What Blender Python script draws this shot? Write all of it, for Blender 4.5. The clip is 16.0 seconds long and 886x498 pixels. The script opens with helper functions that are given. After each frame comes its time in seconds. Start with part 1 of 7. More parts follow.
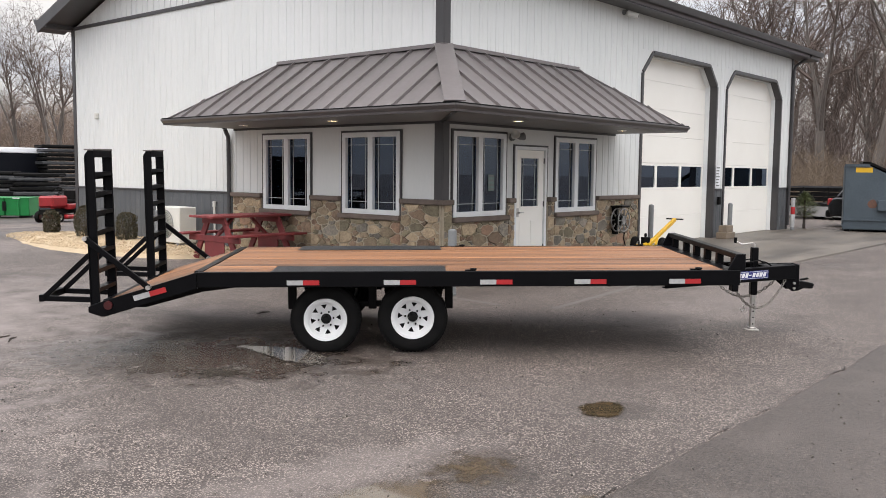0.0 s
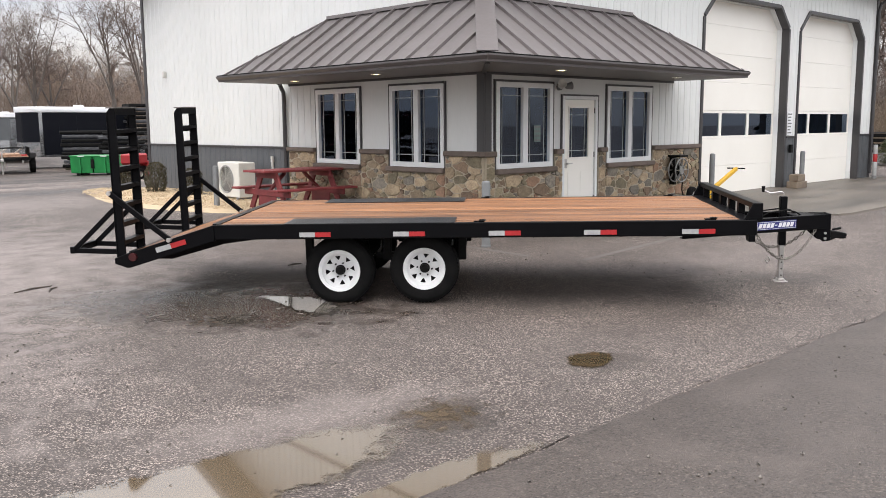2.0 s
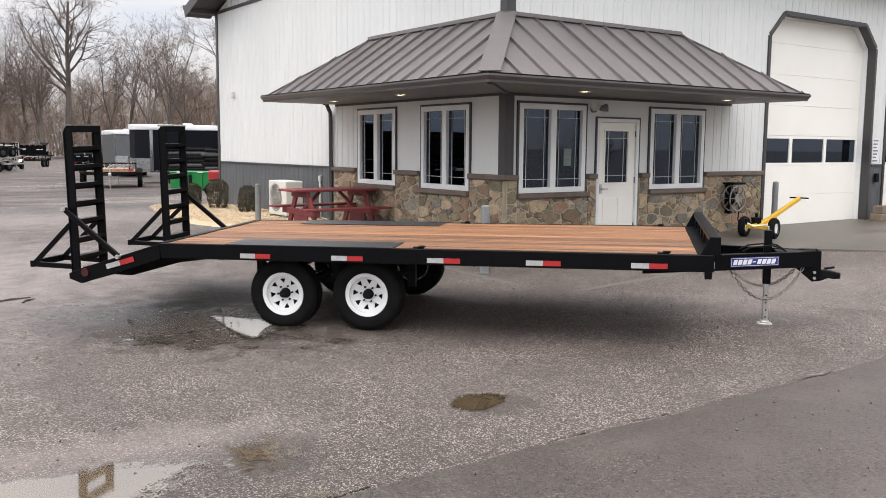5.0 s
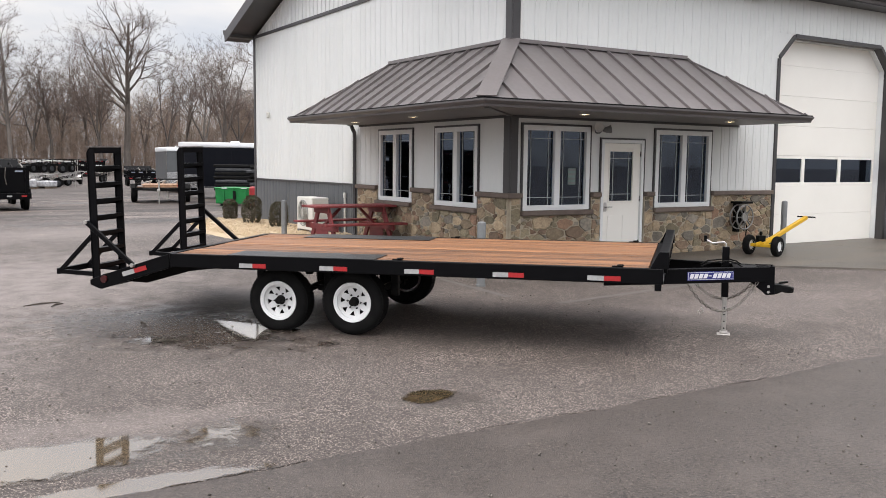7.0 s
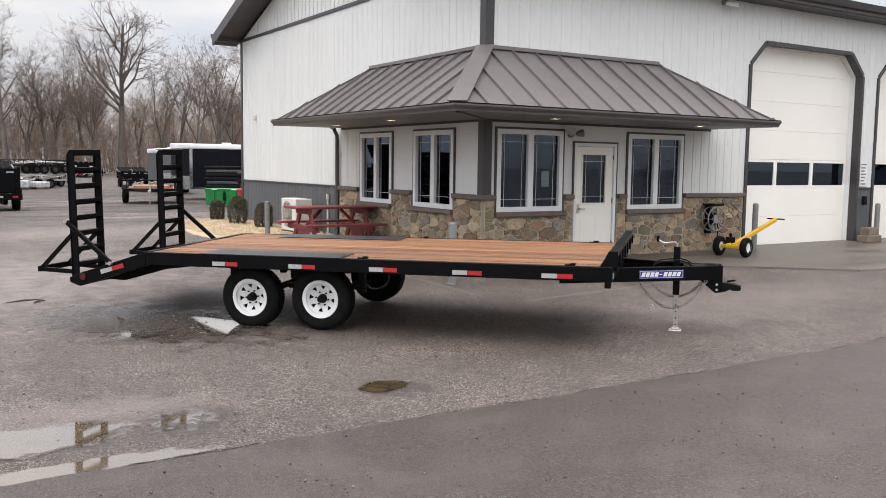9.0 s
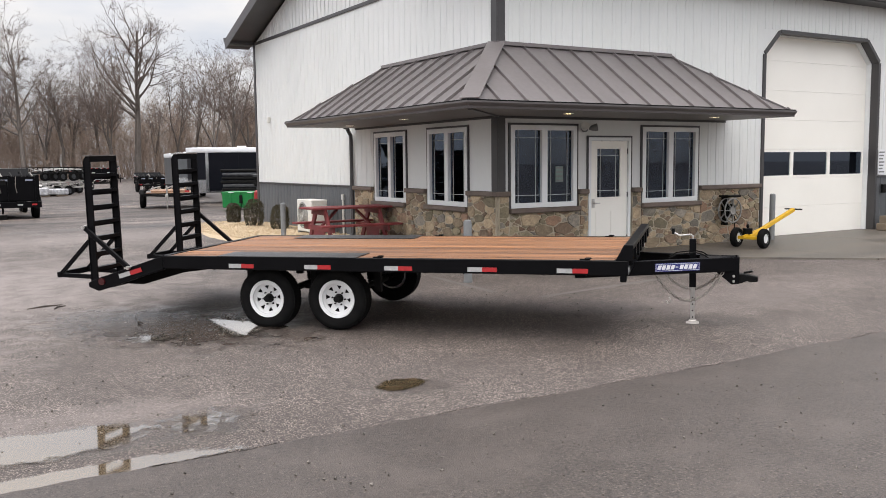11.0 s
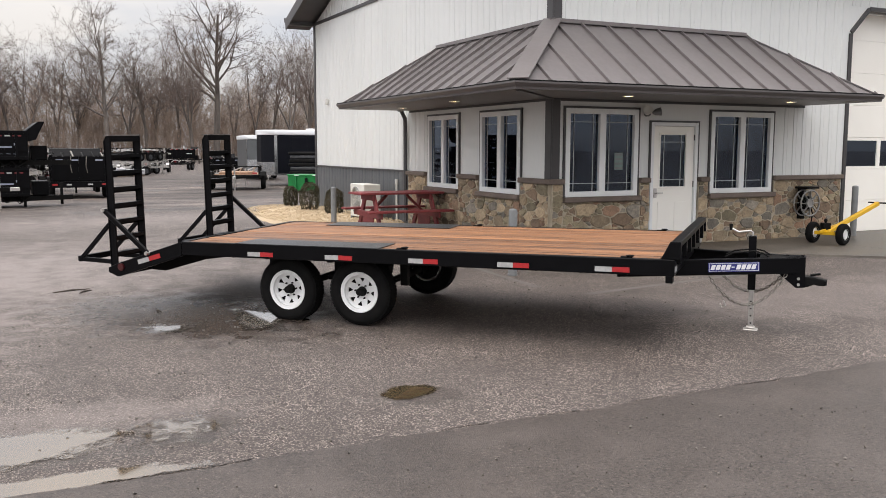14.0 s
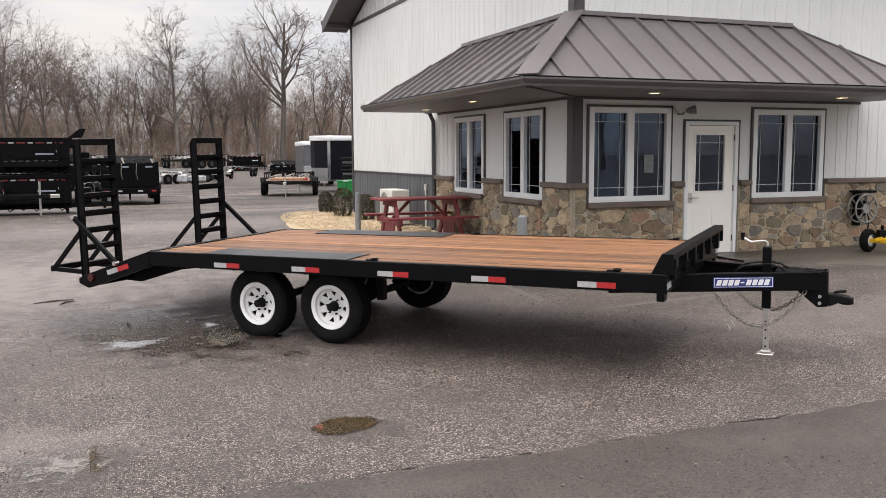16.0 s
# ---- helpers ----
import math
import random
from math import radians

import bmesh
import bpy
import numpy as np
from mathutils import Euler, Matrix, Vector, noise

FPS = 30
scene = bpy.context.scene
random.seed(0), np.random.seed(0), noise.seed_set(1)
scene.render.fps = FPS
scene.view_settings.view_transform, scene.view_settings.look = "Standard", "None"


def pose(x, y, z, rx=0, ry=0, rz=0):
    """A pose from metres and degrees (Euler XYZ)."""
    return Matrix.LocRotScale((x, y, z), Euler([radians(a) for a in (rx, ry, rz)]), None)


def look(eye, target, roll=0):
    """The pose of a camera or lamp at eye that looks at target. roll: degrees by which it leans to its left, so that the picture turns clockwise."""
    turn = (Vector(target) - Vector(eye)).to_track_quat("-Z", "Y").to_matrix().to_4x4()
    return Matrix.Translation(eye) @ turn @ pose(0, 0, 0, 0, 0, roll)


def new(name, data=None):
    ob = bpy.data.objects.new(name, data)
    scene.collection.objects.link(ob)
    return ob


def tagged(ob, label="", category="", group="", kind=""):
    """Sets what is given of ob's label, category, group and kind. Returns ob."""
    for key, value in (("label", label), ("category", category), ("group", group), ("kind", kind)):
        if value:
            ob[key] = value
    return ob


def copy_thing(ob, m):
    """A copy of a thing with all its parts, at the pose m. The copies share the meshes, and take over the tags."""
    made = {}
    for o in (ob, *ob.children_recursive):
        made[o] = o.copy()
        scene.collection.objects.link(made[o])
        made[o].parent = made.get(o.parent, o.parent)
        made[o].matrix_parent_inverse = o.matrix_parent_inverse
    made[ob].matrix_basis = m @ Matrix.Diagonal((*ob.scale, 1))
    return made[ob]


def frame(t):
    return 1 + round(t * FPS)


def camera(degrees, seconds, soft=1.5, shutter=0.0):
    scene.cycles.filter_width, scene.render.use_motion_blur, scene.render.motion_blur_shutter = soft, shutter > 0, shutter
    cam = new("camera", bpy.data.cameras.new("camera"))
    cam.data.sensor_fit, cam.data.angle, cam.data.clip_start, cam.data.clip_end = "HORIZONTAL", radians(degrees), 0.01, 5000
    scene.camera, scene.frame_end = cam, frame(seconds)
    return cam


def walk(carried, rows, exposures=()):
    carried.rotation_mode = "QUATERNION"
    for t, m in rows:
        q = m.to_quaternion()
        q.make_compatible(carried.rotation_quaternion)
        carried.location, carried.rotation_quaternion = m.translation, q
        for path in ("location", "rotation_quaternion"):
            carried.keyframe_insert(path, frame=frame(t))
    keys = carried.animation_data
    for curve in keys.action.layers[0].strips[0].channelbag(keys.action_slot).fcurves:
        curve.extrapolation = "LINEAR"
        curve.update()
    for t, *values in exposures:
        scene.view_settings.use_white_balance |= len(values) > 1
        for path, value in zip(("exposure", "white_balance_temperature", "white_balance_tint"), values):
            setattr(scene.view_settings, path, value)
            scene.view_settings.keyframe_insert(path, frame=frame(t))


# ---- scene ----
cam = camera(53.9, 16.0, 0.9)
PATH = [
    (0, (-10.724, -9.231, 1.775), (-9.211, -7.934, 1.599), 0.6),
    (0.5, (-10.713, -9.436, 1.76), (-9.223, -8.122, 1.531), 0.5),
    (1, (-10.639, -9.615, 1.767), (-9.205, -8.245, 1.508), 0.3),
    (1.5, (-10.424, -9.786, 1.772), (-9.036, -8.373, 1.493), 0.4),
    (2, (-10.23, -9.83, 1.765), (-8.869, -8.391, 1.482), -0.4),
    (2.5, (-9.98, -9.81, 1.768), (-8.634, -8.357, 1.489), -1.0),
    (3, (-9.662, -9.974, 1.77), (-8.325, -8.518, 1.461), 0.3),
    (3.5, (-9.342, -10.109, 1.788), (-8.032, -8.63, 1.477), 1.3),
    (4, (-9.024, -10.139, 1.769), (-7.769, -8.606, 1.493), 0.6),
    (4.2, (-8.924, -10.221, 1.767), (-7.701, -8.66, 1.504), 0.3),
    (6.3, (-8.448, -11.296, 1.803), (-7.374, -9.624, 1.579), 1.3),
    (6.5, (-8.424, -11.404, 1.814), (-7.364, -9.723, 1.593), 1.2),
    (7, (-8.468, -11.648, 1.819), (-7.422, -9.955, 1.621), 0.6),
    (7.5, (-8.511, -11.82, 1.832), (-7.489, -10.112, 1.639), 0.2),
    (8, (-8.462, -11.958, 1.828), (-7.436, -10.254, 1.622), 0.5),
    (8.5, (-8.394, -12.142, 1.831), (-7.349, -10.448, 1.626), 1.0),
    (8.7, (-8.393, -12.159, 1.835), (-7.338, -10.471, 1.638), 0.9),
    (11, (-8.379, -12.191, 1.83), (-7.358, -10.483, 1.632), -0.6),
    (11.5, (-8.374, -12.188, 1.832), (-7.364, -10.473, 1.629), -0.6),
    (12, (-8.36, -12.176, 1.835), (-7.354, -10.46, 1.622), -0.8),
    (12.5, (-8.304, -12.065, 1.827), (-7.305, -10.347, 1.608), -1.2),
    (13, (-8.187, -11.938, 1.824), (-7.222, -10.202, 1.591), -1.3),
    (13.5, (-7.897, -11.863, 1.827), (-6.994, -10.094, 1.596), -0.2),
    (14, (-7.613, -11.763, 1.819), (-6.746, -9.976, 1.588), 0.1),
    (14.5, (-7.35, -11.61, 1.818), (-6.502, -9.81, 1.616), -0.4),
    (15, (-7.008, -11.524, 1.791), (-6.239, -9.688, 1.596), -0.2),
    (15.5, (-6.728, -11.483, 1.794), (-6.011, -9.63, 1.563), 0.0),
    (16, (-6.486, -11.36, 1.774), (-5.766, -9.507, 1.556), -0.3),
]
walk(cam, [(t, look(eye, target, roll)) for t, eye, target, roll in PATH],
     [(0.0, 0.83, 6590, 10.6), (0.8, 0.9, 6590, 10.6), (1.5, 0.99, 6590, 10.6), (4.2, 1.0, 6590, 10.6), (6.3, 0.86, 6590, 10.6), (8.5, 0.84, 6590, 10.6), (11.0, 0.84, 6610, 10.6), (13.5, 0.81, 6690, 10.8), (15.0, 0.74, 6740, 11), (16.0, 0.79, 6740, 11)])

# ---- world and light ----
world = bpy.data.worlds.new("overcast")
scene.world = world
world.use_nodes = True
wn, wl = world.node_tree.nodes, world.node_tree.links
wn.clear()
w_out = wn.new("ShaderNodeOutputWorld")
w_bg = wn.new("ShaderNodeBackground")
w_sky = wn.new("ShaderNodeTexSky")
w_sky.sky_type, w_sky.sun_disc = "NISHITA", False
w_sky.sun_elevation, w_sky.sun_rotation = radians(69), radians(238)
w_co = wn.new("ShaderNodeTexCoord")
w_map = wn.new("ShaderNodeMapping")
w_map.inputs["Scale"].default_value = (1.6, 1.6, 5.0)
w_noise = wn.new("ShaderNodeTexNoise")
w_noise.inputs["Scale"].default_value, w_noise.inputs["Detail"].default_value = 2.2, 6
w_ramp = wn.new("ShaderNodeValToRGB")
w_ramp.color_ramp.elements[0].position, w_ramp.color_ramp.elements[0].color = 0.36, (5.0, 5.4, 6.2, 1)
w_ramp.color_ramp.elements[1].position, w_ramp.color_ramp.elements[1].color = 0.62, (7.68, 7.38, 7.15, 1)
w_mix = wn.new("ShaderNodeMix")
w_mix.data_type = "RGBA"
w_mix.inputs["Factor"].default_value = 0.88
wl.new(w_co.outputs["Generated"], w_map.inputs["Vector"])
wl.new(w_map.outputs["Vector"], w_noise.inputs["Vector"])
wl.new(w_noise.outputs["Fac"], w_ramp.inputs["Fac"])
wl.new(w_sky.outputs["Color"], w_mix.inputs["A"])
wl.new(w_ramp.outputs["Color"], w_mix.inputs["B"])
# an overcast dome: dimmer at the horizon, brightest high up and round the veiled sun
w_sep, w_up, w_dot, w_lobe, w_sum, w_mul = [wn.new("ShaderNode" + k) for k in ("SeparateXYZ", "MapRange", "VectorMath", "MapRange", "Math", "VectorMath")]
wl.new(w_co.outputs["Generated"], w_sep.inputs["Vector"])
wl.new(w_sep.outputs["Z"], w_up.inputs["Value"])
w_up.inputs["To Min"].default_value, w_up.inputs["To Max"].default_value = 0.57, 1.85
w_dot.operation, w_dot.inputs[1].default_value = "DOT_PRODUCT", (-0.34, -0.18, 0.923)
wl.new(w_co.outputs["Generated"], w_dot.inputs[0])
wl.new(w_dot.outputs["Value"], w_lobe.inputs["Value"])
w_lobe.inputs["From Min"].default_value, w_lobe.inputs["To Max"].default_value = 0.2, 0.9
wl.new(w_up.outputs["Result"], w_sum.inputs[0])
wl.new(w_lobe.outputs["Result"], w_sum.inputs[1])
w_mul.operation = "MULTIPLY"
wl.new(w_mix.outputs["Result"], w_mul.inputs[0])
wl.new(w_sum.outputs["Value"], w_mul.inputs[1])
wl.new(w_mul.outputs["Vector"], w_bg.inputs["Color"])
w_bg.inputs["Strength"].default_value = 0.099
wl.new(w_bg.outputs["Background"], w_out.inputs["Surface"])

sun = new("sun", bpy.data.lights.new("sun", "SUN"))
sun.data.energy, sun.data.angle, sun.data.color = 0.8, radians(50), (1.0, 0.96, 0.9)
sun.matrix_world = look((-13, -8, 40), (0, 0, 0))


# ---- mesh tools ----
class Solid:
    """Gathers boxes, beams, turned and drawn forms into one mesh."""

    def __init__(self):
        self.v, self.f = [], []

    def add(self, verts, faces, m=None):
        k = len(self.v)
        self.v += [tuple(m @ Vector(p)) if m else tuple(p) for p in verts]
        self.f += [tuple(i + k for i in q) for q in faces]
        return self

    def box(self, x0, x1, y0, y1, z0, z1, m=None):
        v = [(x, y, z) for x in (x0, x1) for y in (y0, y1) for z in (z0, z1)]
        return self.add(v, [(0, 1, 3, 2), (4, 6, 7, 5), (0, 4, 5, 1), (2, 3, 7, 6), (0, 2, 6, 4), (1, 5, 7, 3)], m)

    def beam(self, p, q, w, h, up=(0, 0, 1)):
        p, q, up = Vector(p), Vector(q), Vector(up)
        d = (q - p).normalized()
        s = d.cross(up).normalized()
        u = s.cross(d)
        v = [e + s * a * w / 2 + u * b * h / 2 for e in (p, q) for a, b in ((-1, -1), (1, -1), (1, 1), (-1, 1))]
        return self.add(v, [(0, 1, 2, 3), (7, 6, 5, 4), (0, 4, 5, 1), (1, 5, 6, 2), (2, 6, 7, 3), (3, 7, 4, 0)])

    def cyl(self, p, q, r, r2=None, n=12, caps=True):
        p, q = Vector(p), Vector(q)
        r2 = r if r2 is None else r2
        d = (q - p).normalized()
        s = d.orthogonal().normalized()
        u = d.cross(s)
        ring = [s * math.cos(2 * math.pi * i / n) + u * math.sin(2 * math.pi * i / n) for i in range(n)]
        v = [p + a * r for a in ring] + [q + a * r2 for a in ring]
        f = [(i, (i + 1) % n, n + (i + 1) % n, n + i) for i in range(n)]
        if caps:
            f += [tuple(range(n - 1, -1, -1)), tuple(range(n, 2 * n))]
        return self.add(v, f)

    def lathe(self, profile, n=32, m=None, closed=False):
        """Turns (radius, height) pairs about z."""
        v = [(r * math.cos(2 * math.pi * i / n), r * math.sin(2 * math.pi * i / n), h) for r, h in profile for i in range(n)]
        k = len(profile)
        f = [(j * n + i, j * n + (i + 1) % n, (j + 1) % k * n + (i + 1) % n, (j + 1) % k * n + i) for j in range(k if closed else k - 1) for i in range(n)]
        return self.add(v, f, m)

    def prism(self, poly, d0, d1, put):
        """Extrudes a flat outline; put(u, w, d) gives the place of its points."""
        n = len(poly)
        v = [put(a, b, d) for d in (d0, d1) for a, b in poly]
        f = [(i, (i + 1) % n, n + (i + 1) % n, n + i) for i in range(n)] + [tuple(range(n - 1, -1, -1)), tuple(range(n, 2 * n))]
        return self.add(v, f)

    def tube(self, pts, r, n=8, radii=None):
        pts = [Vector(p) for p in pts]
        v, f = [], []
        s = None
        for i, p in enumerate(pts):
            d = (pts[min(i + 1, len(pts) - 1)] - pts[max(i - 1, 0)]).normalized()
            s = (s - d * s.dot(d)).normalized() if s is not None and (s - d * s.dot(d)).length > 1e-5 else d.orthogonal().normalized()
            u = d.cross(s)
            rr = radii[i] if radii else r
            v += [p + (s * math.cos(2 * math.pi * k / n) + u * math.sin(2 * math.pi * k / n)) * rr for k in range(n)]
        for i in range(len(pts) - 1):
            f += [(i * n + k, i * n + (k + 1) % n, (i + 1) * n + (k + 1) % n, (i + 1) * n + k) for k in range(n)]
        if n > 3:
            f += [tuple(range(n - 1, -1, -1)), tuple(range((len(pts) - 1) * n, len(pts) * n))]
        return self.add(v, f)

    def torus(self, big, small, n=20, k=8, m=None):
        prof = [(big + small * math.cos(2 * math.pi * i / k), small * math.sin(2 * math.pi * i / k)) for i in range(k)]
        return self.lathe(prof, n, m, True)

    def mesh(self, name, material, bevel=0.0, normals=True, sharp=35):
        me = bpy.data.meshes.new(name)
        me.from_pydata(self.v, [], self.f)
        if normals or bevel:
            bm = bmesh.new()
            bm.from_mesh(me)
            bmesh.ops.recalc_face_normals(bm, faces=bm.faces)
            if bevel:
                edges = [e for e in bm.edges if len(e.link_faces) == 2 and e.calc_face_angle(0) > 0.5]
                bmesh.ops.bevel(bm, geom=edges, offset=bevel, segments=1, affect="EDGES", clamp_overlap=True)
            bm.to_mesh(me)
            bm.free()
        me.polygons.foreach_set("use_smooth", [True] * len(me.polygons))
        me.set_sharp_from_angle(angle=radians(sharp))
        if material:
            me.materials.append(material)
        return me


def part(name, solid, material, parent=None, label="", bevel=0.0, normals=True, sharp=35):
    ob = new(name, solid.mesh(name, material, bevel, normals, sharp))
    if parent:
        ob.parent = parent
    if label:
        tagged(ob, label)
    return ob


def thing(name, m, label, category, group="", kind=""):
    """An Empty at the base of a thing, which its parts hang on."""
    ob = new(name)
    ob.empty_display_size = 0.2
    ob.matrix_world = m
    return tagged(ob, label, category, group, kind)


def noise_at(x, y, s, k=0.0):
    return noise.noise(Vector((x * s, y * s, k)))


def ease(a, b, x):
    t = min(1.0, max(0.0, (x - a) / (b - a)))
    return t * t * (3 - 2 * t)


def ground_z(x, y):
    """Height of the yard: level near the lane, rising gently to the building."""
    s = (x + y) * 0.7071
    far = 0.012 * math.exp(-((x + 3.75) ** 2 + (y + 1.95) ** 2) / 0.8)
    jack = 0.055 * math.exp(-((x + 1.4) ** 2 + (y + 5.68) ** 2) / 0.6)
    return jack + far + 0.015 + 0.125 * ease(-7.2, 1.0, s) + 0.012 * noise_at(x, y, 0.35) - 0.33 * ease(12.5, 27.0, y)


# ---- materials ----
def rgb(c):
    return (c[0], c[1], c[2], 1.0)


def surf(name, c1, c2=None, scale=3.0, rough=0.6, metal=0.0, bump=0.0, bscale=60.0, stretch=(1, 1, 1), var=0.0, fine=0.35, rough2=None, spec=0.5, coat=0.0):
    """A painted, wooden, stone or metal surface: two tones in broad and fine noise, relief, uneven gloss, and a tone for each piece."""
    mt = bpy.data.materials.new(name)
    mt.use_nodes = True
    nt = mt.node_tree
    n, l = nt.nodes, nt.links
    p = n["Principled BSDF"]
    p.inputs["Metallic"].default_value = metal
    p.inputs["Specular IOR Level"].default_value = spec
    p.inputs["Coat Weight"].default_value = coat
    p.inputs["Coat Roughness"].default_value = 0.03
    co, mp = n.new("ShaderNodeTexCoord"), n.new("ShaderNodeMapping")
    mp.inputs["Scale"].default_value = stretch
    l.new(co.outputs["Object"], mp.inputs["Vector"])
    broad, grain = n.new("ShaderNodeTexNoise"), n.new("ShaderNodeTexNoise")
    broad.inputs["Scale"].default_value, broad.inputs["Detail"].default_value = scale, 5
    grain.inputs["Scale"].default_value, grain.inputs["Detail"].default_value = bscale, 4
    l.new(mp.outputs["Vector"], broad.inputs["Vector"])
    l.new(mp.outputs["Vector"], grain.inputs["Vector"])
    mixf = n.new("ShaderNodeMix")
    mixf.inputs["Factor"].default_value = fine
    l.new(broad.outputs["Fac"], mixf.inputs["A"])
    l.new(grain.outputs["Fac"], mixf.inputs["B"])
    spread = n.new("ShaderNodeMapRange")
    spread.inputs["From Min"].default_value, spread.inputs["From Max"].default_value = 0.33, 0.67
    l.new(mixf.outputs["Result"], spread.inputs["Value"])
    mix = n.new("ShaderNodeMix")
    mix.data_type = "RGBA"
    mix.inputs["A"].default_value, mix.inputs["B"].default_value = rgb(c1), rgb(c2 or c1)
    l.new(spread.outputs["Result"], mix.inputs["Factor"])
    colour = mix.outputs["Result"]
    if var:
        info, hsv = n.new("ShaderNodeObjectInfo"), n.new("ShaderNodeHueSaturation")
        vr = n.new("ShaderNodeMapRange")
        vr.inputs["To Min"].default_value, vr.inputs["To Max"].default_value = 1 - var, 1 + var
        l.new(info.outputs["Random"], vr.inputs["Value"])
        l.new(vr.outputs["Result"], hsv.inputs["Value"])
        l.new(colour, hsv.inputs["Color"])
        colour = hsv.outputs["Color"]
    l.new(colour, p.inputs["Base Color"])
    rr = n.new("ShaderNodeMapRange")
    rr.inputs["To Min"].default_value, rr.inputs["To Max"].default_value = rough, rough if rough2 is None else rough2
    l.new(broad.outputs["Fac"], rr.inputs["Value"])
    l.new(rr.outputs["Result"], p.inputs["Roughness"])
    if bump:
        b = n.new("ShaderNodeBump")
        b.inputs["Strength"].default_value, b.inputs["Distance"].default_value = bump, 0.01
        l.new(grain.outputs["Fac"], b.inputs["Height"])
        l.new(b.outputs["Normal"], p.inputs["Normal"])
    return mt


def glass_mat(name, tint, gloss=0.02):
    """Window glass: sees through, with Fresnel gloss."""
    mt = bpy.data.materials.new(name)
    mt.use_nodes = True
    n, l = mt.node_tree.nodes, mt.node_tree.links
    n.remove(n["Principled BSDF"])
    tr, gl, mx, fr = n.new("ShaderNodeBsdfTransparent"), n.new("ShaderNodeBsdfGlossy"), n.new("ShaderNodeMixShader"), n.new("ShaderNodeFresnel")
    tr.inputs["Color"].default_value = rgb(tint)
    gl.inputs["Roughness"].default_value = gloss
    gl.inputs["Color"].default_value = (0.55, 0.66, 0.86, 1)
    fr.inputs["IOR"].default_value = 1.85
    l.new(fr.outputs["Fac"], mx.inputs["Fac"])
    l.new(tr.outputs["BSDF"], mx.inputs[1])
    l.new(gl.outputs["BSDF"], mx.inputs[2])
    l.new(mx.outputs["Shader"], n["Material Output"].inputs["Surface"])
    return mt


def glow_mat(name, colour, strength):
    mt = bpy.data.materials.new(name)
    mt.use_nodes = True
    p = mt.node_tree.nodes["Principled BSDF"]
    p.inputs["Base Color"].default_value = rgb(colour)
    p.inputs["Emission Color"].default_value = rgb(colour)
    p.inputs["Emission Strength"].default_value = strength
    return mt


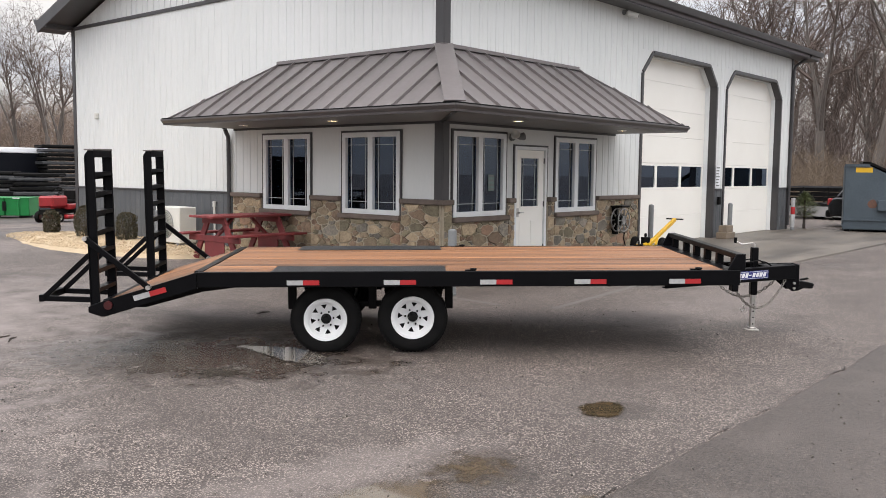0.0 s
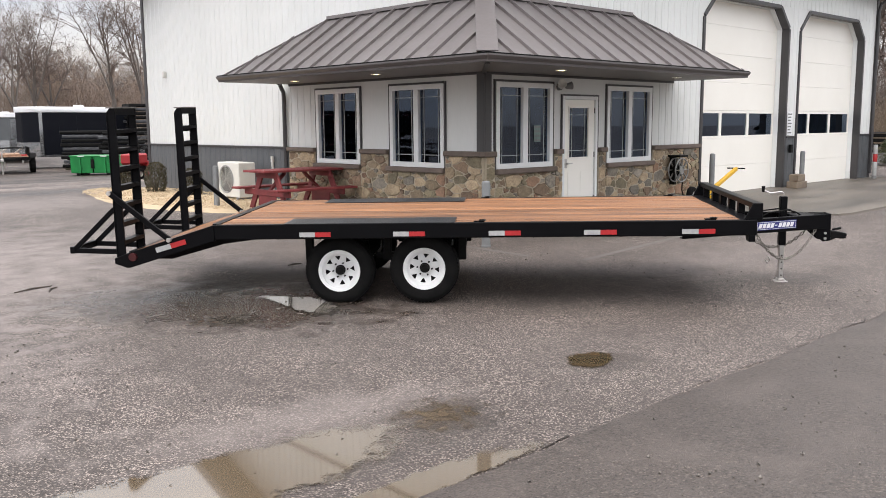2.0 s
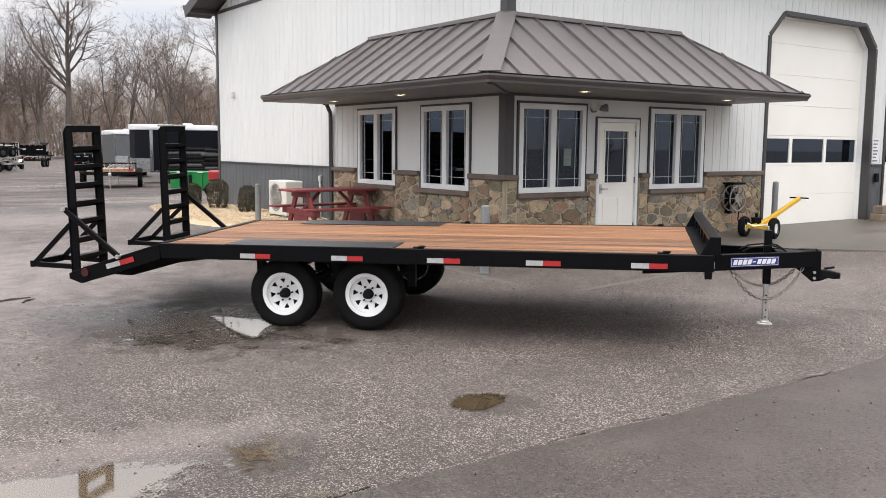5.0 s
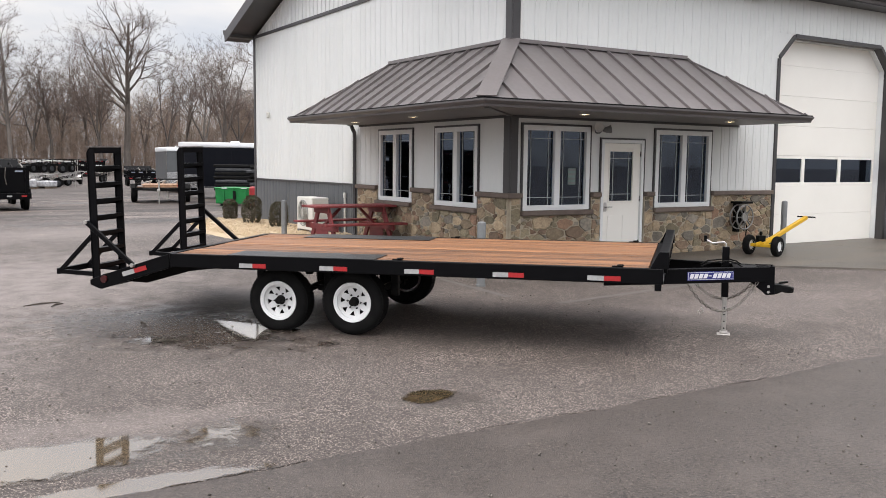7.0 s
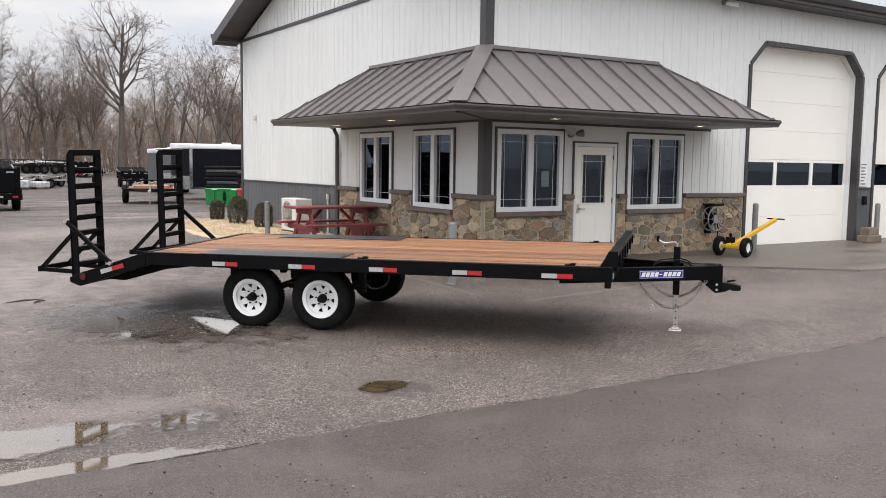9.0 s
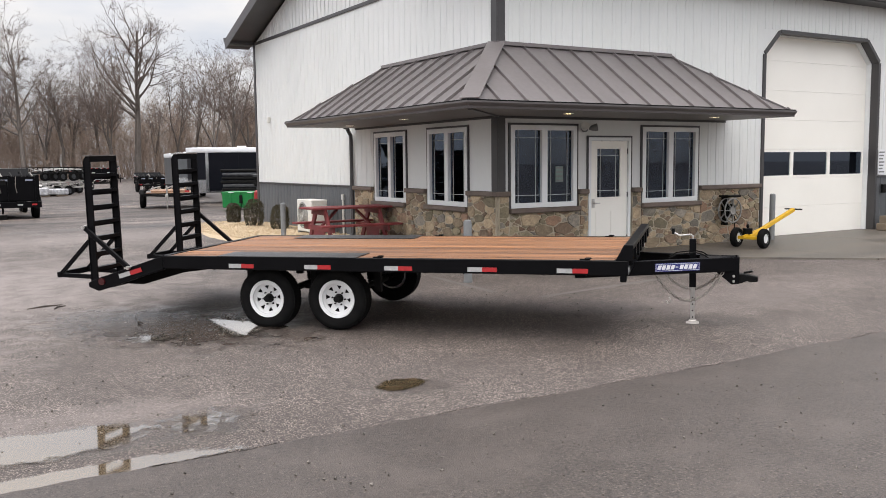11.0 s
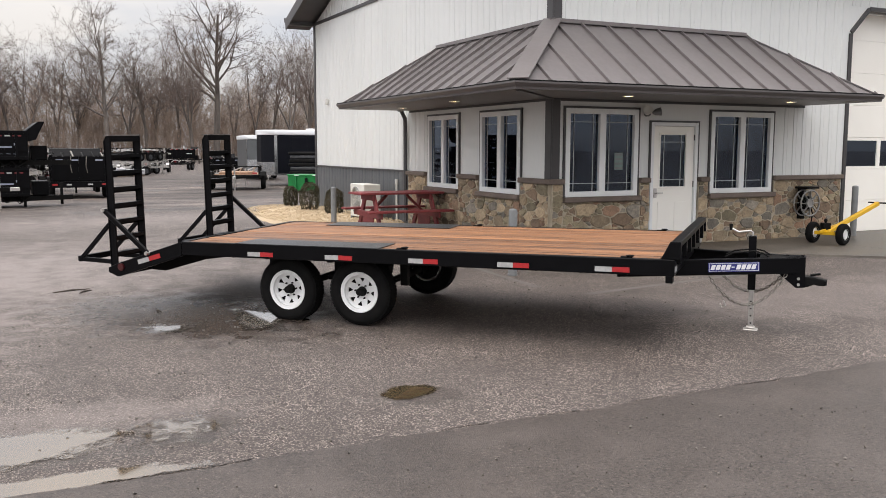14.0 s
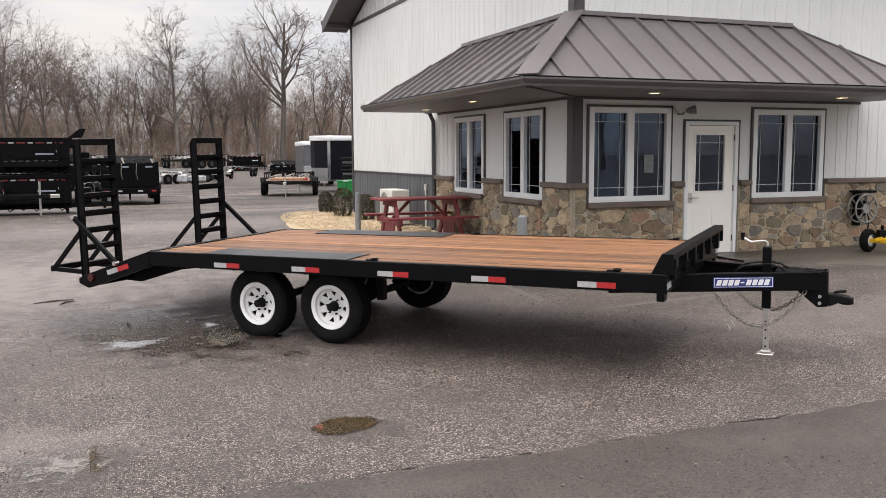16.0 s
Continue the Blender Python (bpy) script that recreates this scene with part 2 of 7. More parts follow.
def asphalt_mat(name, base, stone, stone_amount, wet_level, stone_size=130.0, stains=(), silt=(), dust=0.0, loam=(), tracks=(), dry_gloss=0.6):
    """Worn asphalt: dark binder, pale aggregate, broad stains, damp places that are darker and glossier."""
    mt = bpy.data.materials.new(name)
    mt.use_nodes = True
    n, l = mt.node_tree.nodes, mt.node_tree.links
    p = n["Principled BSDF"]
    co = n.new("ShaderNodeTexCoord")

    def tex(scale, detail, rough=0.5):
        t = n.new("ShaderNodeTexNoise")
        t.inputs["Scale"].default_value, t.inputs["Detail"].default_value, t.inputs["Roughness"].default_value = scale, detail, rough
        l.new(co.outputs["Object"], t.inputs["Vector"])
        return t.outputs["Fac"]

    def span(src, a, b, lo=0.0, hi=1.0):
        r = n.new("ShaderNodeMapRange")
        r.inputs["From Min"].default_value, r.inputs["From Max"].default_value = a, b
        r.inputs["To Min"].default_value, r.inputs["To Max"].default_value = lo, hi
        l.new(src, r.inputs["Value"])
        return r.outputs["Result"]

    def mixc(fac, a, b, kind="MIX"):
        m = n.new("ShaderNodeMix")
        m.data_type, m.blend_type = "RGBA", kind
        for sock, val in (("A", a), ("B", b)):
            if isinstance(val, tuple):
                m.inputs[sock].default_value = rgb(val)
            else:
                l.new(val, m.inputs[sock])
        if isinstance(fac, float):
            m.inputs["Factor"].default_value = fac
        else:
            l.new(fac, m.inputs["Factor"])
        return m.outputs["Result"]

    broad, mid, fine, wide = tex(0.55, 6, 0.6), tex(3.5, 5), tex(38.0, 5, 0.65), tex(0.22, 5, 0.55)
    vor = n.new("ShaderNodeTexVoronoi")
    vor.inputs["Scale"].default_value = stone_size
    l.new(co.outputs["Object"], vor.inputs["Vector"])
    pick = n.new("ShaderNodeSeparateColor")
    l.new(vor.outputs["Color"], pick.inputs["Color"])
    round_off = n.new("ShaderNodeMath")
    round_off.operation = "MULTIPLY"
    l.new(span(pick.outputs["Red"], 1.0 - stone_amount, 1.0 - stone_amount + 0.13), round_off.inputs[0])
    l.new(span(vor.outputs["Distance"], 0.72, 0.36), round_off.inputs[1])
    chips = round_off.outputs["Value"]
    col = mixc(span(broad, 0.35, 0.65), base, tuple(c * 1.45 for c in base))
    col = mixc(span(mid, 0.35, 0.7, 0.0, 0.5), col, tuple(c * 0.72 * k for c, k in zip(base, (1.08, 1.0, 0.9))))
    col = mixc(span(fine, 0.36, 0.64, 0.0, 0.6), col, tuple(c * 2.0 for c in base))
    col = mixc(span(tex(52.0, 4, 0.75), 0.44, 0.36, 0.0, 0.85), col, tuple(c * 0.25 for c in base))
    bare = n.new("ShaderNodeMath")
    bare.operation = "MULTIPLY"
    l.new(chips, bare.inputs[0])
    l.new(span(tex(1.3, 6, 0.68), 0.34, 0.64, 0.35, 1.0), bare.inputs[1])
    tone = mixc(pick.outputs["Green"], stone, tuple(c * 0.45 for c in stone))
    col = mixc(bare.outputs["Value"], col, tone)
    pits = span(pick.outputs["Blue"], 0.88, 0.93, 0.0, 0.75)  # dark gaps where stones have come out
    col = mixc(pits, col, tuple(c * 0.3 for c in base))
    if dust:
        col = mixc(span(tex(1.7, 6, 0.6), 0.5, 0.72, 0.0, dust), col, tuple(c * 2.3 for c in base))
    def patch(sx, sy, ra, rb, turn, power, spread=0.55):
        """A place on the ground with a ragged outline."""
        mp = n.new("ShaderNodeMapping")
        mp.vector_type = "TEXTURE"
        mp.inputs["Location"].default_value, mp.inputs["Rotation"].default_value, mp.inputs["Scale"].default_value = (sx, sy, 0), (0, 0, radians(turn)), (ra, rb, 50)
        l.new(co.outputs["Object"], mp.inputs["Vector"])
        ln = n.new("ShaderNodeVectorMath")
        ln.operation = "LENGTH"
        l.new(mp.outputs["Vector"], ln.inputs[0])
        ad = n.new("ShaderNodeMath")
        ad.operation = "ADD"
        l.new(ln.outputs["Value"], ad.inputs[0])
        l.new(span(mid, 0.2, 0.8, -0.55, 0.55), ad.inputs[1])
        return span(ad.outputs["Value"], 1.05, 1.05 - spread, 0.0, power)

    def most(a, b):
        mx = n.new("ShaderNodeMath")
        mx.operation = "MAXIMUM"
        l.new(a, mx.inputs[0])
        l.new(b, mx.inputs[1])
        return mx.outputs["Value"]

    for q in silt:  # pale washed-in silt that hides the stones
        col = mixc(patch(*q, 0.8), col, mixc(span(fine, 0.3, 0.7), (0.26, 0.222, 0.205), (0.155, 0.13, 0.119)))
    for q in loam:  # darker, browner loose gravel
        col = mixc(patch(*q, 0.8), col, mixc(span(fine, 0.32, 0.68), (0.022, 0.017, 0.014), (0.075, 0.058, 0.049)))
    if tracks:  # streaks of mud and washed gravel left by wheels, beyond the building's front
        mp = n.new("ShaderNodeMapping")
        mp.inputs["Rotation"].default_value, mp.inputs["Scale"].default_value = (0, 0, radians(-9)), (0.13, 0.85, 1)
        l.new(co.outputs["Object"], mp.inputs["Vector"])
        streak = n.new("ShaderNodeTexNoise")
        streak.inputs["Scale"].default_value, streak.inputs["Detail"].default_value, streak.inputs["Roughness"].default_value = 1.0, 8, 0.68
        l.new(mp.outputs["Vector"], streak.inputs["Vector"])
        part_of = patch(*tracks, 1.0, 0.3)
        for lo, hi, tint in ((0.5, 0.43, (0.3, 0.27, 0.24)), (0.53, 0.6, (1.6, 1.52, 1.45))):
            both = n.new("ShaderNodeMath")
            both.operation = "MULTIPLY"
            l.new(span(streak.outputs["Fac"], lo, hi), both.inputs[0])
            l.new(part_of, both.inputs[1])
            col = mixc(both.outputs["Value"], col, mixc(1.0, col, tint, "MULTIPLY"))
    wet = span(wide, wet_level, wet_level + 0.14)
    for q in stains:  # damp places with an outline of their own
        wet = most(wet, patch(*q))
    col = mixc(wet, col, mixc(1.0, col, (0.46, 0.43, 0.40), "MULTIPLY"))
    l.new(col, p.inputs["Base Color"])
    l.new(span(wet, 0.0, 1.0, dry_gloss, 0.2), p.inputs["Roughness"])
    l.new(span(wet, 0.0, 1.0, 0.36, 0.5), p.inputs["Specular IOR Level"])
    bump = n.new("ShaderNodeBump")
    bump.inputs["Strength"].default_value, bump.inputs["Distance"].default_value = 0.5, 0.006
    hsum = n.new("ShaderNodeMath")
    hsum.operation = "ADD"
    l.new(vor.outputs["Distance"], hsum.inputs[0])
    l.new(fine, hsum.inputs[1])
    l.new(hsum.outputs["Value"], bump.inputs["Height"])
    l.new(bump.outputs["Normal"], p.inputs["Normal"])
    return mt


WHITE_STEEL = surf("white_ribbed_steel", (0.70, 0.705, 0.685), (0.64, 0.65, 0.63), 0.7, 0.42, bump=0.03, bscale=25, stretch=(1, 1, 0.25))
CREAM_DOOR = surf("cream_door_steel", (0.9, 0.872, 0.8), (0.85, 0.82, 0.75), 1.0, 0.45, bump=0.05, bscale=90)
GREY_STEEL = surf("charcoal_steel", (0.115, 0.12, 0.125), (0.085, 0.09, 0.095), 1.2, 0.45, bump=0.03, bscale=30, stretch=(1, 1, 0.3))
ROOF_STEEL = surf("brown_grey_roof_steel", (0.196, 0.176, 0.173), (0.15, 0.134, 0.131), 0.9, 0.36, metal=0.25, bump=0.04, bscale=14)
GUTTER = surf("brown_grey_gutter", (0.105, 0.095, 0.094), (0.08, 0.073, 0.072), 2.0, 0.38)
TRIM_STEEL = surf("dark_trim_steel", (0.055, 0.051, 0.052), (0.038, 0.036, 0.037), 2.0, 0.4)
SOFFIT = surf("taupe_soffit", (0.19, 0.176, 0.165), (0.155, 0.144, 0.134), 1.2, 0.55, bump=0.05, bscale=20, stretch=(1, 1, 1))
VINYL = surf("white_vinyl", (0.78, 0.79, 0.78), (0.72, 0.73, 0.72), 4.0, 0.38)
MUNTIN = surf("pale_muntin", (0.5, 0.52, 0.5), (0.42, 0.44, 0.43), 8.0, 0.4)
GLASS = glass_mat("window_glass", (0.33, 0.39, 0.43))
DARK_GLASS = glass_mat("dark_glass", (0.18, 0.2, 0.21))
# near-black tones put the dimness of the unlit office into the colour
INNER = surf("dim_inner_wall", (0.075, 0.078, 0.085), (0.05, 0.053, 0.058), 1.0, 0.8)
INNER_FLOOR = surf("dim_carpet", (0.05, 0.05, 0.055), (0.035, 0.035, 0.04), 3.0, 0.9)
MORTAR = surf("buff_mortar", (0.48, 0.415, 0.312), (0.31, 0.263, 0.195), 5.0, 0.9, bump=0.4, bscale=90)
STONES = [
    surf("field_stone_%s" % k, tuple(1.07 * v for v in c), tuple(0.86 * v for v in d), 9.0, 0.78, bump=0.9, bscale=38, var=0.36, fine=0.55)
    for k, c, d in (
        ("tan", (0.42, 0.325, 0.21), (0.24, 0.175, 0.112)), ("grey", (0.28, 0.245, 0.195), (0.13, 0.115, 0.094)), ("brown", (0.27, 0.185, 0.12), (0.135, 0.092, 0.062)),
        ("olive", (0.30, 0.25, 0.158), (0.155, 0.128, 0.083)), ("rust", (0.33, 0.20, 0.125), (0.175, 0.108, 0.073)))
]
CAP = surf("brown_stone_cap", (0.17, 0.13, 0.105), (0.115, 0.088, 0.072), 5.0, 0.75, bump=0.4, bscale=40, var=0.1)
BLACK = surf("black_gloss_paint", (0.0035, 0.0035, 0.004), (0.005, 0.005, 0.0058), 6.0, 0.28, bump=0.03, bscale=60, rough2=0.4, spec=0.07)
BLACK_DULL = surf("black_dusty_steel", (0.005, 0.005, 0.0052), (0.011, 0.0106, 0.01), 5.0, 0.5, bump=0.1, bscale=70, spec=0.08)
RUBBER = surf("tyre_rubber", (0.005, 0.005, 0.0053), (0.010, 0.0095, 0.009), 10.0, 0.75, bump=0.2, bscale=120, spec=0.08)
WHEEL_WHITE = surf("white_wheel_paint", (0.78, 0.78, 0.77), (0.70, 0.70, 0.69), 12.0, 0.3)
WOOD = surf("treated_deck_board", (0.345, 0.152, 0.06), (0.045, 0.021, 0.0105), 2.2, 0.62, bump=0.3, bscale=16, stretch=(0.16, 7.0, 7.0), var=0.42, fine=0.5, rough2=0.42)
PLATE = surf("tread_plate", (0.035, 0.036, 0.038), (0.06, 0.061, 0.063), 5.0, 0.36, metal=0.6, bump=0.3, bscale=45)
GALV = surf("galvanised_steel", (0.62, 0.60, 0.57), (0.45, 0.43, 0.41), 14.0, 0.36, metal=0.8)
RED_TAPE = surf("red_reflector", (0.42, 0.022, 0.025), (0.34, 0.018, 0.02), 30.0, 0.3)
WHITE_TAPE = surf("silver_reflector", (0.42, 0.42, 0.41), (0.33, 0.33, 0.33), 30.0, 0.3)
BLUE_DECAL = surf("blue_decal", (0.018, 0.024, 0.14), (0.024, 0.03, 0.17), 30.0, 0.3)
WHITE_DECAL = surf("white_decal", (0.75, 0.75, 0.76), (0.7, 0.7, 0.71), 30.0, 0.3)
ASPHALT = asphalt_mat(
    "weathered_gravel_asphalt", (0.043, 0.0345, 0.0303), (0.55, 0.462, 0.4), 0.44, 0.60, 102.0,
    ((-6.0, -2.3, 2.0, 1.15, -55, 1.0), (-7.5, -6.1, 1.2, 0.45, -6, 0.45), (-6.72, -6.1, 0.5, 0.4, 0, 0.75), (-5.05, -6.08, 0.42, 0.3, -20, 0.45), (-8.1, -7.0, 1.5, 0.2, 0, 0.6), (-3.0, 13.0, 5.0, 0.9, 10, 0.35)),
    ((-9.0, 1.5, 5.5, 3.8, 30, 0.9), (-10.5, -3.0, 3.4, 2.6, 50, 0.75), (-5.0, 9.5, 6.0, 2.4, 10, 0.6), (-1.0, 15.5, 7.0, 0.7, 8, 0.5), (-3.0, 19.0, 8.0, 0.8, -6, 0.45), (-7.4, -5.6, 1.4, 0.5, -10, 0.45), (0.5, -4.6, 3.0, 1.0, 0, 0.3)),
    0.0, ((2.0, 25.0, 10.0, 7.5, 10, 0.85), (-2.0, 13.2, 4.5, 1.0, 12, 0.7), (-9.0, 17.5, 7.0, 1.1, 0, 0.7), (0.0, 46.0, 22.0, 11.0, 0, 0.6), (-5.0, 15.8, 6.0, 0.35, 8, 0.7)), (-2.0, 31.0, 30.0, 18.0, 0))
LANE = asphalt_mat("smooth_lane_asphalt", (0.05, 0.0415, 0.0365), (0.2, 0.166, 0.14), 0.3, 0.62, 88.0, dust=0.5, dry_gloss=0.46)
CONCRETE = surf("stained_apron_concrete", (0.165, 0.141, 0.116), (0.042, 0.036, 0.03), 1.3, 0.6, bump=0.25, bscale=45, rough2=0.34, stretch=(0.35, 1.6, 1))


# ---- ground ----
def steps(a, b, near0, near1, fine):
    """Grid lines: fine between near0 and near1, widening to a and b."""
    out = list(np.arange(near0, near1 + 1e-6, fine))
    x, d = near0, fine
    while x > a:
        d *= 1.35
        x -= d
        out.insert(0, max(x, a))
    x, d = near1, fine
    while x < b:
        d *= 1.35
        x += d
        out.append(min(x, b))
    return [float(v) for v in out]


gx, gy = steps(-420, 420, -14, 9, 0.22), steps(-420, 420, -14, 9, 0.22)
g = Solid()
g.v = [(x, y, ground_z(x, y)) for x in gx for y in gy]
ny = len(gy)
g.f = [(i * ny + j, (i + 1) * ny + j, (i + 1) * ny + j + 1, i * ny + j + 1) for i in range(len(gx) - 1) for j in range(ny - 1)]
ground = part("ground", g, ASPHALT, normals=False)
tagged(ground, "weathered grey gravelly asphalt yard with damp stains", "ground", kind="structure")

# the newer lane, with a ragged edge along the yard
lane = Solid()
lx = [-60 + i * 0.12 for i in range(1001)]
for i, x in enumerate(lx):
    edge = -6.91 + 0.06 * noise_at(x, 0, 1.1) + 0.035 * noise_at(x, 5, 6.0)
    for k, y in enumerate((edge, edge - 0.05, -9.0, -12.0, -30.0)):
        lane.v.append((x, y, ground_z(x, y) + (0.0 if k == 0 else 0.022)))
lane.f = [(i * 5 + k, (i + 1) * 5 + k, (i + 1) * 5 + k + 1, i * 5 + k + 1) for i in range(1000) for k in range(4)]
road = tagged(part("road", lane, LANE, normals=False), "smoother dark grey asphalt lane with a ragged edge", "road", kind="structure")
crack = Solid()
for i in range(330, 640):
    x, u = lx[i], lx[i + 1]
    if noise_at(x, 3, 1.3) > 0.08:
        a, b = [-6.91 + 0.06 * noise_at(w, 0, 1.1) + 0.035 * noise_at(w, 5, 6.0) + 0.03 for w in (x, u)]
        wa, wb = [0.03 * max(0.0, 0.2 + noise_at(w, 7, 3.0)) + 0.005 for w in (x, u)]
        crack.add([(x, a, ground_z(x, a) + 0.004), (u, b, ground_z(u, b) + 0.004), (u, b - wb, ground_z(u, b) + 0.008), (x, a - wa, ground_z(x, a) + 0.008)], [(0, 1, 2, 3)])
part("edge_crack", crack, surf("crack_dirt", (0.018, 0.014, 0.011), (0.04, 0.032, 0.026), 30.0, 0.85), road, "dark broken crack along the lane edge", normals=False)

# concrete apron before the garage doors, in four strips with open joints
apron = thing("pavement", pose(0, 0, 0), "stained concrete apron before the garage doors", "pavement", kind="structure")
for i in range(5):
    s = Solid()
    x0, x1 = 2.3 + i * 2.9, 2.3 + (i + 1) * 2.9 - 0.02
    nx = 8
    for j in range(nx + 1):
        x = x0 + (x1 - x0) * j / nx
        front = max(-3.66, -1.05 - 0.87 * max(0.0, x - 2.3))
        for y in (front, front * 0.5, 0.25):
            s.v.append((x, y, ground_z(x, y) + 0.035))
        s.v.append((x, front - 0.012, ground_z(x, front) - 0.03))
    s.f = [(j * 4 + a, (j + 1) * 4 + a, (j + 1) * 4 + b, j * 4 + b) for j in range(nx) for a, b in ((0, 1), (1, 2), (3, 0))]
    part("slab", s, CONCRETE, apron)


# ---- the shop building: its corner stands at the origin ----
WEST_LEN, SOUTH_LEN, EAVE, PITCH = 12.17, 15.9, 5.2, 0.33
ROOF_END = 16.85
building = thing("shop_building", pose(0, 0, 0), "white steel shop building with charcoal wainscot and stone-faced office corner", "building")


def west(u, d, z):
    return (-d, u, z)


def south(u, d, z):
    return (u, -d, z)


def wbox(s, side, u0, u1, d0, d1, z0, z1):
    v = [side(u, d, z) for u in (u0, u1) for d in (d0, d1) for z in (z0, z1)]
    return s.add(v, [(0, 1, 3, 2), (4, 6, 7, 5), (0, 4, 5, 1), (2, 3, 7, 6), (0, 2, 6, 4), (1, 5, 7, 3)])


def fields(u0, u1, z0, z1, holes):
    """The rectangles of a wall that its openings leave."""
    us = sorted({u0, u1, *[min(max(h, u0), u1) for o in holes for h in o[:2]]})
    out = []
    for a, b in zip(us, us[1:]):
        if b - a < 1e-4:
            continue
        cuts = sorted((max(o[2], z0), min(o[3], z1)) for o in holes if o[0] < (a + b) / 2 < o[1] and o[3] > z0 and o[2] < z1)
        z = z0
        for c, d in cuts:
            if c > z + 1e-4:
                out.append((a, b, z, c))
            z = max(z, d)
        if z1 > z + 1e-4:
            out.append((a, b, z, z1))
    return out


WIN_Z = (1.03, 2.45)
WEST_WIN = [(3.2, 4.59), (0.913, 2.325)]
SOUTH_WIN = [(0.25, 1.688), (3.27, 4.735)]
DOOR = (1.965, 2.98, 0.1, 2.25)
GARAGES = [(6.66, 10.5), (11.17, 15.01)]
GAR_TOP, CHAMFER = 4.42, 0.45
west_holes = [(a, b, *WIN_Z) for a, b in WEST_WIN]
south_holes = [(a, b, *WIN_Z) for a, b in SOUTH_WIN] + [DOOR] + [(a, b, 0.0, GAR_TOP) for a, b in GARAGES]

def wall_of(name, side, start, length, holes):
    """A wall of sections round its openings, the largest of which carries the rest."""
    wall = None
    for a, b, c, d in sorted(fields(start, length, 0.0, EAVE, holes), key=lambda r: (r[1] - r[0]) * (r[2] - r[3])):
        section = wbox(Solid(), side, a, b, -0.18, 0.0, c, d)
        if wall:
            part("wall_section", section, WHITE_STEEL, wall)
        else:
            wall = part(name, section, WHITE_STEEL, building)
    return wall


mid = WEST_LEN / 2
wall_west = wall_of("west_wall", west, 0.0, WEST_LEN, west_holes)
wall_south = wall_of("south_wall", south, 0.18, SOUTH_LEN, south_holes)
wall_w = Solid().prism([(0, EAVE), (WEST_LEN, EAVE), (mid, EAVE + PITCH * mid)], -0.18, 0.0, lambda u, z, d: west(u, d, z))
part("gable", wall_w, WHITE_STEEL, wall_west)
for a, b in GARAGES:  # cut corners of the tall openings
    for s0, s1 in ((a, a + CHAMFER), (b, b - CHAMFER)):
        wall_s = Solid().prism([(s0, GAR_TOP - CHAMFER), (s0, GAR_TOP), (s1, GAR_TOP)], -0.22, 0.0, lambda u, z, d: south(u, d, z))
        part("opening_corner", wall_s, WHITE_STEEL, wall_south)
part("north_wall", Solid().box(0.18, SOUTH_LEN - 0.18, WEST_LEN - 0.18, WEST_LEN, 0, EAVE), WHITE_STEEL, building)
wall_east = part("east_wall", Solid().box(SOUTH_LEN - 0.18, SOUTH_LEN, 0.0, WEST_LEN, 0, EAVE), WHITE_STEEL, building)
back = Solid().prism([(0, EAVE), (WEST_LEN, EAVE), (mid, EAVE + PITCH * mid)], SOUTH_LEN - 0.18, SOUTH_LEN, lambda u, z, d: (d, u, z))
part("gable", back, WHITE_STEEL, wall_east)


def ribbed(side, rects, material, parent, name="siding_panel", pitch=0.229):
    """Vertical ribbed sheets over the fields of a wall."""
    for a, b, c, d in rects:
        s = Solid()
        us = [a]
        k = math.ceil((a + 0.02) / pitch)
        prof = [(a, 0.006)]
        while k * pitch < b - 0.02:
            u = k * pitch
            prof += [(u - 0.018, 0.006), (u - 0.009, 0.016), (u + 0.009, 0.016), (u + 0.018, 0.006)]
            prof += [(u + 0.075, 0.006), (u + 0.08, 0.0095), (u + 0.088, 0.006)] if u + 0.09 < b else []
            k += 1
        prof.append((b, 0.006))
        n = len(prof)
        s.v = [side(u, e, z) for z in (c, d) for u, e in prof]
        s.f = [(i, i + 1, n + i + 1, n + i) for i in range(n - 1)]
        part(name, s, material, parent, sharp=20)


WAIN = 1.3
SZ_ = 2.6
STONE_W, STONE_S = 5.62, 6.5
ribbed(west, [(0.16, STONE_W, SZ_, EAVE), (4.72, STONE_W, WAIN, SZ_)] + fields(STONE_W, WEST_LEN - 0.1, WAIN + 0.03, EAVE - 0.03, []), WHITE_STEEL, wall_west)
ribbed(south, [(0.16, STONE_S, SZ_, EAVE), (4.88, STONE_S, WAIN, SZ_)] + [(STONE_S, SOUTH_LEN - 0.1, GAR_TOP + 0.06, EAVE - 0.03)], WHITE_STEEL, wall_south)
ribbed(south, [(GARAGES[0][1] + 0.12, GARAGES[1][0] - 0.1, 1.42, GAR_TOP + 0.06), (GARAGES[1][1] + 0.12, SOUTH_LEN - 0.1, 1.42, GAR_TOP + 0.06)], WHITE_STEEL, wall_south)
ribbed(west, [(STONE_W, WEST_LEN - 0.1, 0.1, WAIN)], GREY_STEEL, wall_west, "wainscot_panel")
ribbed(south, [(GARAGES[0][1] + 0.0, GARAGES[1][0] - 0.0, 0.1, 1.4), (GARAGES[1][1], SOUTH_LEN - 0.1, 0.1, 1.4)], GREY_STEEL, wall_south, "wainscot_panel")
# gable sheets above the frieze
k = 0
while k * 0.229 < WEST_LEN:
    u = k * 0.229
    top = EAVE + PITCH * min(u, WEST_LEN - u) - 0.1
    if top > EAVE + 0.06:
        part("gable_rib", wbox(Solid(), west, u - 0.012, u + 0.012, 0.0, 0.02, EAVE + 0.05, top), WHITE_STEEL, wall_west)
    k += 1

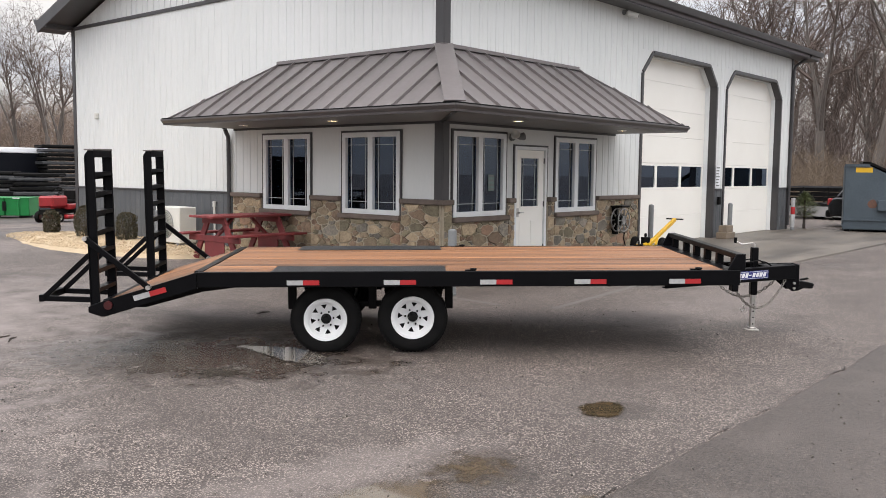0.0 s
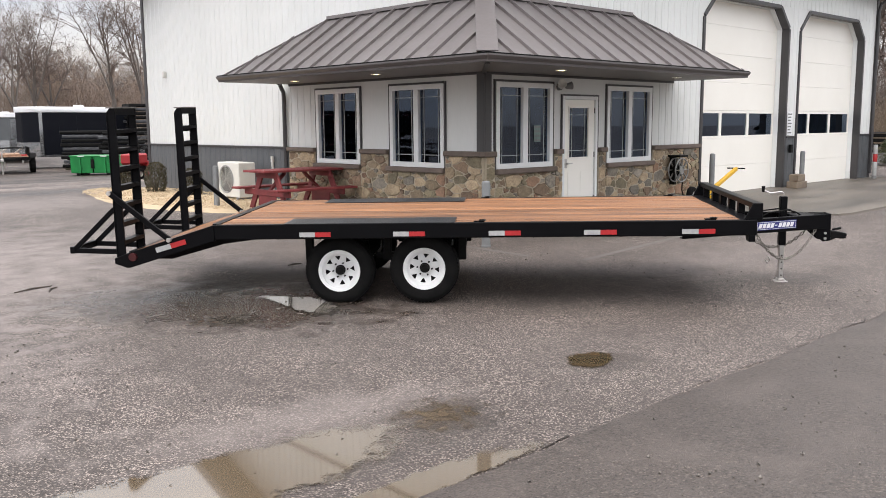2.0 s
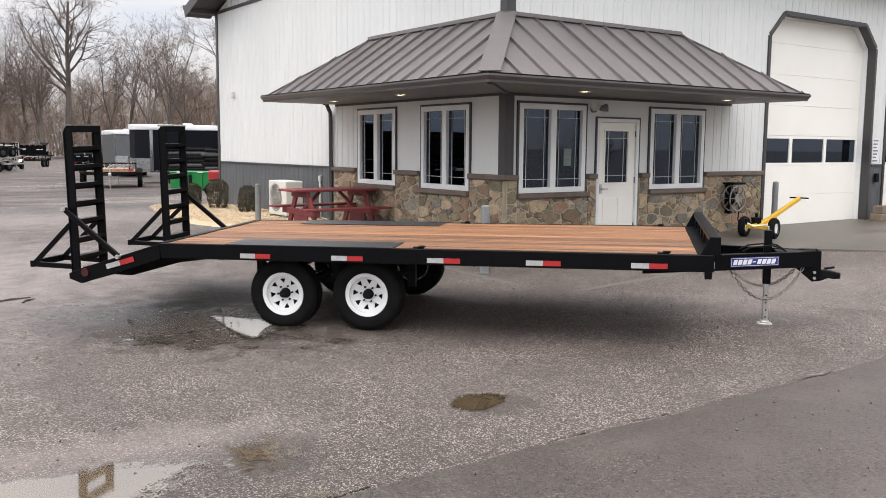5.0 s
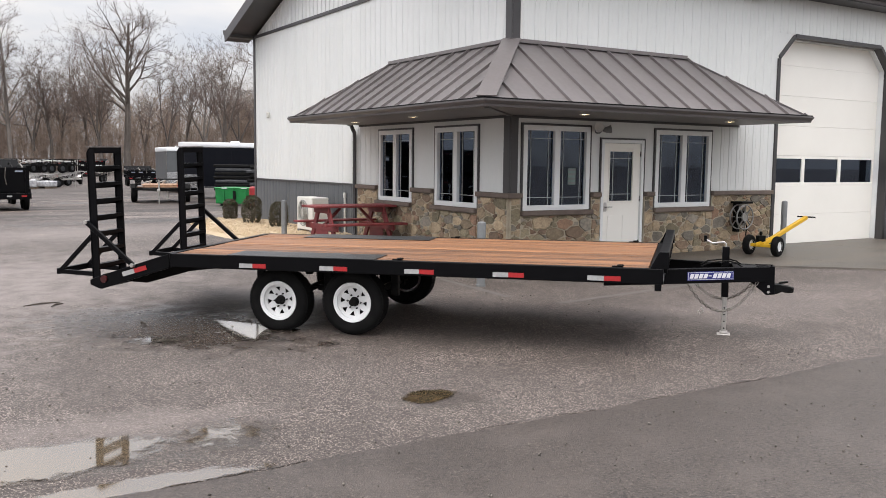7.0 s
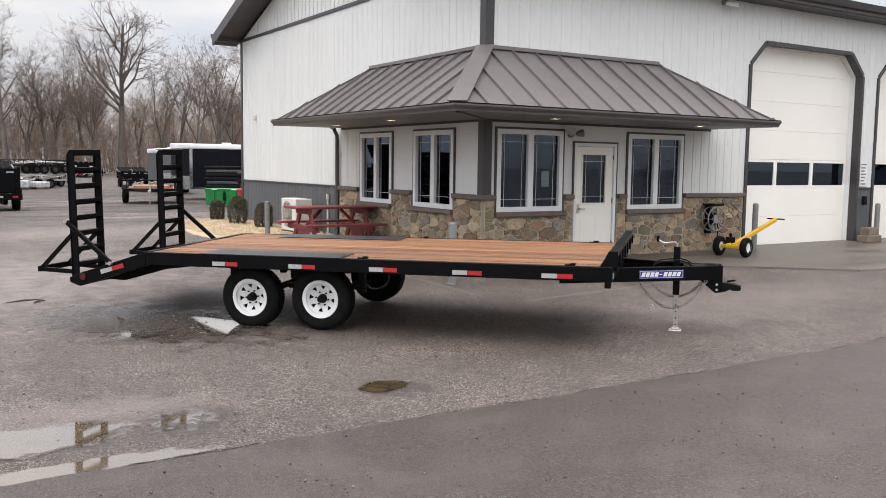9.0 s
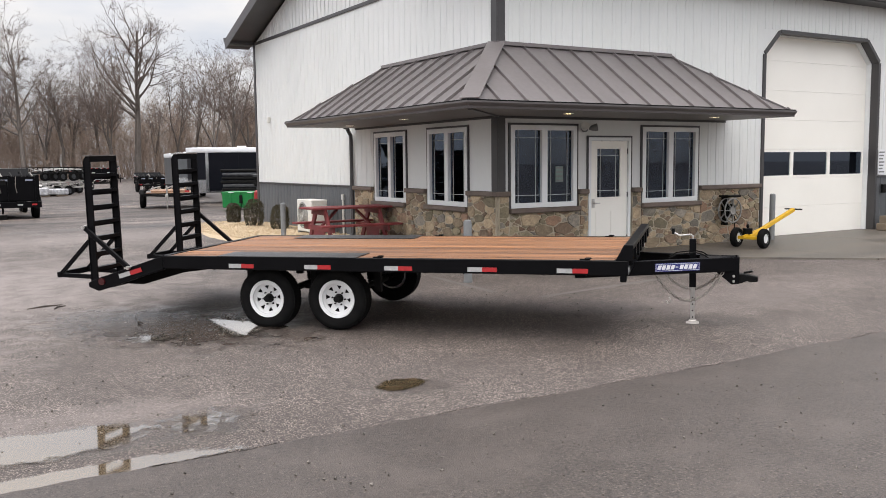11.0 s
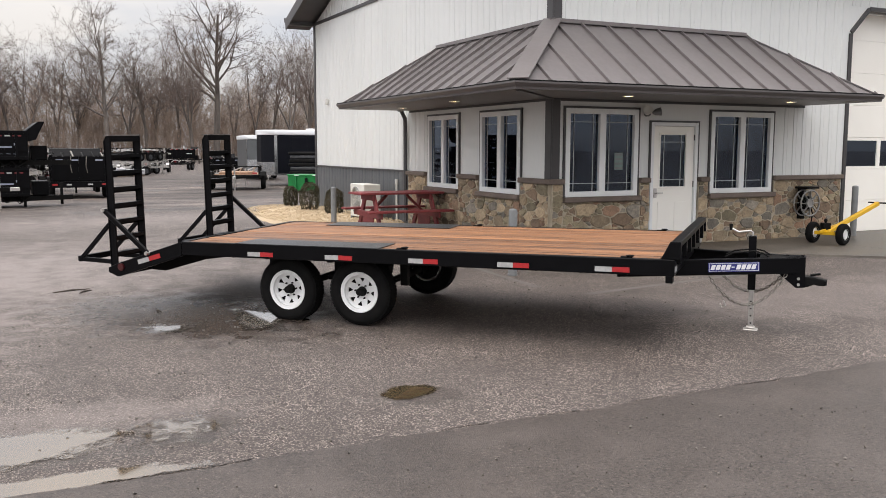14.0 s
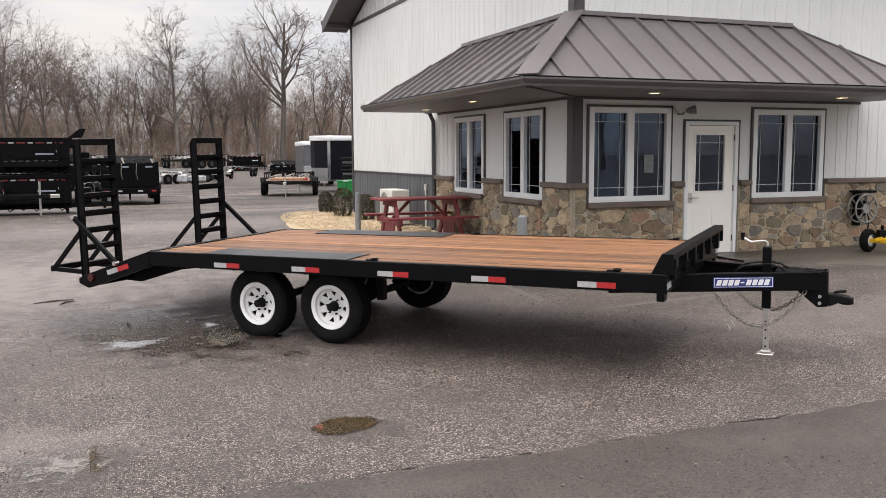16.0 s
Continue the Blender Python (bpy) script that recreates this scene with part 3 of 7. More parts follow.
# trims
s = Solid()
wbox(s, west, -0.03, 0.14, 0.006, 0.034, 3.78, EAVE)
wbox(s, south, -0.006, 0.14, 0.0, 0.034, 3.78, EAVE)
part("corner_trim", s, TRIM_STEEL, building, "dark brown-grey corner trim", 0.004)
s = Solid()
wbox(s, west, -0.034, 0.14, 0.006, 0.036, 1.3, 2.6)
wbox(s, south, -0.006, 0.14, 0.0, 0.036, 1.3, 2.6)
part("corner_trim", s, TRIM_STEEL, building, "dark brown-grey corner trim", 0.004)
s = Solid()
wbox(s, west, WEST_LEN - 0.1, WEST_LEN + 0.03, 0.0, 0.03, 0.05, EAVE)
part("corner_trim", s, TRIM_STEEL, building, "", 0.004)
s = Solid()
wbox(s, south, SOUTH_LEN - 0.1, SOUTH_LEN + 0.03, 0.0, 0.03, 0.05, EAVE)
part("corner_trim", s, TRIM_STEEL, building, "", 0.004)
s = Solid()
wbox(s, west, 0.14, WEST_LEN - 0.1, 0.006, 0.035, EAVE - 0.03, EAVE + 0.05)
part("frieze_trim", s, TRIM_STEEL, building, "", 0.004)
s = Solid()
wbox(s, west, STONE_W, WEST_LEN - 0.1, 0.006, 0.034, WAIN - 0.01, WAIN + 0.03)
part("wainscot_trim", s, TRIM_STEEL, building, "", 0.003)
for a, b in ((GARAGES[0][1] + 0.12, GARAGES[1][0] - 0.1), (GARAGES[1][1] + 0.12, SOUTH_LEN - 0.1)):
    s = Solid()
    wbox(s, south, a, b, 0.006, 0.034, 1.385, 1.425)
    part("wainscot_trim", s, TRIM_STEEL, building, "", 0.003)

# main roof, soffits, gutters
OV, RK = 0.45, 0.7
roof = Solid()
for sgn in (-1, 1):
    def rp(t, lift, x):
        yy = mid + sgn * t
        return (x, yy, EAVE + 0.16 + PITCH * (mid - t) + lift)
    a, b = 0.0, mid + OV
    v = [rp(t, z, x) for x in (-RK, ROOF_END) for t in (a, b) for z in (0.0, 0.16)]
    roof.add(v, [(0, 1, 3, 2), (4, 6, 7, 5), (0, 4, 5, 1), (2, 3, 7, 6), (0, 2, 6, 4), (1, 5, 7, 3)])
main_roof = part("main_roof", roof, ROOF_STEEL, building)
s = Solid()
for i in range(40):
    x = -RK + 0.2 + i * 0.42
    s.beam((x, -OV, EAVE + 0.33 + PITCH * (-OV)), (x, mid, EAVE + 0.33 + PITCH * mid), 0.03, 0.04)
part("roof_seam", s, ROOF_STEEL, main_roof)
for y0, y1 in ((-OV, 0.0), (WEST_LEN, WEST_LEN + OV)):
    part("eave_soffit", Solid().box(-RK, ROOF_END, y0, y1, EAVE + 0.0, EAVE + 0.03), TRIM_STEEL, building)
for y in (-OV - 0.06, WEST_LEN + OV + 0.06):
    s = Solid()
    prof = [(-0.065, 0.0), (0.05, 0.0), (0.065, 0.05), (0.085, 0.13), (0.065, 0.13), (0.045, 0.06), (0.03, 0.02), (-0.065, 0.02)]
    sg = 1 if y > 0 else -1
    s.prism(prof, -RK, ROOF_END, lambda a, b, d: (d, y + sg * a, EAVE + 0.1 + b))
    part("gutter", s, TRIM_STEEL, building)
for sgn in (-1, 1):  # boxed rakes of the gable
    s = Solid()
    a, b = (-RK + 0.01, mid + sgn * (mid + OV)), (-RK + 0.01, mid)
    s.beam((a[0], a[1], EAVE + 0.1 - PITCH * OV + 0.06), (b[0], b[1], EAVE + 0.16 + PITCH * mid), 0.03, 0.26)
    part("rake_board", s, TRIM_STEEL, building)
    s = Solid()
    s.beam((-RK / 2, a[1], EAVE + 0.0 - PITCH * OV + 0.08), (-RK / 2, mid, EAVE + 0.08 + PITCH * mid), RK, 0.03)
    part("rake_soffit", s, TRIM_STEEL, building)
part("eave_return", Solid().box(-RK, 0.0, WEST_LEN - 0.02, WEST_LEN + OV, EAVE - 0.02, EAVE + 0.2), TRIM_STEEL, building, "", 0.01)

# windows
def window(side, u0, u1, label):
    z0, z1 = WIN_Z
    outer = Solid()
    t = 0.035
    for a, b, c, d in ((u0 - t, u1 + t, z1, z1 + t), (u0 - t, u0, z0, z1), (u1, u1 + t, z0, z1)):
        wbox(outer, side, a, b, 0.0, 0.03, c, d)
    part("window_trim", outer, TRIM_STEEL, building)
    w, um = 0.085, (u0 + u1) / 2
    # frame with two lights, one connected moulding
    us, zs = (u0, u0 + w, um - 0.06, um + 0.06, u1 - w, u1), (z0, z0 + w, z1 - w, z1)
    fr = Solid()
    fr.v = [side(u, d, z) for d in (-0.09, 0.04) for z in zs for u in us]
    solid = lambda i, j: 0 <= i < 5 and 0 <= j < 3 and not (j == 1 and i in (1, 3))
    at = lambda i, j, k: k * 24 + j * 6 + i
    for i in range(5):
        for j in range(3):
            if solid(i, j):
                for k in (0, 1):
                    fr.f.append((at(i, j, k), at(i + 1, j, k), at(i + 1, j + 1, k), at(i, j + 1, k)))
                for di, dj, p, q in ((-1, 0, (i, j), (i, j + 1)), (1, 0, (i + 1, j), (i + 1, j + 1)), (0, -1, (i, j), (i + 1, j)), (0, 1, (i, j + 1), (i + 1, j + 1))):
                    if not solid(i + di, j + dj):
                        fr.f.append((at(*p, 0), at(*q, 0), at(*q, 1), at(*p, 1)))
    ob = part("window", fr, VINYL, building, label, 0.004)
    for a, b in ((u0 + w, um - 0.06), (um + 0.06, u1 - w)):
        pane = Solid()
        wbox(pane, side, a, b, -0.03, -0.024, z0 + w, z1 - w)
        po = part("pane", pane, GLASS, ob)
        po.visible_shadow = False
        mu = Solid()
        for uu in (a + 0.1, b - 0.1):
            wbox(mu, side, uu - 0.0045, uu + 0.0045, -0.022, -0.014, z0 + w, z1 - w)
        for zz in (z0 + w + 0.13, z1 - w - 0.13):
            wbox(mu, side, a, b, -0.0225, -0.0145, zz - 0.0045, zz + 0.0045)
        part("muntin", mu, MUNTIN, ob)
    sill = Solid()
    wbox(sill, side, u0 - 0.05, u1 + 0.05, -0.02, 0.12, z0 - 0.085, z0)
    part("stone_sill", sill, CAP, ob, "rough brown stone sill", 0.012)
    return ob


for a, b in WEST_WIN:
    window(west, a, b, "white vinyl twin casement window with prairie muntins")
for a, b in SOUTH_WIN:
    window(south, a, b, "white vinyl twin casement window with prairie muntins")

# entrance door with glazed upper half
u0, u1, z0, z1 = DOOR
fr = Solid()
for a, b, c, d in ((u0, u0 + 0.06, z0, z1), (u1 - 0.06, u1, z0, z1), (u0 + 0.06, u1 - 0.06, z1 - 0.06, z1)):
    wbox(fr, south, a, b, -0.14, 0.035, c, d)
door_frame = part("door_frame", fr, VINYL, building, "", 0.004)
s = Solid()
for a, b, c, d in ((u0 - 0.03, u1 + 0.03, z1, z1 + 0.03), (u0 - 0.03, u0, 1.3, z1), (u1, u1 + 0.03, 1.3, z1)):
    wbox(s, south, a, b, 0.0, 0.03, c, d)
part("door_trim", s, TRIM_STEEL, building)
a, b = u0 + 0.065, u1 - 0.065
hole = (2.185, 2.735, 1.165, 2.04)
entry = None
for q in sorted(fields(a, b, z0 + 0.05, z1 - 0.065, [hole]), key=lambda r: (r[1] - r[0]) * (r[2] - r[3])):
    leaf = wbox(Solid(), south, q[0], q[1], -0.05, -0.005, q[2], q[3])
    if entry:
        part("door_stile", leaf, CREAM_DOOR, entry)
    else:
        entry = part("entry_door", leaf, CREAM_DOOR, building, "closed cream steel entry door with glazed upper half")
for pa, pb in ((a + 0.13, (a + b) / 2 - 0.05), ((a + b) / 2 + 0.05, b - 0.13)):
    part("door_panel", wbox(Solid(), south, pa, pb, -0.005, 0.002, 0.33, 0.9), CREAM_DOOR, entry)
s = Solid()
for q in fields(hole[0] - 0.03, hole[1] + 0.03, hole[2] - 0.03, hole[3] + 0.03, [hole]):
    wbox(s, south, q[0], q[1], -0.005, 0.008, q[2], q[3])
part("glazing_bead", s, CREAM_DOOR, entry, "", 0.003)
s = Solid()
wbox(s, south, hole[0], hole[1], -0.03, -0.025, hole[2], hole[3])
part("pane", s, GLASS, entry).visible_shadow = False
s = Solid()
for uu in (hole[0] + 0.09, hole[1] - 0.09):
    wbox(s, south, uu - 0.005, uu + 0.005, -0.023, -0.015, hole[2], hole[3])
for zz in (hole[2] + 0.12, hole[3] - 0.12):
    wbox(s, south, hole[0], hole[1], -0.0235, -0.0155, zz - 0.005, zz + 0.005)
part("muntin", s, MUNTIN, entry)
s = Solid()
wbox(s, south, a + 0.035, a + 0.095, -0.005, 0.012, 0.98, 1.14)
s.cyl(south(a + 0.065, 0.0, 1.06), south(a + 0.065, 0.06, 1.06), 0.018)
s.beam(south(a + 0.05, 0.06, 1.06), south(a + 0.18, 0.06, 1.06), 0.02, 0.022)
part("door_handle", s, GALV, entry, "satin steel lever handle", 0.003)
for zz in (0.4, 1.2, 2.0):
    part("hinge", Solid().cyl(south(b + 0.004, 0.004, zz - 0.05), south(b + 0.004, 0.004, zz + 0.05), 0.011, n=8), TRIM_STEEL, entry)
s = Solid()
wbox(s, south, u0, u1, -0.15, 0.06, 0.08, 0.15)
part("threshold", s, GALV, building, "", 0.005)

# tall sectional garage doors with cut corners
for a, b in GARAGES:
    floor_z, rec = 0.17, 0.27
    gd = Solid()
    nsec = 7
    hh = (GAR_TOP + 0.1 - floor_z) / nsec
    host = None
    for i in range(nsec):
        c, d = floor_z + i * hh + 0.0015, floor_z + (i + 1) * hh - 0.0015
        s = Solid()
        if i == 2:
            wn3 = [(a + 0.07 + k * (b - a - 0.04) / 3, a + 0.07 + (k + 1) * (b - a - 0.04) / 3 - 0.1, c + 0.055, d - 0.06) for k in range(3)]
            cells = fields(a, b, c, d, wn3)
            wbox(s, south, *cells[0][:2], -rec - 0.05, -rec, *cells[0][2:])
            for q in cells[1:]:
                part("sash_rail", wbox(Solid(), south, q[0], q[1], -rec - 0.05, -rec, q[2], q[3]), CREAM_DOOR, host)
        else:
            wbox(s, south, a, b, -rec - 0.05, -rec, c, d)
        ob = part("garage_door" if host is None else "door_section", s, CREAM_DOOR, building if host is None else host, "closed off-white sectional garage door with a window row" if host is None else "", 0.004)
        host = host or ob
        if i == 2:
            for q in wn3:
                pn = Solid()
                wbox(pn, south, q[0], q[1], -rec - 0.03, -rec - 0.025, q[2], q[3])
                part("pane", pn, DARK_GLASS, host).visible_shadow = False
    # reveal and outer trim follow the cut corners
    outline = [(a, 0.1), (a, GAR_TOP - CHAMFER), (a + CHAMFER, GAR_TOP), (b - CHAMFER, GAR_TOP), (b, GAR_TOP - CHAMFER), (b, 0.1)]
    tr, rv, st = Solid(), Solid(), Solid()
    cx = (a + b) / 2
    for p, q in zip(outline, outline[1:]):
        up = Vector((cx - (p[0] + q[0]) / 2, 2.2 - (p[1] + q[1]) / 2, 0))
        nrm = Vector((-(q[1] - p[1]), q[0] - p[0])).normalized()
        if nrm.dot(Vector((up.x, up.y))) > 0:
            nrm = -nrm
        quad = [p, q, (q[0] + nrm.x * 0.07, q[1] + nrm.y * 0.07), (p[0] + nrm.x * 0.07, p[1] + nrm.y * 0.07)]
        tr.prism(quad, 0.0, 0.032, lambda u, z, d: south(u, d, z))
        quad = [p, q, (q[0] + nrm.x * 0.03, q[1] + nrm.y * 0.03), (p[0] + nrm.x * 0.03, p[1] + nrm.y * 0.03)]
        quad = [(a_ - nrm.x * 0.006, b_ - nrm.y * 0.006) for a_, b_ in quad]
        rv.prism(quad, -0.15, 0.034, lambda u, z, d: south(u, d, z))
        quad = [p, q, (q[0] - nrm.x * 0.025, q[1] - nrm.y * 0.025), (p[0] - nrm.x * 0.025, p[1] - nrm.y * 0.025)]
        st.prism(quad, -0.265, -0.15, lambda u, z, d: south(u, d, z))
    part("door_surround", tr, TRIM_STEEL, building)
    part("door_reveal", rv, TRIM_STEEL, building)
    part("weather_strip", st, VINYL, building)

# pent roof that wraps the corner
PT, PE, PO = 3.77, 2.70, 1.56
TW, TS = 4.08, 3.93
EW, ES = 5.54, 5.51
canopy = Solid()
A, B, C = (-0.03, TW, PT), (-0.03, -0.03, PT), (TS, -0.03, PT)
D, E_, F_ = (-PO, EW, PE), (-PO, -PO, PE), (ES, -PO, PE)
G_, H_ = (-0.03, EW, PE), (ES, -0.03, PE)
canopy.add([A, B, C, D, E_, F_, G_, H_], [(A and 0, 1, 4, 3), (1, 2, 5, 4), (0, 3, 6), (2, 7, 5)])
low = [(p[0], p[1], p[2] - 0.03) for p in (A, B, C, D, E_, F_, G_, H_)]
canopy.add(low, [(0, 3, 4, 1), (1, 4, 5, 2), (0, 6, 3), (2, 5, 7), (3, 6, 0), (3, 4, 1, 0)])
canopy_roof = part("canopy_roof", canopy, ROOF_STEEL, building, "standing-seam brown-grey pent roof", normals=False, sharp=5)


def seam(p, q):
    s = Solid()
    p, q = Vector(p), Vector(q)
    n = Vector((0, 0, 0.022))
    s.beam(p + n, q + n, 0.02, 0.05)
    part("standing_seam", s, ROOF_STEEL, canopy_roof)


run = PO - 0.03
for i in range(-3, 13):  # west slope
    y = 0.113 + i * 0.4925
    if y > EW - 0.05 or y < -PO + 0.12:
        continue
    t = 1.0 if 0 <= y <= TW else ((y + PO) / (PO - 0.03) if y < 0 else (EW - y) / (EW - TW))
    seam((-PO, y, PE), (-PO + run * min(1, t), y, PE + (PT - PE) * min(1, t)))
for i in range(-3, 13):  # south slope
    x = -0.025 + i * 0.498
    if x > ES - 0.05 or x < -PO + 0.12:
        continue
    t = 1.0 if 0 <= x <= TS else ((x + PO) / (PO - 0.03) if x < 0 else (ES - x) / (ES - TS))
    seam((x, -PO, PE), (x, -PO + run * min(1, t), PE + (PT - PE) * min(1, t)))
for p, q, w in ((B, E_, 0.3), (A, D, 0.07), (C, F_, 0.07)):
    s = Solid()
    up = 0.045 if w > 0.2 else 0.008
    s.beam((p[0], p[1], p[2] + up), (q[0], q[1], q[2] + up), w, 0.02)
    part("hip_cap", s, ROOF_STEEL, canopy_roof, "", 0.004)
s = Solid()
s.beam((-0.05, TW, PT + 0.02), (-0.05, -0.06, PT + 0.02), 0.09, 0.06)
s.beam((-0.06, -0.05, PT + 0.02), (TS, -0.05, PT + 0.02), 0.09, 0.06)
part("wall_flashing", s, ROOF_STEEL, canopy_roof)
s = Solid()
prof = [(0.0, -0.1), (0.065, -0.1), (0.072, -0.066), (0.105, -0.04), (0.122, -0.018), (0.122, 0.006), (0.112, 0.006), (0.06, -0.055), (0.0, -0.08)]
n = len(prof)
path = [(-1, EW, 0), (-1, 0, 1), (ES, -1, 0)]
rings = []
for kind in range(3):
    for o, z in prof:
        if kind == 0:
            rings.append((-PO - o + 0.02, EW + 0.02, PE + z))
        elif kind == 1:
            rings.append((-PO - o + 0.02, -PO - o + 0.02, PE + z))
        else:
            rings.append((ES + 0.02, -PO - o + 0.02, PE + z))
s.add(rings, [(k * n + i, k * n + (i + 1) % n, (k + 1) * n + (i + 1) % n, (k + 1) * n + i) for k in range(2) for i in range(n)] + [tuple(range(n)), tuple(range(2 * n, 3 * n))])
part("canopy_gutter", s, GUTTER, building, "brown-grey box gutter with rolled lip")
# black strip drawn in as the shade of the gap between roof edge and gutter
s = Solid()
s.box(-PO - 0.085, -PO, -PO - 0.085, EW + 0.01, PE - 0.006, PE + 0.026)
s.box(-PO, ES + 0.01, -PO - 0.085, -PO, PE - 0.006, PE + 0.026)
part("gutter_gap_shade", s, BLACK, building, "black strip standing in for the shaded gap above the gutter")
soff = Solid()
SZ = PE - 0.1
soff.box(-PO, 0.0, -PO, EW, SZ, SZ + 0.03)
soff.box(0.0, ES, -PO, 0.0, SZ, SZ + 0.03)
part("soffit", soff, SOFFIT, building, "taupe vented soffit")
s = Solid()
s.box(-PO, -0.0, EW - 0.03, EW, SZ, PE).box(ES - 0.03, ES, -PO, 0.0, SZ, PE)
part("end_fascia", s, TRIM_STEEL, building)
s = Solid()
wbox(s, west, 0.14, EW, 0.006, 0.03, SZ - 0.042, SZ)
wbox(s, south, 0.14, ES, 0.006, 0.03, SZ - 0.042, SZ)
s.beam((-PO + 0.05, -PO + 0.05, SZ - 0.012), (-0.02, -0.02, SZ - 0.012), 0.07, 0.02)
part("soffit_trim", s, TRIM_STEEL, building)

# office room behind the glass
# its surfaces are coloured dark in place of the room's shade
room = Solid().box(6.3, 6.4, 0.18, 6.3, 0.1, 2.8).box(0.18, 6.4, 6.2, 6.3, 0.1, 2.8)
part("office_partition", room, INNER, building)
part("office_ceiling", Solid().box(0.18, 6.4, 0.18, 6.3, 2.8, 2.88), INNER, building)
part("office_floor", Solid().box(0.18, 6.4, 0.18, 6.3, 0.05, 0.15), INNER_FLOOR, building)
part("bay_floor", Solid().box(6.4, SOUTH_LEN - 0.18, 0.18, WEST_LEN - 0.18, 0.05, 0.15), CONCRETE, building)


# ---- the deck-over equipment trailer ----
TRAILER = pose(-4.145, -2.653, 0.0, 0, 0, -47.71) @ pose(0, 0, 0, 1.1, -0.64, 0)
trailer = thing("equipment_trailer", TRAILER, "black deck-over flatbed equipment trailer with wooden deck and raised ramps", "trailer")
HW, DK, XB, XF = 1.15, 0.855, -1.607, 3.385
XT, ZT = -2.47, 0.60  # tail end of the sloping rear deck

# side rails, with a lip at the deck
for sy in (-1, 1):
    s = Solid()
    s.box(XB, XF + 0.13, sy * HW - 0.055 * (sy > 0), sy * HW + 0.055 * (sy < 0), DK - 0.14, DK + 0.004)
    part("side_rail", s, BLACK, trailer, "", 0.006)
    s = Solid()
    s.prism([(XB, DK + 0.004), (XB, DK - 0.15), (XT + 0.0, ZT - 0.155), (XT - 0.03, ZT - 0.155), (XT - 0.15, ZT - 0.115), (XT - 0.15, ZT - 0.06), (XT - 0.02, ZT - 0.01)], sy * HW, sy * (HW - 0.055), lambda x, z, y: (x, y, z))
    part("tail_rail", s, BLACK, trailer, "", 0.005)
    s = Solid().prism([(-1.2, 0.66), (-1.68, 0.6), (-2.24, 0.447), (-2.46, 0.455), (XT + 0.03, ZT - 0.06), (XB, DK - 0.06), (-1.2, DK - 0.06)], sy * 0.66, sy * 0.61, lambda x, z, y: (x, y, z))
    part("tail_frame_beam", s, BLACK_DULL, trailer, "", 0.005)
s = Solid()
s.beam((XB, -HW + 0.06, DK - 0.003), (XB, HW - 0.06, DK - 0.003), 0.07, 0.02, (0, 0, 1))
part("hinge_strip", s, BLACK, trailer)
part("tail_beam", Solid().box(XT - 0.03, XT + 0.05, -HW + 0.055, HW - 0.055, ZT - 0.14, ZT), BLACK, trailer, "", 0.006)
part("front_beam", Solid().box(XF, XF + 0.13, -HW + 0.055, HW - 0.055, DK - 0.14, DK), BLACK, trailer, "", 0.006)

# main beams, cross members
for sy in (-1, 1):
    s = Solid()
    y = sy * 0.52
    half = [(0.06, 0.635), (0.06, 0.645), (0.006, 0.645), (0.006, 0.69), (0.06, 0.69), (0.06, 0.7)]
    s.prism([(y + a, z) for a, z in half] + [(y - a, z) for a, z in reversed(half)], XB - 0.1, XF, lambda u, z, x: (x, u, z))
    part("main_beam", s, BLACK_DULL, trailer)
x = XB + 0.2
while x < XF - 0.1:
    s = Solid().box(x - 0.004, x + 0.004, -HW + 0.055, HW - 0.055, 0.7, DK - 0.04).box(x - 0.03, x + 0.03, -HW + 0.055, HW - 0.055, DK - 0.05, DK - 0.042)
    part("cross_member", s, BLACK_DULL, trailer)
    x += 0.41

# deck boards and dovetail boards
nb = 15
bw = (2 * HW - 0.13) / nb
plates = (-0.92, 0.72)
for i in range(nb):
    y0 = -HW + 0.065 + i * bw
    s = Solid()
    s.box(XB + 0.04, XF - 0.005, y0 + 0.006, y0 + bw - 0.006, DK - 0.042, DK + 0.002 * math.sin(i * 7.3))
    part("deck_board", s, WOOD, trailer, "", 0.0015)
    s = Solid()
    d = Vector((XT - XB, 0, ZT - DK))
    s.beam((XB - 0.04, y0 + bw / 2, DK - 0.032), (XT + 0.06, y0 + bw / 2, ZT - 0.005), bw - 0.006, 0.04)
    part("tail_board", s, WOOD, trailer, "", 0.0015)
for sy in (-1, 1):
    s = Solid().box(*plates, min(sy * HW, sy * 0.74), max(sy * HW, sy * 0.74), DK + 0.004, DK + 0.010)
    part("wheel_plate", s, PLATE, trailer, "dark smooth steel plate over the wheels")

# reflective tape
for sy in (-1, 1):
    for x in (2.985, 2.084, 1.193, 0.286, -0.62):
        for dx, mt, nm in ((-0.152, WHITE_TAPE, "silver_reflector"), (0.0, RED_TAPE, "red_reflector")):
            y = sy * (HW + 0.002)
            part(nm, Solid().box(x + dx, x + dx + 0.151, y - 0.002, y + 0.002, DK - 0.12, DK - 0.075), mt, trailer)
    for k, mt, nm in ((0, WHITE_TAPE, "silver_reflector"), (1, RED_TAPE, "red_reflector")):
        a = Vector((-2.195 + k * 0.15, sy * (HW + 0.003), 0.617 + k * 0.042))
        s = Solid()
        s.beam(a, a + Vector((0.15, 0, 0.042)), 0.004, 0.05)
        part(nm, s, mt, trailer)
    s = Solid().cyl((XT + 0.04, sy * HW, ZT - 0.045), (XT + 0.04, sy * (HW + 0.02), ZT - 0.045), 0.04, n=20)
    part("tail_light", s, surf("red_lens", (0.06, 0.006, 0.007), (0.035, 0.004, 0.005), 20, 0.3), trailer, "round dark red tail light")

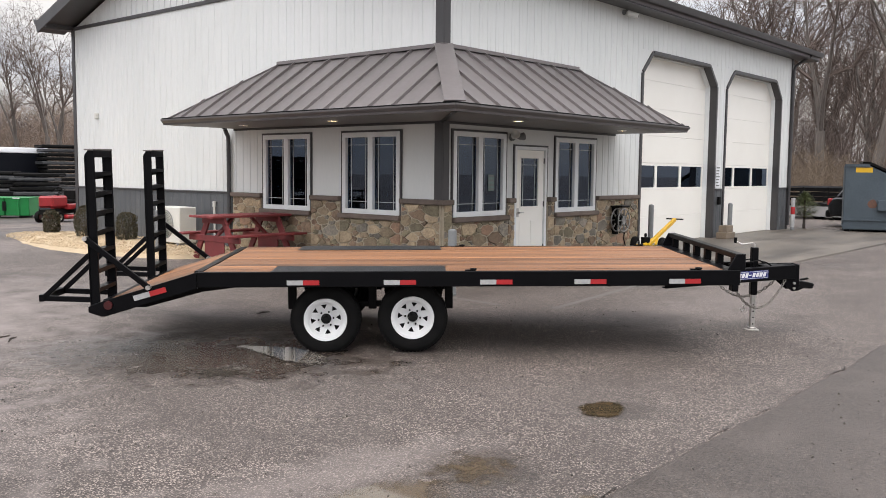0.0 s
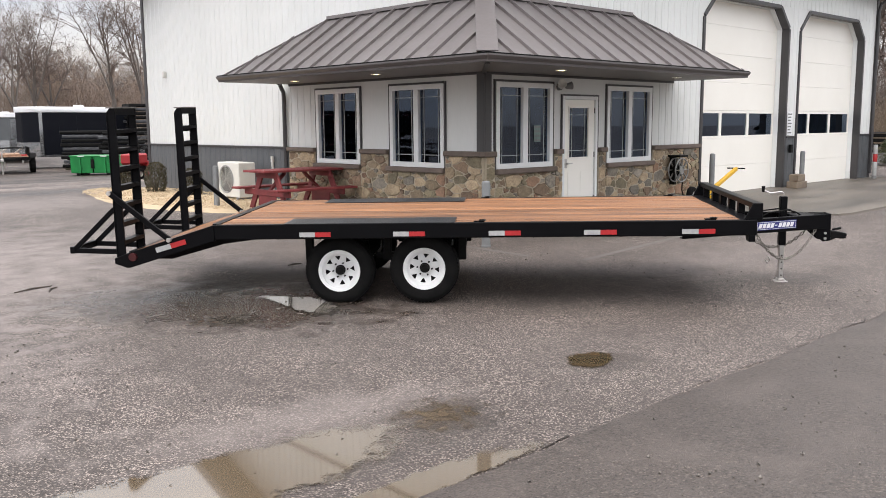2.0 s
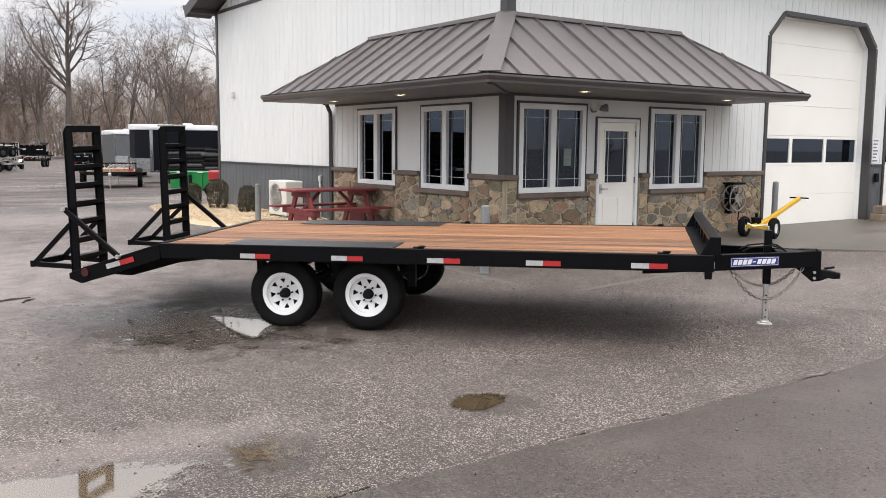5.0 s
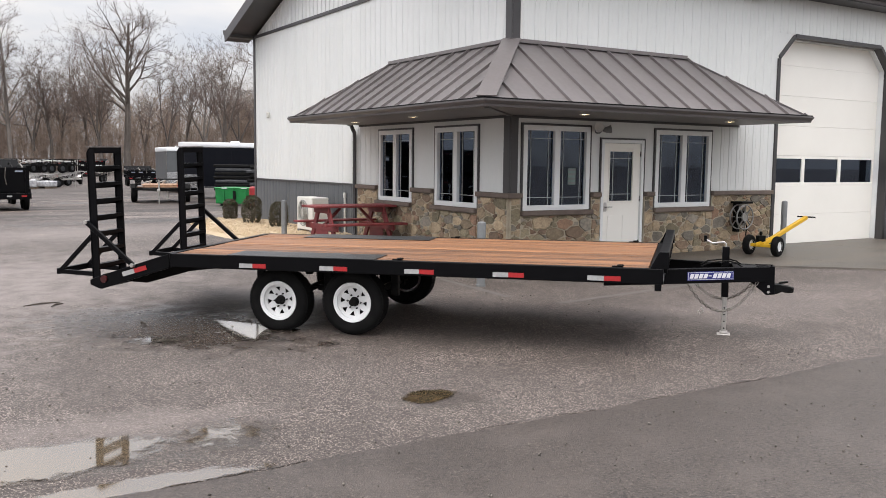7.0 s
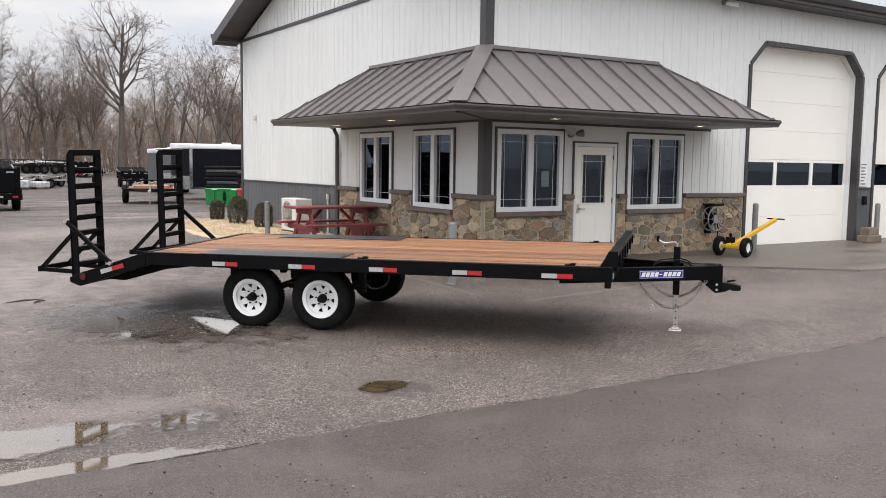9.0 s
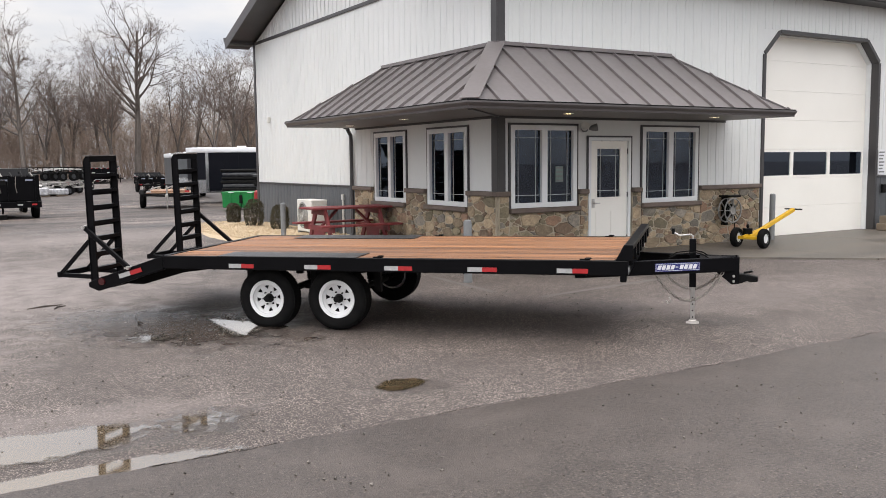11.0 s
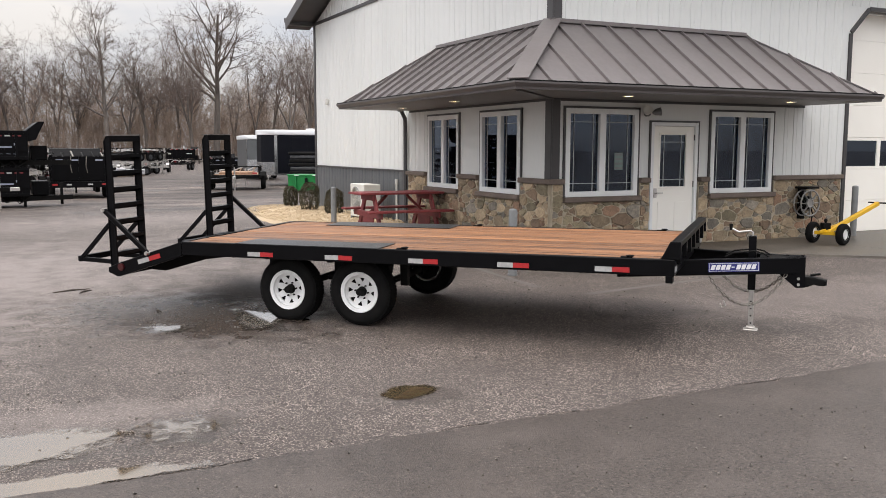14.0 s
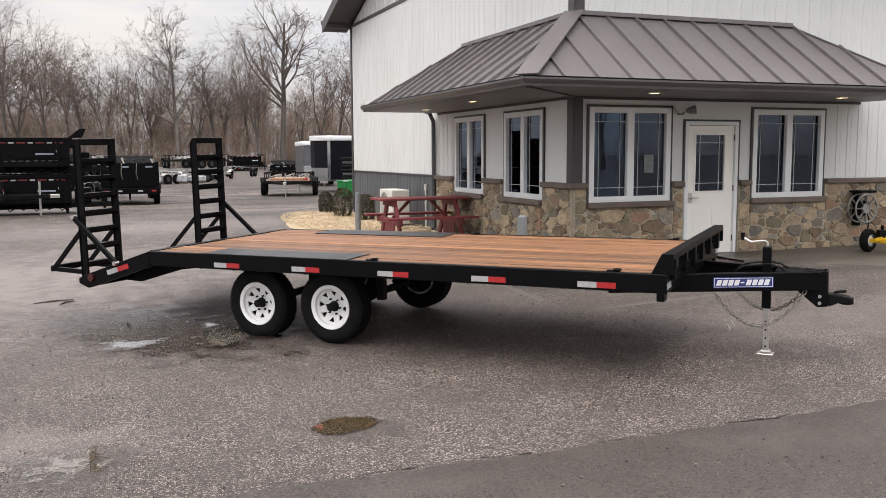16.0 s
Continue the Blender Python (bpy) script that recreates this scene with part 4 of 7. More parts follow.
# wheels: white spoked rims
def wheel(parent, x, y, z, sy):
    m = Matrix.Translation((x, y, z)) @ Matrix.Rotation(radians(90) * sy, 4, "X") @ Matrix.Rotation(0.3 * x, 4, "Z")
    tyre = Solid()
    prof = [(0.20, -0.095), (0.225, -0.108), (0.30, -0.117), (0.335, -0.108), (0.358, -0.085), (0.363, -0.05), (0.364, 0.0), (0.363, 0.05), (0.358, 0.085), (0.335, 0.108), (0.30, 0.117), (0.225, 0.108), (0.20, 0.095), (0.19, 0.0)]
    tyre.lathe([(0.2 + (r - 0.2) * 0.84, h * 0.92) for r, h in prof], 56, m, True)
    for q in range(56):  # tread blocks
        a = 2 * math.pi * q / 56
        for h in (-0.072, -0.028, 0.028, 0.072):
            c = Matrix.Rotation(a + (0.05 if abs(h) > 0.05 else 0), 4, "Z")
            tyre.box(0.327, 0.3395, -0.014, 0.014, h * 0.92 - 0.0155, h * 0.92 + 0.0155, m @ c)
    whl = part("wheel", tyre, RUBBER, parent, "black tyre on a white spoked wheel")
    rim = Solid()
    rim.lathe([(0.172, -0.09), (0.205, -0.10), (0.21, -0.092), (0.2, -0.085), (0.178, -0.06), (0.17, -0.02), (0.172, 0.09), (0.18, 0.09), (0.18, -0.02), (0.19, -0.06)], 48, m, True)
    n = 8
    ring = lambda r, a, h: (r * math.cos(a), r * math.sin(a), h)
    seg = 48
    # disc with eight wedge holes: hub ring, spokes, outer ring
    for r0, r1, h0, h1 in ((0.05, 0.1, -0.02, -0.032), (0.145, 0.176, -0.052, -0.058)):
        rim.lathe([(r0, h0), (r1, h1), (r1, h1 + 0.006), (r0, h0 + 0.006)], seg, m, True)
    for k in range(n):
        a = 2 * math.pi * (k + 0.5) / n
        w0, w1 = 0.4, 0.19
        q = [ring(0.098, a - w0 * 0.95, -0.032), ring(0.147, a - w1, -0.0525), ring(0.147, a + w1, -0.0525), ring(0.098, a + w0 * 0.95, -0.032)]
        rim.add(q + [(p[0], p[1], p[2] + 0.006) for p in q], [(0, 1, 2, 3), (7, 6, 5, 4), (0, 4, 5, 1), (1, 5, 6, 2), (2, 6, 7, 3), (3, 7, 4, 0)], m)
    part("rim", rim, WHEEL_WHITE, whl, "white painted spoke rim")
    hub = Solid().lathe([(0.0, -0.105), (0.03, -0.104), (0.037, -0.095), (0.04, -0.03), (0.05, -0.028), (0.05, 0.02)], 20, m)
    part("hub", hub, BLACK_DULL, whl, "black hub cap")
    for k in range(6):
        a = 2 * math.pi * k / 6
        p = Vector(ring(0.073, a, -0.048))
        part("lug_nut", Solid().cyl(m @ p, m @ (p + Vector((0, 0, 0.025))), 0.009, n=6), BLACK_DULL, whl)
    part("drum", Solid().lathe([(0.0, -0.02), (0.155, -0.02), (0.16, 0.08), (0.0, 0.08)], 28, m), BLACK_DULL, whl)


AX = (-0.438, 0.402)
for sy in (-1, 1):
    for x in AX:
        wheel(trailer, x, sy * 0.86, 0.366 + 0.016 * (x > 0) + 0.022 * (sy > 0), sy)
for x in AX:
    part("axle", Solid().cyl((x, -0.8, 0.37), (x, 0.8, 0.392), 0.04, n=14), BLACK_DULL, trailer)
for sy in (-1, 1):
    for x in AX:
        s = Solid()
        for k in range(5):
            L = 0.33 - 0.055 * k
            s.tube([(x - L, sy * 0.62, 0.475 - 0.012 * k), (x, sy * 0.62, 0.43 - 0.009 * k), (x + L, sy * 0.62, 0.475 - 0.012 * k)], 0.012, 4)
        s.box(x - 0.05, x + 0.05, sy * 0.62 - 0.05, sy * 0.62 + 0.05, 0.33, 0.44)
        part("leaf_spring", s, BLACK_DULL, trailer)
    for x in (AX[0] - 0.36, 0.0, AX[1] + 0.36):
        part("spring_hanger", Solid().box(x - 0.04, x + 0.04, sy * 0.62 - 0.035, sy * 0.62 + 0.035, 0.42, 0.66), BLACK_DULL, trailer, "", 0.006)
    part("equaliser", Solid().beam((-0.12, sy * 0.62, 0.47), (0.12, sy * 0.62, 0.47), 0.05, 0.06), BLACK_DULL, trailer, "", 0.006)

# headboard rail
s = Solid()
s.beam((XF + 0.134, -HW + 0.02, DK + 0.132), (XF + 0.134, HW - 0.02, DK + 0.132), 0.088, 0.05)
part("headboard_rail", s, BLACK, trailer, "", 0.006)
for y in (-0.98, -0.55, -0.18, 0.18, 0.55, 0.98):
    part("headboard_post", Solid().box(XF + 0.1, XF + 0.165, y - 0.035, y + 0.035, DK - 0.05, DK + 0.11), BLACK, trailer, "", 0.005)
for sy in (-1, 1):
    s = Solid()
    s.prism([(XF + 0.012, DK + 0.004), (XF + 0.178, DK + 0.004), (XF + 0.178, DK + 0.157), (XF + 0.09, DK + 0.157)], sy * (HW - 0.008), sy * (HW - 0.03), lambda x, z, y: (x, y, z))
    part("headboard_end", s, BLACK, trailer, "", 0.004)
    part("stake_pocket", Solid().box(XF + 0.055, XF + 0.115, min(sy * HW, sy * (HW - 0.1)), max(sy * HW, sy * (HW - 0.1)), DK - 0.2, DK - 0.135), BLACK, trailer, "", 0.004)

for sy in (-1, 1):
    y = sy * (HW - 0.08)
    part("silver_reflector", Solid().box(XF + 0.13, XF + 0.133, y - 0.07, y + 0.07, DK - 0.11, DK - 0.06), WHITE_TAPE, trailer)
# tongue: two channels that meet at the coupler
for sy in (-1, 1):
    s = Solid()
    p, q = Vector((XF - 0.45, sy * 0.65, DK - 0.172)), Vector((4.52, sy * 0.075, DK - 0.158))
    s.beam(p, q, 0.016, 0.145)
    side = Vector((0, -sy * 0.03, 0))
    for dz in (0.067, -0.067):
        s.beam(p + side + Vector((0, 0, dz)), q + side + Vector((0, 0, dz)), 0.06, 0.014)
    part("tongue_channel", s, BLACK, trailer, "", 0.003)
    d = (q - p).normalized()
    out = Vector((d.y, -d.x, 0)) * (1 if sy < 0 else -1)
    c = p + d * ((3.94 - p.x) / d.x)
    for ln, hh, off, mt, nm in ((0.47, 0.088, 0.0095, BLUE_DECAL, "decal_ground"), (0.455, 0.074, 0.0102, WHITE_DECAL, "decal_border"), (0.447, 0.066, 0.0108, BLUE_DECAL, "decal_field")):
        t = Solid()
        t.beam(c - d * ln / 2 + out * off, c + d * ln / 2 + out * off, 0.001, hh)
        part(nm, t, mt, trailer)
    for k in range(9):
        a = c + d * (-0.208 + k * 0.0465) + out * 0.0122
        w, h, sl = (0.037, 0.023, 0.007) if k != 4 else (0.03, 0.005, 0.0)
        up = Vector((0, 0, 1))
        t = Solid().add([a - up * h - d * sl, a + d * w - up * h - d * sl, a + d * w + up * h + d * sl, a + up * h + d * sl], [(0, 1, 2, 3)])
        part("decal_mark", t, WHITE_DECAL, trailer, "", normals=False)
part("tongue_plate", Solid().box(4.16, 4.5, -0.1, 0.1, DK - 0.1, DK - 0.09), BLACK, trailer)
# coupler bracket and nose
s = Solid()
s.prism([(4.38, DK - 0.08), (4.55, DK - 0.08), (4.56, DK - 0.36), (4.48, DK - 0.37), (4.30, DK - 0.215)], -0.085, -0.073, lambda x, z, y: (x, y, z))
s.prism([(4.38, DK - 0.08), (4.55, DK - 0.08), (4.56, DK - 0.36), (4.48, DK - 0.37), (4.30, DK - 0.215)], 0.073, 0.085, lambda x, z, y: (x, y, z))
s.box(4.54, 4.556, -0.08, 0.08, DK - 0.36, DK - 0.08)
part("coupler_bracket", s, BLACK, trailer, "", 0.003)
s = Solid()
s.prism([(4.50, DK - 0.26), (4.60, DK - 0.265), (4.71, DK - 0.285), (4.74, DK - 0.305), (4.71, DK - 0.335), (4.63, DK - 0.335), (4.58, DK - 0.36), (4.50, DK - 0.36)], -0.055, 0.055, lambda x, z, y: (x, y, z))
s.cyl((4.69, 0, DK - 0.345), (4.69, 0, DK - 0.29), 0.055, n=20)
s.beam((4.6, 0, DK - 0.255), (4.69, 0, DK - 0.24), 0.03, 0.02)
part("coupler", s, BLACK_DULL, trailer, "black ball coupler", 0.006)
for z in (DK - 0.28, DK - 0.335):
    for y in (-0.09, 0.09):
        part("bolt", Solid().cyl((4.50, y * 0.95, z), (4.50, y * 1.12, z), 0.014, n=6), GALV, trailer)
# jack with crank
XJ = 4.09
part("jack_tube", Solid().box(XJ - 0.035, XJ + 0.035, -0.035, 0.035, 0.44, 0.955), BLACK, trailer, "", 0.006)
s = Solid().box(XJ - 0.024, XJ + 0.024, -0.024, 0.024, 0.06, 0.45)
part("jack_leg", s, GALV, trailer, "galvanised jack leg with pin holes", 0.004)
s = Solid()
for z in (0.12, 0.19, 0.26, 0.33):
    s.cyl((XJ, -0.0285, z), (XJ, 0.0285, z), 0.008, n=8)
part("pin_hole", s, BLACK_DULL, trailer)
part("jack_foot", Solid().box(XJ - 0.066, XJ + 0.066, -0.055, 0.055, 0.05, 0.062).box(XJ - 0.04, XJ + 0.04, -0.04, 0.04, 0.064, 0.085), GALV, trailer, "galvanised jack foot plate", 0.006)
s = Solid().tube([(XJ, 0, 0.95), (XJ, 0, 0.985), (XJ - 0.02, 0.0, 1.0), (XJ - 0.13, 0.02, 0.985), (XJ - 0.2, 0.03, 1.02)], 0.009, 8)
part("jack_crank", s, GALV, trailer, "bent steel crank handle")
part("crank_knob", Solid().cyl((XJ - 0.2, 0.03, 1.0), (XJ - 0.2, 0.03, 1.06), 0.014, 0.018, n=12), BLACK_DULL, trailer)
for y in (-0.09, 0.1):
    s = Solid().tube([(XJ - 0.24, y, DK - 0.1), (XJ - 0.17, y, DK - 0.06), (XJ - 0.09, y, DK - 0.05), (XJ + 0.02, y * 0.9, DK - 0.035), (XJ + 0.1, y, DK - 0.055), (XJ + 0.17, y, DK - 0.1)], 0.008, 6)
    part("cable", s, BLACK_DULL, trailer)


DULL_CHAIN = surf("dull_zinc_chain", (0.30, 0.28, 0.25), (0.17, 0.155, 0.14), 30.0, 0.45, metal=0.7)


def chain(parent, p, q, sag):
    s = Solid()
    p, q = Vector(p), Vector(q)
    n = 26
    pts = [p.lerp(q, i / n) - Vector((0, 0, sag * 4 * (i / n) * (1 - i / n))) for i in range(n + 1)]
    for i in range(n):
        d = (pts[i + 1] - pts[i]).normalized()
        m = Matrix.Translation((pts[i] + pts[i + 1]) / 2) @ d.to_track_quat("X", "Z").to_matrix().to_4x4() @ Matrix.Rotation(radians(90 * (i % 2)), 4, "X") @ Matrix.Diagonal((1.5, 0.9, 1, 1))
        s.torus(0.0155, 0.0055, 10, 5, m)
    part("safety_chain", s, DULL_CHAIN, parent, "galvanised safety chain")


chain(trailer, (3.72, -0.36, DK - 0.23), (4.40, -0.1, DK - 0.23), 0.29)
chain(trailer, (3.72, 0.36, DK - 0.23), (4.40, 0.1, DK - 0.23), 0.24)
s = Solid().tube([(3.86, -0.33, 0.38), (3.88, -0.33, 0.34), (3.85, -0.33, 0.31), (3.83, -0.33, 0.35)], 0.007, 6)
part("chain_hook", s, GALV, trailer)

# ramps, standing upright
WORN_CAP = surf("worn_ramp_edge", (0.30, 0.27, 0.25), (0.08, 0.075, 0.07), 12.0, 0.45, metal=0.5)


def ramp(sy):
    y0, y1 = sy * 1.095, sy * 0.635
    XR = -2.56
    host = None
    for y in (y0, y1):
        s = Solid()
        s.prism([(XR - 0.05, 0.47), (XR + 0.035, 0.47), (XR + 0.035, 1.995), (XR - 0.015, 1.995), (XR - 0.05, 1.95)], y - 0.012, y + 0.012, lambda x, z, yy: (x, yy, z))
        s.box(XR - 0.05, XR - 0.04, y - 0.024, y + 0.024, 0.47, 1.94)
        ob = part("ramp" if host is None else "ramp_rail", s, BLACK, trailer if host is None else host, "black steel loading ramp standing upright" if host is None else "", 0.003)
        host = host or ob
    lo, hi = min(y0, y1) + 0.012, max(y0, y1) - 0.012
    for k in range(8):
        z = 0.52 + k * 0.18
        s = Solid().box(XR - 0.048, XR + 0.033, lo, hi, z, z + 0.008).box(XR - 0.048, XR - 0.04, lo, hi, z - 0.06, z).box(XR + 0.025, XR + 0.033, lo, hi, z - 0.03, z)
        part("rung", s, BLACK, host)
    part("ramp_head", Solid().box(XR - 0.03, XR + 0.033, lo, hi, 1.925, 1.99), BLACK, host)
    part("ramp_top", Solid().box(XR - 0.05, XR + 0.037, lo - 0.03, hi + 0.03, 1.99, 2.004), WORN_CAP, host, "worn grey steel cap")
    # folded foot behind the ramp
    for y in (y0, y1):
        s = Solid()
        s.beam((XR - 0.05, y, 1.02), (XR - 0.49, y, 0.615), 0.03, 0.045)
        s.beam((XR - 0.05, y, 0.60), (XR - 0.49, y, 0.615), 0.03, 0.05)
        part("ramp_foot", s, BLACK, host, "", 0.003)
    part("foot_bar", Solid().box(XR - 0.525, XR - 0.475, lo - 0.03, hi + 0.03, 0.585, 0.65), BLACK, host, "", 0.004)
    # lifting strut to the side of the tail
    s = Solid()
    yo = sy * 1.165
    s.beam((XR - 0.053, yo, 1.18), (-2.05, yo, 0.722), 0.035, 0.05)
    part("ramp_strut", s, BLACK, host, "", 0.004)
    for px, pz in ((XR - 0.053, 1.18), (-2.05, 0.722)):
        part("strut_pin", Solid().cyl((px, yo - 0.03, pz), (px, yo + 0.03, pz), 0.022, n=12), GALV, host)


ramp(-1)
ramp(1)
for sy in (-1, 1):
    for x in (0.95, 3.1):
        s = Solid().box(x - 0.05, x + 0.05, sy * (HW - 0.06) - 0.02, sy * (HW - 0.06) + 0.02, DK + 0.004, DK + 0.014)
        s.torus(0.03, 0.006, 14, 6, pose(x + 0.03, sy * (HW - 0.06), DK + 0.02))
        part("tie_ring", s, BLACK_DULL, trailer)


# ---- things round the office corner ----
RED_PAINT = surf("barn_red_paint", (0.23, 0.036, 0.036), (0.15, 0.026, 0.027), 3.0, 0.6, bump=0.2, bscale=30, stretch=(1, 1, 1), var=0.12)
YELLOW = surf("yellow_enamel", (0.72, 0.43, 0.015), (0.62, 0.36, 0.015), 6.0, 0.35)
POST_GREY = surf("weathered_grey_post", (0.21, 0.215, 0.215), (0.145, 0.15, 0.15), 7.0, 0.6, bump=0.15, bscale=60)
APPLIANCE = surf("ivory_appliance_paint", (0.66, 0.65, 0.60), (0.58, 0.57, 0.53), 4.0, 0.45)
LEAF = surf("boxwood_leaf", (0.030, 0.032, 0.014), (0.075, 0.055, 0.025), 9.0, 0.65, var=0.15)
CHIPS = surf("pale_wood_chips", (0.58, 0.46, 0.31), (0.42, 0.325, 0.21), 9.0, 0.85, bump=0.5, bscale=70, fine=0.6)
LAMP = glow_mat("warm_downlight", (1.0, 0.72, 0.38), 5.0)
def water_mat(name, mud):
    """Shallow muddy water: clear over the stones at its ragged rim, mud-coloured further in, smooth as a mirror."""
    mt = bpy.data.materials.new(name)
    mt.use_nodes = True
    n, l = mt.node_tree.nodes, mt.node_tree.links
    p = n["Principled BSDF"]
    co, depth = n.new("ShaderNodeTexCoord"), n.new("ShaderNodeAttribute")
    depth.attribute_name = "depth"
    ragged, stones, cloud = n.new("ShaderNodeTexNoise"), n.new("ShaderNodeTexVoronoi"), n.new("ShaderNodeTexNoise")
    ragged.inputs["Scale"].default_value, ragged.inputs["Detail"].default_value = 9.0, 5
    stones.inputs["Scale"].default_value = 70.0
    cloud.inputs["Scale"].default_value, cloud.inputs["Detail"].default_value = 2.5, 4
    for t in (ragged, stones, cloud):
        l.new(co.outputs["Object"], t.inputs["Vector"])

    def calc(kind, a, b):
        m = n.new("ShaderNodeMath")
        m.operation = kind
        for k, q in enumerate((a, b)):
            if isinstance(q, float):
                m.inputs[k].default_value = q
            else:
                l.new(q, m.inputs[k])
        return m.outputs["Value"]

    level = calc("ADD", depth.outputs["Fac"], calc("MULTIPLY", calc("SUBTRACT", ragged.outputs["Fac"], 0.5), 0.7))
    level = calc("ADD", level, calc("MULTIPLY", calc("SUBTRACT", stones.outputs["Distance"], 0.5), 0.28))
    cover = n.new("ShaderNodeMapRange")
    cover.inputs["From Min"].default_value, cover.inputs["From Max"].default_value = 0.1, 0.3
    l.new(level, cover.inputs["Value"])
    l.new(cover.outputs["Result"], p.inputs["Alpha"])
    mix = n.new("ShaderNodeMix")
    mix.data_type = "RGBA"
    mix.inputs["A"].default_value, mix.inputs["B"].default_value = rgb(tuple(c * 0.72 for c in mud)), rgb(mud)
    l.new(cloud.outputs["Fac"], mix.inputs["Factor"])
    l.new(mix.outputs["Result"], p.inputs["Base Color"])
    p.inputs["Roughness"].default_value = 0.05
    p.inputs["Coat Weight"].default_value, p.inputs["Coat Roughness"].default_value = 0.7, 0.04
    p.inputs["Specular IOR Level"].default_value = 1.0
    return mt


WATER_MUD = water_mat("muddy_puddle_water", (0.135, 0.101, 0.066))
WATER_DARK = water_mat("brown_puddle_water", (0.085, 0.062, 0.036))
# clear water: the pale base colour stands in for the reflected sky
WATER_SKY_PALE = water_mat("sky_pale_puddle_water", (0.20, 0.178, 0.155))
WATER_SILT = water_mat("silty_puddle_water", (0.105, 0.09, 0.075))
PAINT_LINE = surf("worn_white_line", (0.17, 0.155, 0.14), (0.06, 0.052, 0.046), 14.0, 0.6, fine=0.6, bscale=120)
BARK_BITS = surf("wet_bark_bits", (0.035, 0.026, 0.02), (0.06, 0.045, 0.033), 12.0, 0.6)


def picnic_table(m):
    t = thing("picnic_table", m, "barn-red painted wooden picnic table with attached benches", "picnic table")
    for i in range(5):
        y = -0.36 + 0.148 * i
        part("table_board", Solid().box(-0.915, 0.915, y, y + 0.138, 0.72, 0.757), RED_PAINT, t, "", 0.005)
    for sy in (-1, 1):
        for k in range(2):
            y = sy * (0.62 + 0.135 * k)
            part("bench_board", Solid().box(-0.915, 0.915, y - 0.062, y + 0.062, 0.42, 0.455), RED_PAINT, t, "", 0.005)
    for x in (-0.62, 0.62):
        for sy in (-1, 1):
            s = Solid()
            s.beam((x + 0.03, sy * 0.22, 0.72), (x + 0.03, sy * 0.66, 0.0), 0.04, 0.13, (0, 1, 0.6))
            part("leg", s, RED_PAINT, t, "", 0.004)
        part("end_panel", Solid().box(x - 0.012, x + 0.004, -0.3, 0.3, 0.06, 0.34), RED_PAINT, t)
        part("bench_bearer", Solid().box(x - 0.03, x + 0.008, -0.78, 0.78, 0.32, 0.42), RED_PAINT, t, "", 0.004)
        part("top_bearer", Solid().box(x - 0.03, x + 0.008, -0.35, 0.35, 0.62, 0.72), RED_PAINT, t, "", 0.004)
        s = Solid()
        s.beam((x, 0.0, 0.36), (x * 0.35, 0.0, 0.7), 0.09, 0.04)
        part("brace", s, RED_PAINT, t, "", 0.004)


picnic_table(pose(-0.98, 4.0, ground_z(-0.98, 4.0), 0, 0, -1) @ Matrix.Diagonal((0.95, 1.0, 1.08, 1)))


def bollard(x, y, top, label, r=0.057, group=""):
    z = ground_z(x, y)
    t = thing("bollard", pose(x, y, z), label, "bollard", group)
    h = top - z
    part("pipe", Solid().lathe([(r, -0.05), (r, h - 0.04), (r * 0.93, h - 0.015), (r * 0.6, h), (0.0, h + 0.004)], 20), POST_GREY, t)
    part("collar", Solid().lathe([(r + 0.008, 0.0), (r + 0.008, 0.025), (r, 0.03)], 20), POST_GREY, t)
    return t


bollard(-1.73, 5.6, 1.0, "grey steel pipe bollard beside the picnic table")
bollard(6.58, -0.34, 1.12, "grey steel pipe bollard at the garage door", group="garage bollards")
bollard(10.95, -0.3, 1.06, "grey steel pipe bollard at the garage door", group="garage bollards")
post = bollard(15.45, -0.34, 1.12, "grey pipe bollard with white and red reflective tape", group="garage bollards")
for z0, z1, mt in ((0.12, 0.5, WHITE_TAPE), (0.504, 0.72, RED_TAPE), (0.724, 0.98, WHITE_TAPE)):
    part("reflective_band", Solid().lathe([(0.058, z0), (0.059, z0 + 0.002), (0.059, z1 - 0.002), (0.058, z1)], 20), mt, post)
bollard(-1.63, -1.6, 1.0, "blue-grey capped post before the stone corner", 0.06)

# rail tie and block beside the garage door
t = thing("timber_block", pose(10.6, -0.35, ground_z(10.65, -0.35) + 0.035), "short weathered timber blocks at the door jamb", "timber block")
WORN_TIMBER = surf("weathered_timber", (0.22, 0.17, 0.12), (0.13, 0.10, 0.075), 5.0, 0.8, bump=0.4, bscale=40)
part("block", Solid().box(-0.28, 0.28, -0.13, 0.13, 0, 0.16), WORN_TIMBER, t, "", 0.012)
part("block", Solid().box(-0.2, 0.2, -0.11, 0.11, 0.162, 0.33), WORN_TIMBER, t, "", 0.012)

# wall-mounted air conditioner
t = thing("air_conditioner", pose(-0.55, 6.85, ground_z(-0.55, 6.85)), "ivory outdoor air-conditioner unit against the wainscot", "air conditioner")
part("casing", Solid().box(-0.2, 0.2, -0.44, 0.44, 0.12, 0.86), APPLIANCE, t, "", 0.015)
# flat disc whose grey stands in for the shade inside the fan opening
part("fan_well", Solid().lathe([(0.0, 0.0), (0.27, 0.0), (0.28, 0.012), (0.3, 0.012), (0.3, -0.01)], 36, pose(-0.2, 0.08, 0.5, 0, -90, 0)), surf("fan_shadow_grey", (0.3, 0.3, 0.29), (0.24, 0.24, 0.23), 9.0, 0.6), t)
for k in range(7):
    part("guard_ring", Solid().torus(0.04 + 0.038 * k, 0.004, 28, 5, pose(-0.215, 0.08, 0.5, 0, -90, 0)), APPLIANCE, t)
